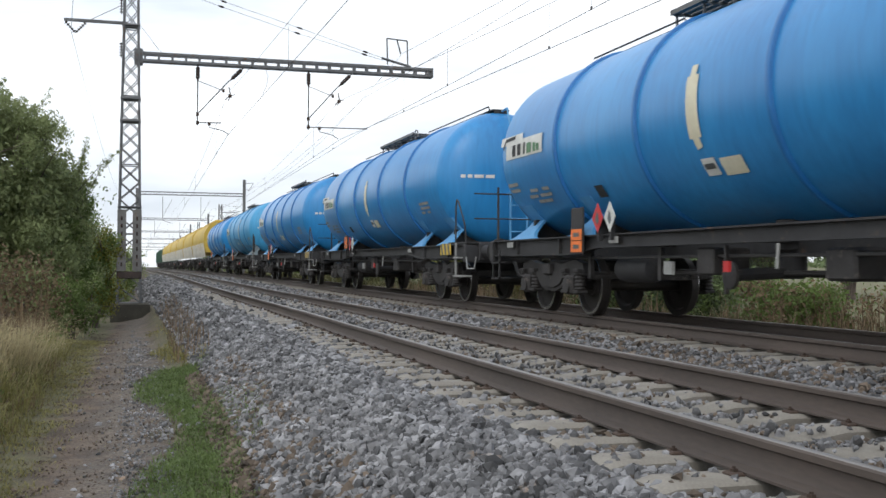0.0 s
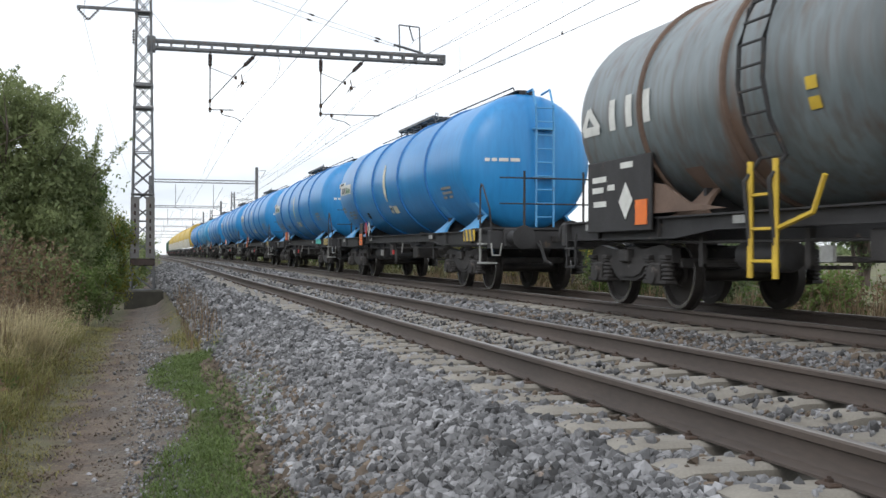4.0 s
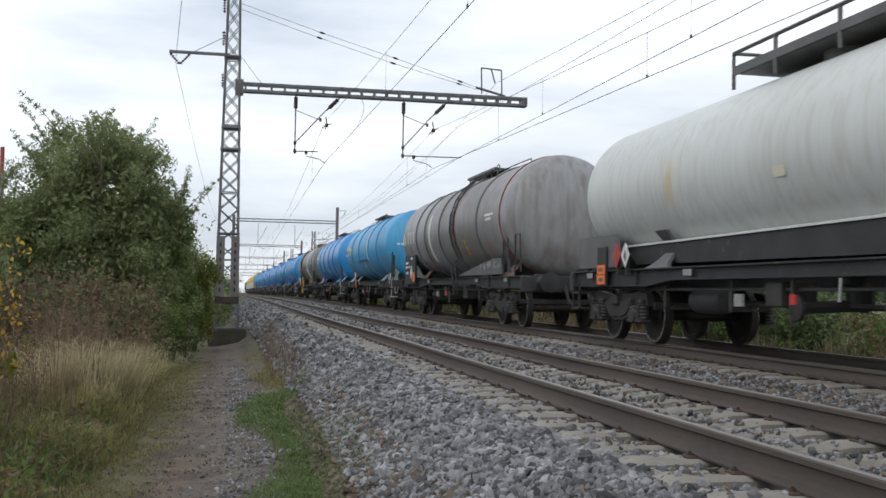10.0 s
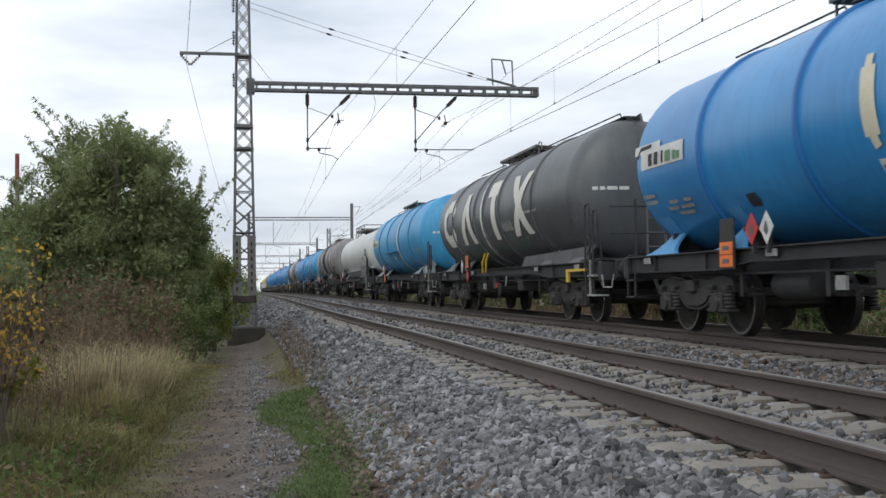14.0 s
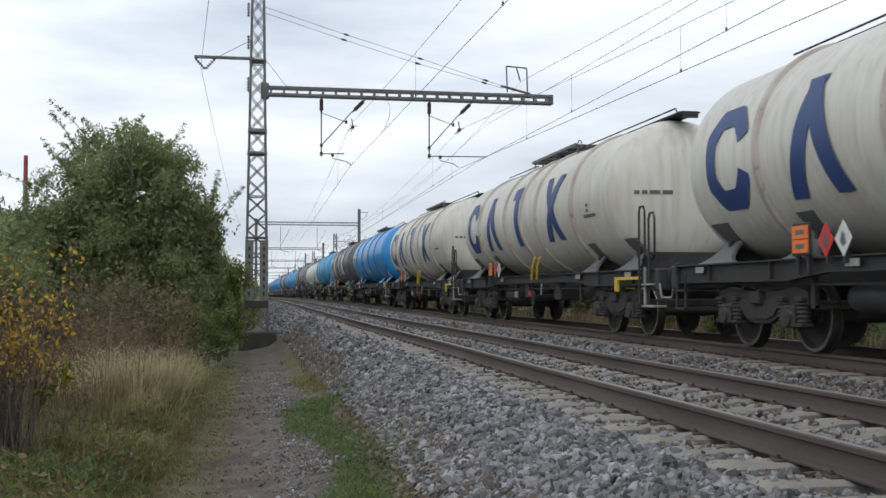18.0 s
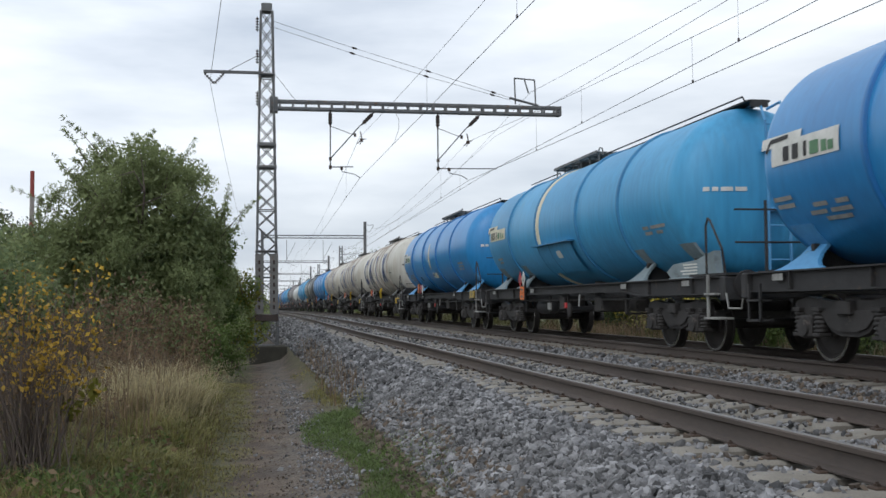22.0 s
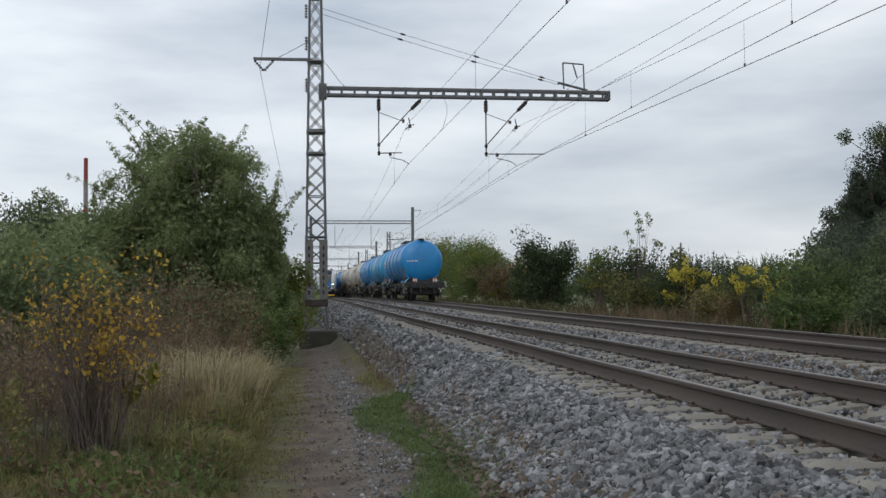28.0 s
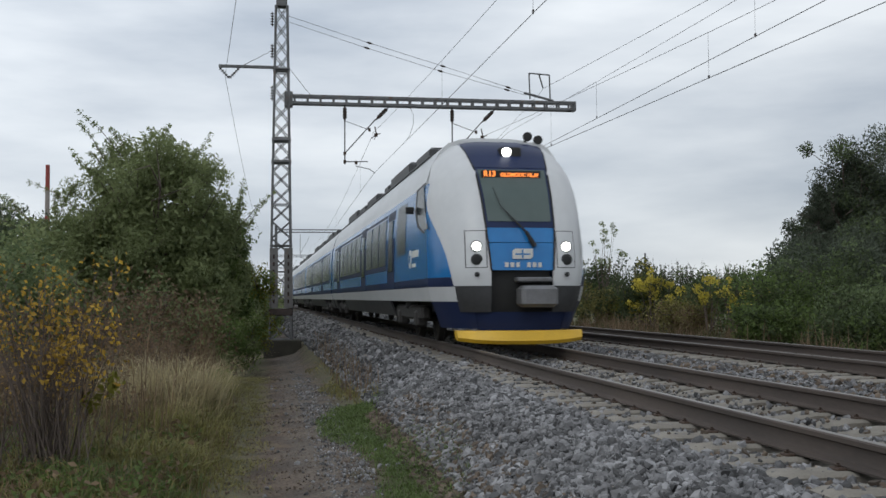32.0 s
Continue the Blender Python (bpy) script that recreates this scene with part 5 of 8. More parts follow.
def grey_wagon(kind):
    mat = M_grey if kind == "grey" else M_dgrey
    label = "weathered grey tank wagon with rust stains and a white hoop" if kind == "grey" else "sooty grey tank wagon with reddish rust and a white stripe"
    w, t = base_wagon("tank_wagon", label, mat, GROUP, (4.6, 3.0, 0.6, -1.3, -4.5) if kind == "dark" else (5.4, 3.2, -6.6), M_rustsill if kind == "grey" else M_black, M_rustsill, 6.5 if kind == "grey" else 5.9, rear=-7.9)
    if kind == "grey":
        part("level_stripe", Mesh().lathe([(-2.55, TR + 0.002), (-2.53, TR + 0.04), (-2.25, TR + 0.04), (-2.23, TR + 0.002)], 56, "y", (0, 0, TZ), caps=False), M_mark, t, "white hoop round the tank")
    else:
        part("level_stripe", patch(2.1, 2.4, -40, 22), M_mark, t, "white level stripe on the side")
    part("logo_emblem", bend([(7.35, -7), (7.13, 5), (6.75, -7)], Mesh(), 0.13, True), M_mark, t, "white plain triangular emblem")
    for y0, y1 in ((6.5, 6.1), (5.95, 5.55), (5.4, 5.0)):
        part("logo_shape", stroke((y0 - 0.1, -1), (y1 + 0.1, -1), 0.42), M_mark, t, "white plain block")
    marks(t, -6.3, 4, [[(0, 0.9)], [(0.2, 0.6)]])
    for e in (-1, 1):
        rust_patch_plate(w, M_rustsill if kind == "grey" else M_gsaddle, *((-8.0, -3.2) if e < 0 else (3.4, 5.7)))
    # ladder over the tank's flank
    lad = Mesh()
    ly = 2.4 if kind == "grey" else -1.9
    for y in (ly - 0.25, ly + 0.25):
        pts = [(-1.42, y, 0.75), (-1.50, y, 1.5)]
        for a in range(-35, 86, 15):
            q = radians(a)
            pts.append((-(TR + 0.14) * math.cos(q), y, TZ + (TR + 0.14) * math.sin(q)))
        lad.tube(pts, 0.026, 6)
    for i in range(14):
        a = radians(-35 + i * 9)
        lad.tube([(-(TR + 0.14) * math.cos(a), ly - 0.25, TZ + (TR + 0.14) * math.sin(a)), (-(TR + 0.14) * math.cos(a), ly + 0.25, TZ + (TR + 0.14) * math.sin(a))], 0.016, 5)
    part("ladder", lad, M_frame, w, "dark ladder up the tank's flank")
    if kind == "grey":
        part("yellow_ladder", Mesh().tube([(-1.42, ly - 0.25, 0.48), (-1.42, ly - 0.25, 1.72)], 0.035, 6).tube([(-1.42, ly + 0.25, 0.48), (-1.42, ly + 0.25, 1.72)], 0.035, 6)
             .tube([(-1.42, ly - 0.25, 0.66), (-1.42, ly + 0.25, 0.66)], 0.02, 5).tube([(-1.42, ly - 0.25, 1.0), (-1.42, ly + 0.25, 1.0)], 0.02, 5)
             .tube([(-1.42, ly - 0.25, 1.36), (-1.42, ly + 0.25, 1.36)], 0.02, 5).tube([(-1.4, ly - 1.1, 1.5), (-1.4, ly - 0.9, 1.15), (-1.4, ly - 0.25, 1.0)], 0.03, 5), M_ylw, w, "yellow access ladder")
    if kind == "dark":
        for a in (-17, -24):
            part("warning_label", stroke((-2.75, a), (-2.75, a - 5), 0.2), M_ylw, t, "yellow warning label")
        part("warning_label", stroke((-2.75, -31), (-2.75, -36), 0.2), M_orange, t, "orange warning label")
        part("edge_hoop", ring_mesh(-6.95, w=0.04, h=0.03), M_rusthoop, t, "thin rust-red hoop")
        part("blue_dash", patch(2.1, 2.4, -52, -42), M_sky, t, "blue end of the level stripe")
        rg = random.Random(5)
        for k in range(11):
            y, z = -6.6 + k * 0.2, 1.40 + rg.uniform(0, 0.08)
            part("graffiti", Mesh().tube([(-1.315, y, z), (-1.315, y + rg.uniform(-0.05, 0.12), z + rg.uniform(0.08, 0.2)), (-1.315, y + rg.uniform(0.05, 0.18), z + rg.uniform(0, 0.12)), (-1.315, y + rg.uniform(0, 0.1), z - 0.03)], 0.011, 4), M_worn, w, "scrawled pale graffiti")
    else:
        for a in (-8, -16):
            part("warning_label", stroke((1.5, a), (1.5, a - 5), 0.2), M_ylw, t, "yellow warning label")
    walkway(w, -2.6, 1.0)
    top_rail(w, -5.5, -2.8)
    b = part("placard_frame", Mesh().box(-1.36, -1.32, 5.25, 7.4, 1.04, 2.05, 0.01), M_frame, w, "dark panel with hazard plates")
    part("hazard_plate", Mesh().box(-1.375, -1.362, 5.35, 5.7, 1.12, 1.45), M_orange, b, "plain orange hazard plate")
    part("hazard_diamond", Mesh().prism([(5.8, 1.45), (6.02, 1.70), (6.24, 1.45), (6.02, 1.20)], -1.376, -1.364, "x"), M_mark, b, "diamond-shaped hazard label")
    for y, z, l in ((6.7, 1.75, 0.5), (6.8, 1.6, 0.4), (6.7, 1.4, 0.45), (6.4, 1.62, 0.25), (5.8, 1.9, 0.4)):
        part("writing_bar", Mesh().box(-1.37, -1.364, y, y + l, z, z + 0.08), M_mark, b)
    r = Mesh()
    for y in (-6.9, -8.0):
        r.tube([(-1.32, y, 1.3), (-1.32, y, 2.15), (-1.32, y - 0.4, 2.15), (-1.32, y - 0.5, 1.3)], 0.024, 6)
    r.tube([(-1.32, -6.9, 2.15), (-1.32, -7.6, 1.3)], 0.024, 6)
    part("railing", r, M_frame, w, "bent tubular railing")
    return w


def plain_wagon():
    w, t = base_wagon("tank_wagon", "plain grey-white tank wagon on long tapering skirts", M_cream, GROUP, (), M_cream, M_gsaddle, 6.5, r=1.25, z=2.60, front=8.35, rear=-8.1)
    for e, a, b in ((-1, -8.1, -5.2), (1, 5.9, 8.1)):
        for s in (-1, 1):
            part("skirt", Mesh().prism([(a, 1.26), (b, 1.26), (b + (0.3 if e < 0 else 0), 1.82), (a + 0.3, 1.82)], min(s * 1.22, s * 1.30), max(s * 1.22, s * 1.30), "x"), M_gsaddle, w, "grey skirt plate under the tank")
    for s in (-1, 1):
        # dark plate stands in for the black shadow below the tank's pale edge
        k = part("sole_or_shade", Mesh().prism([(-8.0, 1.22), (5.9, 1.30), (6.4, 1.60), (-8.0, 1.68)], min(s * 0.94, s * 1.0), max(s * 0.94, s * 1.0), "x"), M_frame, w, "long dark plate standing in for shade under the tank")
        part("edge_strip", Mesh().prism([(-8.05, 1.68), (6.45, 1.60), (6.45, 1.635), (-8.05, 1.715)], min(s * 0.86, s * 1.03), max(s * 0.86, s * 1.03), "x"), M_cream, k, "pale edge strip")
    z = 2.60 + 1.25
    rail = Mesh()
    for x in (-0.7, 0.7):
        rail.tube([(x, -1.6, z - 0.1), (x, -1.6, z + 0.42), (x, 2.85, z + 0.42), (x, 2.85, z - 0.1)], 0.028, 6)
        rail.tube([(x, 0.0, z - 0.1), (x, 0.0, z + 0.42)], 0.03, 6).tube([(x, 1.6, z - 0.1), (x, 1.6, z + 0.42)], 0.03, 6).box(x - 0.02, x + 0.02, -1.6, 2.85, z + 0.10, z + 0.22)
    rail.tube([(-0.7, -1.6, z + 0.42), (0.7, -1.6, z + 0.42)], 0.028, 6).tube([(-0.7, 2.85, z + 0.42), (0.7, 2.85, z + 0.42)], 0.028, 6)
    p = part("roof_platform", Mesh().box(-0.66, 0.66, -1.5, 2.75, z + 0.1, z + 0.13).lathe([(z - 0.2, 0.35), (z + 0.3, 0.35), (z + 0.34, 0.1)], 16, "z", (0, 0.9, 0)), M_walk, w)
    part("railing", rail, M_gsaddle, p, "railed platform on the tank's top")
    part("end_frame", Mesh().box(-0.4, 0.4, -8.4, -8.0, z - 0.10, z - 0.07).tube([(-0.45, -8.35, 1.22), (-0.45, -8.35, z + 0.05)], 0.018, 6).tube([(0.05, -8.35, 1.22), (0.05, -8.35, z + 0.05)], 0.022, 6), M_gsaddle, w, "pale end frame with ladder")
    part("sign_plate", patch(-7.0, -6.4, -12, 4, 1.26, 2.60), M_frame, t, "dark data board")
    part("sign_symbol", patch(-6.9, -6.6, -8, -2, 1.275, 2.60), M_mark, t, "pale marks on the data board")
    part("yellow_label", patch(0.35, 0.65, -16, -10, 1.26, 2.60), M_pale, t, "small yellow label")
    marks(t, -5.4, -14, [[(0, 0.8)], [(0, 0.5)]], 1.26, 2.60, M_gsaddle)
    top_rail(w, -7.4, -1.8, M_cream, z)
    hoops(w, back=0.3)
    placards(w, 6.8, "low")
    return w


def letter_wagon(kind):
    """A tank with four big painted shapes: an open round, a wedge, an upright and a chevron pair."""
    black = kind == "black"
    w, t = base_wagon("tank_wagon", "black tank wagon with huge white painted shapes and graffiti" if black else "dirty white tank wagon with huge dark blue painted shapes", M_black if black else M_white, GROUP,
                      (5.2, 2.1, 0.9, -0.9, -4.1) if black else (5.2, 2.1, 0.35, -1.05, -3.95), M_black if black else M_whitering, M_gsaddle, 5.85, rear=REAR if black else -6.75)
    ink = M_letter if black else M_navy
    g = 1.1 if black else 0.85
    top, low = 29, -30
    m = Mesh()
    c = (5.7 if black else 6.15)
    painted_round(c, top, low, 0.80 * g, 0.36 * g, m)
    part("painted_round", m, ink, t, "huge painted open round shape")
    c = (3.15 if black else 3.75)
    part("painted_wedge", stroke((c + 0.06 * g, top), (c - 0.64 * g, low), 0.44 * g, TR + 0.02, mesh=stroke((c + 0.64 * g, low), (c - 0.06 * g, top), 0.44 * g, level=True), level=True), ink, t, "huge painted wedge")
    c = (-0.30 if black else 0.85)
    m = stroke((c, low), (c, top), 0.46 * g)
    stroke((c + 0.62 * g, top - 5), (c - 0.50 * g, top - 5), 0.38 * g, TR + 0.018, mesh=m)
    part("painted_upright", m, ink, t, "huge painted upright bar")
    c = (-3.0 if black else -2.4)
    m = stroke((c + 0.56 * g, top), (c - 0.52 * g, low), 0.48 * g, level=True)
    stroke((c - 0.62 * g, top), (c + 0.60 * g, low), 0.46 * g, TR + 0.020, mesh=m, level=True)
    part("painted_chevron", m, ink, t, "huge painted slanting bars")
    part("level_stripe", patch(0.98, 1.24, -60, 36), M_mark if black else M_white, t, "thin level stripe")
    if black:
        g = Mesh()
        for k in range(26):
            y, a = 3.6 - k * 0.26, -38 + 6 * math.sin(k * 2.3)
            stroke((y, a), (y - 0.16, a - 9 * math.cos(k * 1.7)), 0.05, TR + 0.030, mesh=g)
            stroke((y - 0.16, a - 9 * math.cos(k * 1.7)), (y - 0.3, a + 3), 0.045, TR + 0.034, mesh=g)
        tagged(part("graffiti", g, paint("dull_green_spray", (0.13, 0.25, 0.17), (0.09, 0.17, 0.12), 0.6), t, "scrawled dull green graffiti"), kind="stuff")
        g = Mesh()
        for k in range(8):
            stroke((-1.15 - k * 0.13, -13 - (k % 3)), (-1.22 - k * 0.13, -22 - k % 2), 0.035, TR + 0.030, mesh=g)
        tagged(part("graffiti", g, M_mark, t, "scrawled white graffiti"), kind="stuff")
        g = Mesh()
        y = -4.7
        for wide, high, lean in ((0.55, -14, 0.1), (0.5, -12, -0.05), (0.7, -13, 0.15), (0.6, -11, 0.0), (0.5, -15, 0.1)):
            # one outlined shape with a bowed foot
            ring = [(y, high), (y - wide, high + 1.5), (y - wide - lean, high - 12), (y - wide * 0.6, high - 15), (y - wide * 0.7, high - 21), (y - wide * 0.3, high - 24), (y - 0.02, high - 18), (y - 0.16, high - 8)]
            bend(ring, g, 0.035)
            y -= wide + 0.07
        tagged(part("graffiti", g, M_gsaddle, t, "outlined pale grey graffiti"), kind="stuff")
        marks(t, -4.5, -8, [[(0, 1.3)]], mat=M_worn)
        for f in (-1, 1):
            part("sole_or_shade", Mesh().prism([(-7.2, 1.21), (-2.0, 1.21), (-2.3, 1.44), (-7.2, 1.52)], min(f * 1.08, f * 1.13), max(f * 1.08, f * 1.13), "x"), M_gsaddle, w, "dull grey plate under the tank")
    else:
        marks(t, -5.2, -4, [[(0.1, 0.16)], [(0.1, 0.16)], [(-0.3, 0.75)]], mat=M_gsaddle)
    head_mark(t, REAR if black else -6.75, mat=M_mark if black else M_gsaddle)
    walkway(w, -1.2, 2.8)
    top_rail(w, 3.0, 6.4)
    top_rail(w, -6.9, -1.4)
    if kind != "white":
        end_ladder(w, M_black if black else M_white, REAR if black else -6.75)
    hoops(w, tall=kind != "whitel")
    for y in ((1.1, 0.7) if black else (-0.7, -1.15)):
        part("yellow_lever", Mesh().tube([(-1.36, y, 1.62), (-1.4, y + 0.1, 1.40), (-1.36, y + 0.3, 1.10)], 0.03, 6), M_ylw, w, "bent yellow lever")
    part("yellow_rail", Mesh().box(-1.34, -1.29, -7.7, -6.4, 1.03, 1.08).box(-1.34, -1.29, -6.55, -6.4, 0.82, 1.05), M_ylw, w, "yellow rail over the bogie")
    placards(w, 3.6 if black else 4.2, "stack" if black else "high")
    return w


def hopper_wagon():
    w = thing("hopper_wagon", "yellow bulk hopper wagon with white ribs", "hopper wagon", GROUP)
    out = [(-1.2, 1.7), (-1.5, 2.6), (-1.45, 3.4), (-1.1, 4.0), (-0.5, 4.3), (0.5, 4.3), (1.1, 4.0), (1.45, 3.4), (1.5, 2.6), (1.2, 1.7)]
    part("hopper_body", Mesh().prism(out, -8.3, 8.3), M_yellow, w)
    for k in range(8):
        y = -7.7 + k * 2.2
        part("rib", Mesh().prism([(-1.45, 1.3), (-1.30, 1.3), (-1.52, 2.5), (-1.62, 2.5)], y - 0.08, y + 0.08), M_mark, w)
    part("roof_hatch", Mesh().box(-0.5, 0.5, -7.5, 7.5, 4.3, 4.5, 0.05), M_yellow, w)
    underframe(w)
    return w


def van():
    w = thing("goods_van", "dark green goods van at the head of the train", "goods van", GROUP)
    out = [(-1.4, 1.25), (-1.42, 3.4), (-1.2, 3.8), (-0.6, 4.1), (0.6, 4.1), (1.2, 3.8), (1.42, 3.4), (1.4, 1.25)]
    part("van_body", Mesh().prism(out, -8.5, 8.5), M_green, w)
    for k in range(10):
        part("rib", Mesh().box(-1.46, -1.40, -8.0 + k * 1.75, -7.9 + k * 1.75, 1.3, 3.5), M_green, w)
    underframe(w)
    return w


MAKERS = {"blue": lambda: blue_wagon("hoops", "pairs"), "blueA": lambda: blue_wagon("ladder", "low"), "blueC": lambda: blue_wagon("ladder", "pairs"), "blueJ": lambda: blue_wagon("ladder", "high"), "blueF": lambda: blue_wagon("ladder", "low"), "sky": lambda: sky_wagon(False), "skyl": lambda: sky_wagon(True), "grey": lambda: grey_wagon("grey"), "dark": lambda: grey_wagon("dark"), "plain": plain_wagon,
          "black": lambda: letter_wagon("black"), "white": lambda: letter_wagon("white"), "whitel": lambda: letter_wagon("whitel"), "yellow": hopper_wagon, "van": van}
# kind and the place of the wagon's middle along the train
CONSIST = [("blue", -271.8), ("skyl", -255.1), ("blueJ", -238.5), ("whitel", -221.95), ("white", -205.25), ("white", -188.7), ("blueF", -172.2), ("black", -154.9), ("sky", -137.85),
           ("plain", -119.8), ("dark", -100.4), ("sky", -83.0), ("blueC", -65.3), ("grey", -47.4), ("blueA", -27.7), ("blueJ", -10.6), ("blueA", 7.2), ("blueJ", 24.8),
           ("blueA", 42.5), ("sky", 60.2), ("blueJ", 78.0), ("yellow", 95.8), ("yellow", 113.5), ("yellow", 131.2), ("yellow", 149.0), ("yellow", 166.7),
           ("yellow", 184.4), ("van", 202.2), ("van", 220.0), ("van", 237.7)]
# the train slows a little while it passes
RUN = [(0, 0.0), (2, 25.95), (4, 51.75), (6, 77.3), (8, 102.5), (10, 127.9), (12, 153.4), (14, 178.4), (16, 203.0), (18, 227.1), (20, 251.1), (22, 275.1), (24, 299.0), (26, 322.5),
       (28, 345.3), (29, 356.8), (30, 368.6), (32, 392.2)]
first, TRAIN = {}, []
for kind, ahead in CONSIST:
    if kind not in first:
        first[kind] = w = MAKERS[kind]()
    else:
        w = copy_thing(first[kind], pose(0, 0, 0))
    w.scale = (1, SHORT, 1)
    TRAIN.append((w, ahead))
scrawled = next(w for w, ahead in TRAIN if ahead == -10.6)
rg = random.Random(9)
for k in range(9):
    y, z = -4.95 - 0.13 * k, 1.03 + rg.uniform(0, 0.04)
    part("graffiti", Mesh().tube([(-1.312, y, z), (-1.312, y - rg.uniform(-0.04, 0.12), z + rg.uniform(0.12, 0.2)), (-1.312, y - rg.uniform(0.08, 0.16), z + rg.uniform(0.02, 0.16)), (-1.312, y - rg.uniform(0.0, 0.2), z)], 0.014, 4), M_teal, scrawled, "scrawled turquoise graffiti")
for x in (-0.66, 0.66):
    tb = part("tail_board", Mesh().box(x - 0.13, x + 0.13, -8.66, -8.64, 1.24, 1.50), M_mark, TRAIN[0][0], "red and white square tail board")
    for z, f in ((1.25, 1), (1.38, -1)):
        part("red_corner", Mesh().prism([(x - 0.11, z + (0 if f > 0 else 0.11)), (x + 0.11, z + (0 if f > 0 else 0.11)), (x, z + (0.11 if f > 0 else 0))], -8.672, -8.664), M_red, tb)

# ---- passenger train ----
M_cab = paint("light_grey_cab_paint", (0.60, 0.61, 0.62), (0.50, 0.51, 0.52), 0.35, scale=0.8, fine=6, amount=0.4)
M_cblue = paint("bright_blue_train_paint", (0.025, 0.19, 0.48), (0.018, 0.14, 0.37), 0.16, scale=0.6, fine=6, amount=0.5, spec=0.45)
M_cdark = paint("dark_blue_train_paint", (0.018, 0.03, 0.085), (0.012, 0.02, 0.06), 0.4, scale=1, spec=0.2)
M_skirt = paint("dark_grey_skirt", (0.055, 0.057, 0.06), (0.03, 0.03, 0.032), 0.5, scale=1.5, fine=12)
M_glass = paint("dark_train_glass", (0.022, 0.03, 0.032), (0.015, 0.02, 0.022), 0.15, scale=1, spec=0.14)
M_screen = paint("tinted_windscreen", (0.10, 0.13, 0.125), (0.07, 0.095, 0.09), 0.12, scale=0.8, fine=3, amount=0.4, spec=0.35)
M_yel = paint("yellow_snowplough", (0.72, 0.43, 0.02), (0.55, 0.33, 0.02), 0.45, scale=3)
M_rubber = paint("black_rubber", (0.02, 0.02, 0.02), (0.012, 0.012, 0.012), 0.7, scale=4)
M_steel = paint("dull_coupler_steel", (0.20, 0.20, 0.21), (0.12, 0.12, 0.12), 0.5, 0.3, scale=4)
M_lamp = glow("headlamp_glow", (1.0, 0.97, 0.9), 6)
M_amber = glow("amber_display", (1.0, 0.27, 0.05), 1.5)

RAKE = ([0.30, 0.9, 1.32, 1.72, 2.1, 2.6, 3.05, 3.45, 3.65, 3.76], [0.16, 0.03, 0.0, 0.06, 0.17, 0.42, 0.74, 1.20, 1.52, 1.95])
WIDE = ([0.30, 0.8, 1.1, 2.3, 2.7, 2.95, 3.26, 3.48, 3.64, 3.72, 3.78], [1.14, 1.34, 1.41, 1.40, 1.37, 1.33, 1.24, 1.12, 1.0, 0.9, 0.7])
INNER = ([0.30, 1.32, 2.02, 3.05, 3.65, 3.9], [0.52, 0.535, 0.59, 0.64, 0.75, 0.78])


def lerp(z, table):
    return float(np.interp(z, *table))


def wrap(z):
    """How far the cab's corners lie behind its middle."""
    return float(np.interp(z, [2.2, 3.7], [1.2, 0.75]))


def nose(u, z, off=0.0):
    """A point of the cab's skin: u from -1 (one edge) to 1, height z."""
    w = lerp(z, WIDE)
    return (u * w * (1 + off * 0.4), lerp(z, RAKE) + wrap(z) * abs(u) ** 5.6 - off, z)


def inner(z):
    return lerp(z, INNER) / lerp(z, WIDE)


def side_point(s, y, z, off=0.0):
    """A point of the body's side at one length and height, on the nose's curve near the front."""
    k = min(1.0, max(0.0, (y - lerp(z, RAKE)) / wrap(z)))
    return (s * (lerp(z, WIDE) * k ** (1 / 5.6) + off), y, z)


def side_patch(s, pts, off, th=0.012):
    """A plate of any outline (y, z) on the body's side."""
    return Mesh().ring([[side_point(s, y, z, off) for y, z in pts], [side_point(s, y, z, off - th) for y, z in pts]])


def skin(u0, u1, z0, z1, nu, nz, off=0.0, th=0.03):
    """A piece of the cab's skin with thickness."""
    m = Mesh()
    for o in (off, off - th):
        m.ring([[nose(u0(z) + (u1(z) - u0(z)) * i / nu, z, o) for i in range(nu + 1)] for z in (z0 + (z1 - z0) * k / nz for k in range(nz + 1))], close=False, caps=False)
    return m


def cross(z0, z1, out=0.0):
    """The body's outline between two heights, one side, as (x, z)."""
    zs = [z0 + (z1 - z0) * k / 8 for k in range(9)]
    return [(lerp(z, WIDE) + out, z) for z in zs]


def wall_strip(name, mat, car, z0, z1, y0, y1, label="", lean=0.0, out=0.0):
    for s in (-1, 1):
        m = Mesh()
        pts = cross(z0, z1, out)
        rings = [[(s * x, y0 + lean * (z - z0), z) for x, z in pts] + [(s * (x - 0.05), y0 + lean * (z - z0), z) for x, z in reversed(pts)],
                 [(s * x, y1, z) for x, z in pts] + [(s * (x - 0.05), y1, z) for x, z in reversed(pts)]]
        part(name, m.ring(rings), mat, car, label)


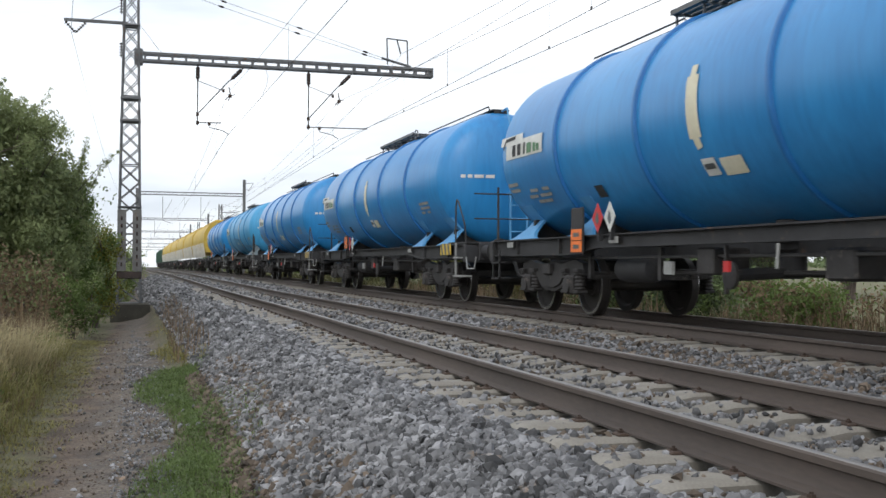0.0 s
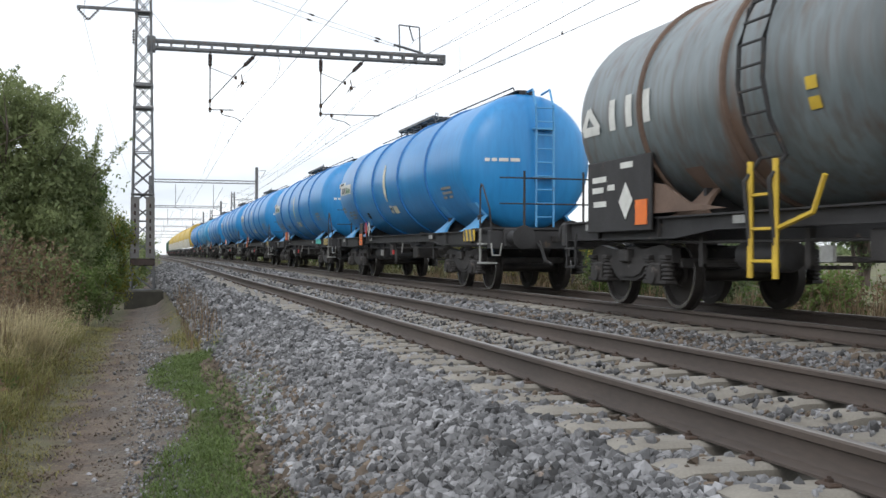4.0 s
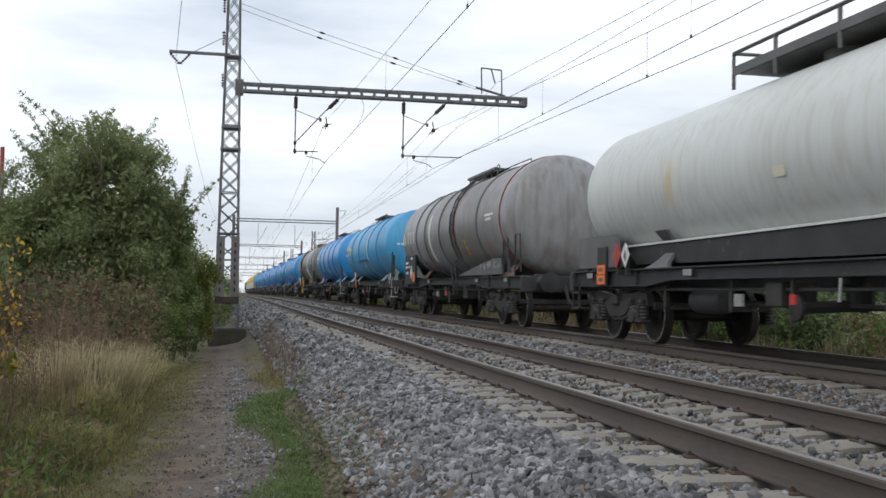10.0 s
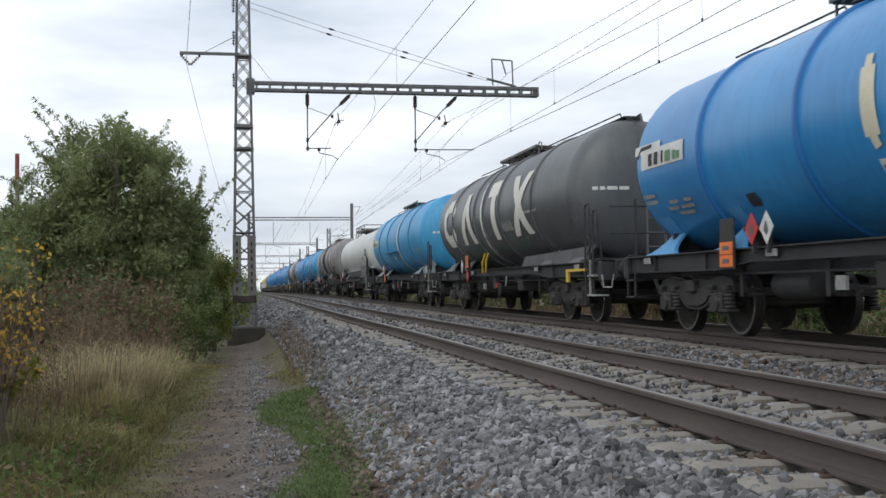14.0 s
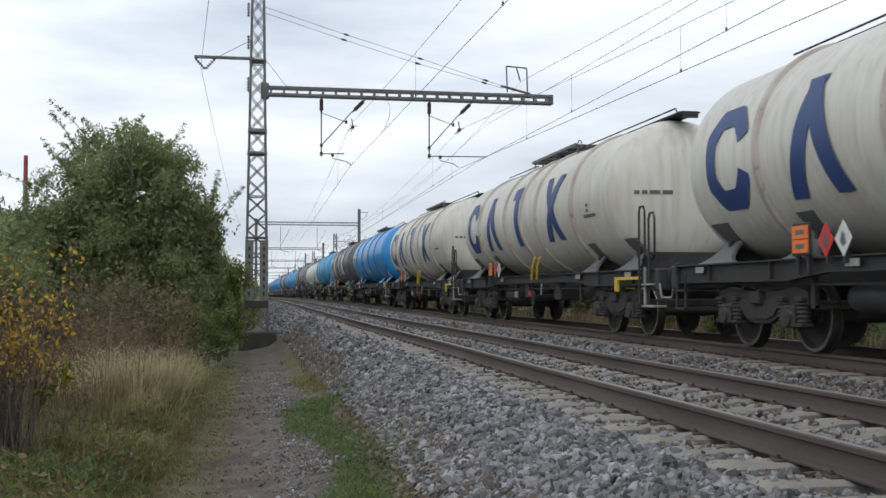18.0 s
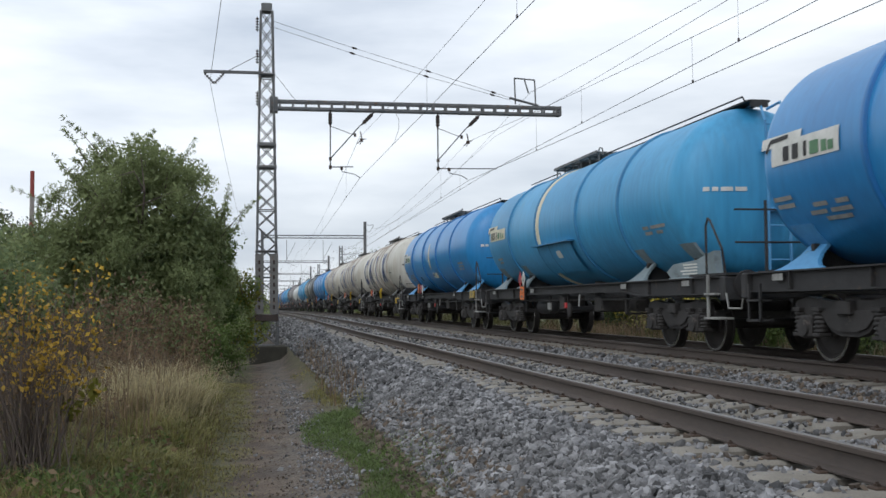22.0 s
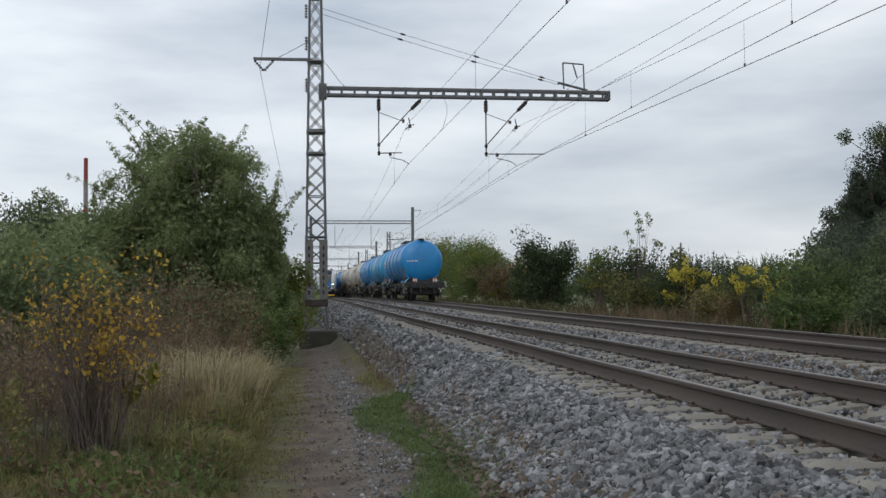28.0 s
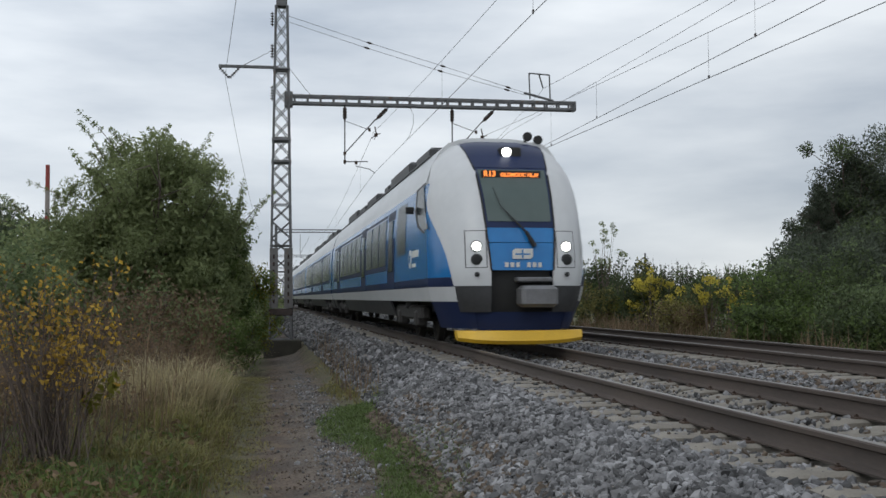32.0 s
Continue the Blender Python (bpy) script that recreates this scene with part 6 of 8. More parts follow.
def car_side(car, y0, y1, lead):
    bogies = (y0 + (3.9 if lead else 3.4), y1 - 3.6)
    for a, b in ((y0, bogies[0] - 2.2), (bogies[0] + 2.2, bogies[1] - 2.2), (bogies[1] + 2.2, y1)):
        if b - a > 0.15 and not (lead and a == y0):
            wall_strip("skirt", M_skirt, car, 0.45, 0.80, a, b, "dark grey skirt")
    wall_strip("waist_stripe", M_cab, car, 0.80, 1.05, y0, y1, "light grey stripe along the side", out=0.004)
    wall_strip("sill_band", M_cdark, car, 1.05, 1.21, y0, y1, "dark blue sill band")
    wall_strip("side_wall", M_cblue, car, 1.21, 2.92, y0, y1, "bright blue side wall", lean=0.21 if lead else 0)
    roof = Mesh()
    prof = [(lerp(z, WIDE), z) for z in (2.92, 3.1, 3.26, 3.48, 3.64, 3.72)] + [(0.80, 3.78), (0.62, 3.85), (0.35, 3.88)]
    ring = [(-x, z) for x, z in prof] + [(x, z) for x, z in reversed(prof)]
    part("roof", roof.prism(ring, y0 + (1.1 if lead else 0), y1), M_cab, car, "light grey roof")
    if lead:
        front = [(lerp(z, WIDE), z) for z in (2.92, 3.1, 3.26, 3.48, 3.64, 3.72, 3.76)]
        part("roof_front", Mesh().prism([(-x, z) for x, z in front] + [(x, z) for x, z in reversed(front)], y0 + 0.7, y0 + 1.1), M_cab, car, "light grey roof")
    part("floor_pan", Mesh().box(-1.2, 1.2, y0, y1, 0.85, 0.93), M_skirt, car)
    for s in (-1, 1):
        def slab(name, mat, parent, ya, yb, za, zb, off, label=""):
            return part(name, side_patch(s, [(ya, za), (yb, za), (yb, (za + zb) / 2), (yb, zb), (ya, zb), (ya, (za + zb) / 2)], off), mat, parent, label)
        ys = y0 + (6.2 if lead else 1.2)
        if lead:
            slab("window", M_glass, car, y0 + 2.9, y0 + 4.3, 1.75, 2.80, 0.008, "dark tinted side window")
            d = slab("door", M_cdark, car, y0 + 4.7, y0 + 6.0, 1.06, 2.80, 0.012, "dark blue plug door")
            slab("pane", M_glass, d, y0 + 5.0, y0 + 5.7, 1.45, 2.6, 0.02)
        y, k = ys, 0
        band = slab("window_band", M_cdark, car, ys, y1 - 1.2, 1.50, 2.80, 0.006, "dark blue band round the windows")
        while y < y1 - 2.8:
            if k in (3, 9):
                d = slab("door", M_cdark, car, y + 0.1, y + 1.4, 1.06, 2.82, 0.014, "dark blue plug door")
                slab("pane", M_glass, d, y + 0.4, y + 1.1, 1.45, 2.6, 0.024)
            else:
                slab("window", M_glass, car, y + 0.1, y + 1.5, 1.62, 2.70, 0.013, "dark tinted side window")
            y += 1.6
            k += 1
    for b in bogies:
        for d in (-1.25, 1.25):
            wheel = part("wheelset", ME_WHEELS, None, car)
            wheel.location = (0, b + d, 0)
        part("bogie_frame", Mesh().box(-1.22, -1.02, b - 1.9, b + 1.9, 0.42, 0.72, 0.05).box(1.02, 1.22, b - 1.9, b + 1.9, 0.42, 0.72, 0.05).box(-1.0, 1.0, b - 0.2, b + 0.2, 0.4, 0.7), M_bogie, car)
        for s in (-1, 1):
            part("axle_box", Mesh().box(s * 1.14 - 0.12, s * 1.14 + 0.12, b - 1.43, b - 1.07, 0.28, 0.62, 0.05), M_bogie, car)
            part("axle_box", Mesh().box(s * 1.14 - 0.12, s * 1.14 + 0.12, b + 1.07, b + 1.43, 0.28, 0.62, 0.05), M_bogie, car)
            part("air_spring", Mesh().lathe([(0.62, 0.22), (0.68, 0.27), (0.84, 0.27), (0.88, 0.22)], 14, "z", (s * 1.0, b, 0)), M_rubber, car)
    yy, k = y0 + 2.3, 0
    while yy < y1 - 3:
        l = (1.8, 3.4, 0.9, 2.6)[k % 4]
        part("roof_unit", Mesh().box(-1.0, 1.0, yy, yy + l, 3.50, 3.82 + (0.05, 0.13, 0.04, 0.09)[k % 4], 0.05), M_skirt, car, "dark roof equipment box")
        yy += l + (1.1, 0.5, 2.0, 0.8)[k % 4]
        k += 1
    part("handrail", Mesh().tube([(-1.02, y0 + 2.0, 3.66), (-1.02, y1 - 0.5, 3.66)], 0.025, 5), M_skirt, car)


def lead_cab(car):
    edge = lambda z: float(np.interp(z, [1.05, 1.6, 2.1, 2.45], [0.79, 0.86, 0.945, 1.0]))
    lamp = lambda z: 0.78
    one = lambda z: 1.0

    def both(name, mat, a, b, z0, z1, nu, nz, off=0.0, label=""):
        for s in (-1, 1):
            f = (lambda z: -b(z), lambda z: -a(z)) if s < 0 else (a, b)
            part(name, skin(f[0], f[1], z0, z1, nu, nz, off), mat, car, label)

    both("cab_cheek", M_cab, inner, edge, 1.06, 3.76, 14, 26, 0.0, "light grey moulded cab cheek")
    both("cab_corner", M_cblue, edge, one, 1.21, 2.45, 4, 12, 0.0, "bright blue cab corner")
    both("corner_sill", M_cdark, edge, one, 1.05, 1.21, 4, 2, 0.0)
    both("bumper_cheek", M_skirt, inner, lamp, 0.62, 1.06, 6, 4, 0.02, "dark grey bumper beside the coupler")
    both("front_stripe", M_cab, lamp, one, 0.80, 1.05, 8, 3, 0.006, "light grey stripe round the corner")
    both("lower_cheek", M_cdark, lambda z: 0.62, one, 0.34, 0.80, 8, 3, 0.0, "dark blue lower fairing")
    for s in (-1, 1):
        out = [(1.20, 2.05), (1.55, 2.5), (1.95, 2.98), (2.95, 2.94), (2.85, 2.5), (2.5, 2.2), (1.75, 2.03)]
        win = [(1.28, 2.09), (1.62, 2.52), (2.0, 2.92), (2.65, 2.89), (2.55, 2.52), (2.25, 2.26), (1.7, 2.08)]
        fr = part("cab_window_frame", side_patch(s, out, 0.010), M_skirt, car, "dark surround of the cab window")
        part("cab_window", side_patch(s, win, 0.022), M_glass, fr, "dark cab side window")
        part("mirror", Mesh().box(min(s * 1.40, s * 1.56), max(s * 1.40, s * 1.56), 2.92, 3.02, 2.48, 2.62, 0.02), M_rubber, car, "black cab mirror")
    minner = lambda z: -inner(z)
    part("blue_panel", skin(minner, inner, 1.32, 1.78, 8, 5, -0.012), M_cblue, car, "bright blue front panel")
    part("wiper_panel", skin(minner, inner, 1.79, 2.04, 8, 3, -0.012), M_cblue, car, "bright blue panel below the windscreen")
    part("screen_mask", skin(minner, inner, 2.04, 3.16, 10, 10, -0.01), M_cdark, car, "dark blue windscreen mask")
    part("windscreen", skin(lambda z: -inner(z) + 0.035, lambda z: inner(z) - 0.035, 2.15, 3.10, 10, 10, 0.004), M_screen, car, "large tinted windscreen")
    part("top_panel", skin(minner, inner, 3.14, 3.76, 8, 8, 0.0), M_cdark, car, "dark blue panel above the windscreen")
    for s in (-1, 1):
        part("screen_edge", skin(lambda z: s * inner(z) - 0.012, lambda z: s * inner(z) + 0.012, 1.32, 3.76, 1, 16, 0.006), M_rubber, car, "black sealing strip")
    part("lower_recess", skin(minner, inner, 0.55, 1.32, 6, 4, -0.12), M_rubber, car, "dark recess round the coupler")
    cp = part("coupler", Mesh().box(-0.10, 0.52, -0.36, 0.12, 0.70, 1.06, 0.06), M_steel, car, "grey automatic coupler block")
    part("coupler_shelf", Mesh().box(-0.12, 0.48, -0.14, 0.2, 1.12, 1.20, 0.02), M_steel, cp)
    part("apron", skin(lambda z: -0.63, lambda z: 0.63, 0.30, 0.62, 6, 2, -0.02), M_cdark, car, "dark blue apron")
    pl = Mesh()
    rings = []
    for i in range(17):
        u = -1 + i / 8
        x, y = u * 1.09, 0.0 + 0.34 * abs(u) ** 2.6
        k = 0.05 * abs(u) ** 3
        rings.append([(x, y - 0.10, 0.315), (x * 0.985, y - 0.17, 0.15 + k), (x * 0.98, y - 0.12, 0.09 + k), (x * 0.98, y + 0.08, 0.12 + k), (x, y + 0.10, 0.315)])
    part("snowplough", pl.ring(rings), M_yel, car, "yellow curved snowplough blade")
    # lamps
    for s in (-1, 1):
        for name, mat, g, off in (("lamp_seam", M_skirt, 0.012, 0.003), ("lamp_panel", M_cab, 0.0, 0.007)):
            ua, ub = 0.435 - g, 0.665 + g
            f = (lambda z: -ub, lambda z: -ua) if s < 0 else (lambda z: ua, lambda z: ub)
            part(name, skin(f[0], f[1], 1.37 - g, 1.98 + g, 4, 5, off), mat, car, "square light grey lamp panel" if g == 0 else "")
        for z, r, mat, lab in ((1.72, 0.082, M_lamp, "lit round headlamp"), (1.50, 0.082, M_rubber, "dark round lamp"), (1.25, 0.035, M_rubber, "small dark lamp")):
            p = nose(s * 0.55, z)
            n = part("lamp_housing" if mat is M_lamp else "marker_lamp", Mesh().lathe([(p[1] + 0.01, r * 1.18), (p[1] - 0.03, r * 1.18), (p[1] - 0.032, r)], 20, "y", (p[0], 0, z)), M_skirt, car)
            part("lens", Mesh().lathe([(p[1] - 0.02, r), (p[1] - 0.042, r * 0.9), (p[1] - 0.05, r * 0.4)], 20, "y", (p[0], 0, z)), mat, n, lab)
    p = nose(0, 3.45)
    n = part("top_lamp_housing", Mesh().box(-0.12, 0.27, p[1] - 0.08, p[1] + 0.12, 3.36, 3.55, 0.02), M_rubber, car)
    part("lens", Mesh().lathe([(p[1] - 0.08, 0.085), (p[1] - 0.10, 0.08), (p[1] - 0.11, 0.03)], 20, "y", (0, 0, 3.455)), M_lamp, n, "lit round top lamp")
    # destination display behind the glass's top edge
    q = nose(0, 2.98)
    d = part("display", Mesh().box(-0.56, 0.50, q[1] - 0.03, q[1] + 0.02, 2.93, 3.07, 0.005), M_rubber, car, "dark destination display")
    for name, words, x, size in (("route_number", "R13", -0.52, 0.135), ("destination", "OLOMOUC HL.N", -0.22, 0.088)):
        cu = bpy.data.curves.new(name, "FONT")
        cu.body, cu.size, cu.extrude, cu.offset = words, size, 0.004, 0.003
        tmp = bpy.data.objects.new(name, cu)
        me = bpy.data.meshes.new_from_object(tmp)
        bpy.data.objects.remove(tmp)
        me.materials.clear()
        me.materials.append(M_amber)
        r = part(name, me, None, d, "amber lit " + name.replace("_", " "))
        r.matrix_basis = pose(x, q[1] - 0.036, 2.965, 90, 0, 0)
    part("wiper", Mesh().tube([(0.20, nose(0, 1.8)[1] - 0.05, 1.76), (0.10, nose(0, 1.95)[1] - 0.05, 1.95), (-0.30, nose(0, 2.35)[1] - 0.03, 2.40), (-0.40, nose(0, 2.7)[1] - 0.025, 2.75)], [0.03, 0.022, 0.007, 0.006], 6), M_rubber, car, "black windscreen wiper")
    part("wiper_arm", Mesh().tube([(0.22, nose(0, 1.75)[1] - 0.03, 1.72), (0.08, nose(0, 1.95)[1] - 0.06, 1.97)], [0.05, 0.03], 6), M_rubber, car, "black wiper arm")
    f = nose(0, 1.60)[1] - 0.02
    part("emblem", Mesh().prism([(-0.17, 1.51), (0.14, 1.51), (0.18, 1.55), (0.18, 1.68), (-0.13, 1.68), (-0.17, 1.64)], f - 0.012, f), M_mark, car, "plain white emblem")
    part("emblem_bar", Mesh().box(-0.12, 0.13, f - 0.016, f - 0.012, 1.575, 1.60), M_cblue, car)
    part("emblem_bar", Mesh().box(-0.01, 0.015, f - 0.017, f - 0.012, 1.52, 1.67), M_cblue, car)
    for k in range(7):
        if k != 3:
            part("number_bar", Mesh().box(-0.30 + k * 0.095, -0.24 + k * 0.095, nose(0, 1.40)[1] - 0.005, nose(0, 1.40)[1] + 0.008, 1.37, 1.45), M_mark, car)
    for x, z in ((0.60, 3.87), (0.80, 3.81)):
        part("horn", Mesh().lathe([(2.15, 0.03), (2.05, 0.06), (1.95, 0.09), (1.90, 0.085)], 12, "y", (x, 0, z)).tube([(x, 2.1, 3.60), (x, 2.1, z)], 0.03, 5), M_rubber, car, "black air horn")
    part("side_emblem", side_patch(-1, [(3.45 + 0.17 * math.cos(a * math.tau / 12), 1.62 + 0.19 * math.sin(a * math.tau / 12)) for a in range(12)], 0.008), M_mark, car, "small plain white emblem")
    part("emblem_core", side_patch(-1, [(3.45 + 0.07 * math.cos(a * math.tau / 10), 1.62 + 0.09 * math.sin(a * math.tau / 10)) for a in range(10)], 0.016), M_cblue, car)
    for a, b, z, h in ((2.35, 3.2, 1.64, 0.13), (2.7, 3.2, 1.45, 0.07)):
        part("side_emblem", side_patch(-1, [(a, z), (b, z), (b, z + h), (a, z + h)], 0.008), M_mark, car, "small plain white emblem")


def railcar():
    w = thing("passenger_train", "blue and light grey electric passenger train with lit headlamps", "train")
    y = 0.0
    for k in range(5):
        length = 26.5 if k in (0, 4) else 25.4
        car = part("carriage", Mesh().box(-1.0, 1.0, y + (1.6 if k == 0 else 0.3), y + length - 0.3, 0.6, 0.85), M_rubber, w, "blue and light grey passenger carriage")
        car_side(car, y + (1.22 if k == 0 else 0.25), y + length - 0.25, k == 0)
        part("end_wall", Mesh().prism([(-x, z) for x, z in cross(0.5, 3.74)] + [(x, z) for x, z in reversed(cross(0.5, 3.74))], y + length - 0.3, y + length - 0.25), M_skirt, car)
        if k:
            part("front_wall", Mesh().prism([(-x, z) for x, z in cross(0.5, 3.74)] + [(x, z) for x, z in reversed(cross(0.5, 3.74))], y + 0.25, y + 0.3), M_skirt, car)
        else:
            lead_cab(car)
        if k < 4:
            part("gangway", Mesh().box(-0.9, 0.9, y + length - 0.26, y + length + 0.26, 0.7, 3.3, 0.05), M_rubber, car, "black corrugated gangway")
        y += length
    return w


passenger_train = railcar()

# ---- plants ----
def leaf_mat(name, color, dark, hue=0.35):
    m = paint(name, color, dark, 0.6, scale=0.8, fine=5, random_hue=hue, spec=0.25)
    b = m.node_tree.nodes["Principled BSDF"]
    n, l = m.node_tree.nodes, m.node_tree.links
    tr, mx = n.new("ShaderNodeBsdfTranslucent"), n.new("ShaderNodeMixShader")
    mx.inputs[0].default_value = 0.42
    l.new(b.inputs["Base Color"].links[0].from_socket, tr.inputs["Color"])
    l.new(b.outputs[0], mx.inputs[1])
    l.new(tr.outputs[0], mx.inputs[2])
    l.new(mx.outputs[0], n["Material Output"].inputs["Surface"])
    return m


M_leaf = leaf_mat("grey_green_leaves", (0.255, 0.295, 0.135), (0.17, 0.205, 0.09), 0.2)
M_leaf2 = leaf_mat("fresh_green_leaves", (0.15, 0.205, 0.06), (0.085, 0.125, 0.04), 0.22)
M_dleaf = leaf_mat("dark_green_leaves", (0.165, 0.21, 0.095), (0.10, 0.135, 0.062), 0.25)
M_yleaf = leaf_mat("yellow_autumn_leaves", (0.52, 0.35, 0.055), (0.28, 0.17, 0.035), 0.5)
M_oleaf = leaf_mat("yellow_green_leaves", (0.24, 0.22, 0.035), (0.10, 0.11, 0.025), 0.4)
M_bleaf = leaf_mat("brown_withered_leaves", (0.235, 0.165, 0.10), (0.12, 0.085, 0.055), 0.4)
M_bark = paint("grey_brown_bark", (0.155, 0.12, 0.10), (0.075, 0.058, 0.05), 0.9, scale=6, fine=40, bump=0.01, stretch=(1, 1, 0.2))
M_straw = leaf_mat("dry_straw_grass", (0.52, 0.45, 0.27), (0.30, 0.25, 0.14), 0.4)
M_olive = leaf_mat("olive_grass", (0.26, 0.24, 0.085), (0.145, 0.135, 0.05), 0.4)
M_lawn = leaf_mat("short_green_grass", (0.15, 0.205, 0.065), (0.09, 0.13, 0.042), 0.35)
M_bank = leaf_mat("dull_bank_grass", (0.135, 0.13, 0.055), (0.07, 0.068, 0.032), 0.35)
RNG = np.random.default_rng(11)


def leaves(name, centres, radii, count, size, mat, parent=None, droop=0.3, narrow=0.45, seed=0):
    """Many small pointed leaves scattered in clumps."""
    rng = np.random.default_rng(seed)
    c, r = np.asarray(centres, float), np.asarray(radii, float)
    wt = (r.mean(1) if r.ndim == 2 else r) ** 2
    k = rng.choice(len(c), count, p=wt / wt.sum())
    d = rng.normal(size=(count, 3))
    d /= np.linalg.norm(d, axis=1)[:, None]
    p = c[k] + d * (rng.random(count) ** 0.45)[:, None] * (r[k] if r.ndim == 2 else r[k, None])
    a = rng.normal(size=(count, 3))
    a[:, 2] -= droop
    a /= np.linalg.norm(a, axis=1)[:, None]
    b = np.cross(a, rng.normal(size=(count, 3)))
    b /= np.linalg.norm(b, axis=1)[:, None]
    s = size * rng.uniform(0.6, 1.4, count)[:, None]
    n = np.cross(a, b) * s * 0.12
    v = np.stack([p - a * s, p - b * s * narrow + n, p + a * s, p + b * s * narrow + n], 1)
    return soup(name, v.reshape(-1, 3), 4, mat, parent)


def limbs(base, height, spread, n, rng, r0=0.05, bend_=0.25):
    """Forking limbs: a list of paths, with the tips."""
    paths, tips = [], []
    for i in range(n):
        a = rng.uniform(0, math.tau)
        d = Vector((math.cos(a) * spread, math.sin(a) * spread, height)) * rng.uniform(0.6, 1.0)
        p = [Vector(base) + Vector((math.cos(a), math.sin(a), 0)) * rng.uniform(0, 0.12)]
        for k in range(1, 6):
            q = Vector(base) + d * (k / 5) + Vector(rng.normal(size=3)) * bend_ * height * 0.06 * k
            p.append(q)
        paths.append((p, r0 * rng.uniform(0.6, 1.2)))
        tips.append(p[-1])
        for j in (2, 3, 4):
            for _ in range(2):
                e = p[j] + Vector((rng.normal() * spread * 0.4, rng.normal() * spread * 0.4, abs(rng.normal()) * height * 0.16))
                m_ = p[j].lerp(e, 0.5) + Vector(rng.normal(size=3)) * 0.05 * height
                paths.append(([p[j], m_, e], r0 * 0.4))
                tips.append(e)
    return paths, tips


def wood(name, paths, mat, parent):
    m = Mesh()
    for p, r in paths:
        m.tube(p, [r * (1 - 0.85 * i / (len(p) - 1)) for i in range(len(p))], 5)
    return part(name, m, mat, parent)


def bush(label, x, y, height, width, count, size, mat, seed, mat2=None, share=0.25, n=7, twigs=0.0, category="bush", group="bushes beside the line", clump=0.28, low=0.12, lone=False):
    """A shrub: forking stems and a crown of leaf clumps with gaps."""
    rng = np.random.default_rng(seed)
    z = (ground_z(x) + uneven(x, y))
    t = thing("bush" if not lone else "tree", label, category, group, (0, 0, 0))
    paths, tips = limbs((x, y, z - 0.1), height * 0.92, width * 0.42, n, rng, 0.012 * height + 0.01)
    wood("stem" if not lone else "trunk", paths, M_bark, t)
    cs, rs = [], []
    for q in tips:
        cs.append(tuple(q))
        rs.append(width * clump * rng.uniform(0.5, 1.0))
    for _ in range(int(n * 2.5)):
        a, h = rng.uniform(0, math.tau), rng.uniform(low, 0.85)
        w = width * 0.5 * math.sqrt(max(0.05, 1 - (2 * h - 0.75) ** 2 * 0.8)) * rng.uniform(0.3, 0.95)
        cs.append((x + math.cos(a) * w, y + math.sin(a) * w, z + h * height))
        rs.append(width * clump * rng.uniform(0.55, 1.0))
    k2 = int(count * share) if mat2 else 0
    leaves("leaves", cs, rs, count - k2, size, mat, t, seed=seed)
    if mat2:
        pick = rng.permutation(len(cs))[:max(3, len(cs) // 3)]
        leaves("bright_leaves", [cs[i] for i in pick], [rs[i] * 0.8 for i in pick], k2, size, mat2, t, seed=seed + 1)
    return t


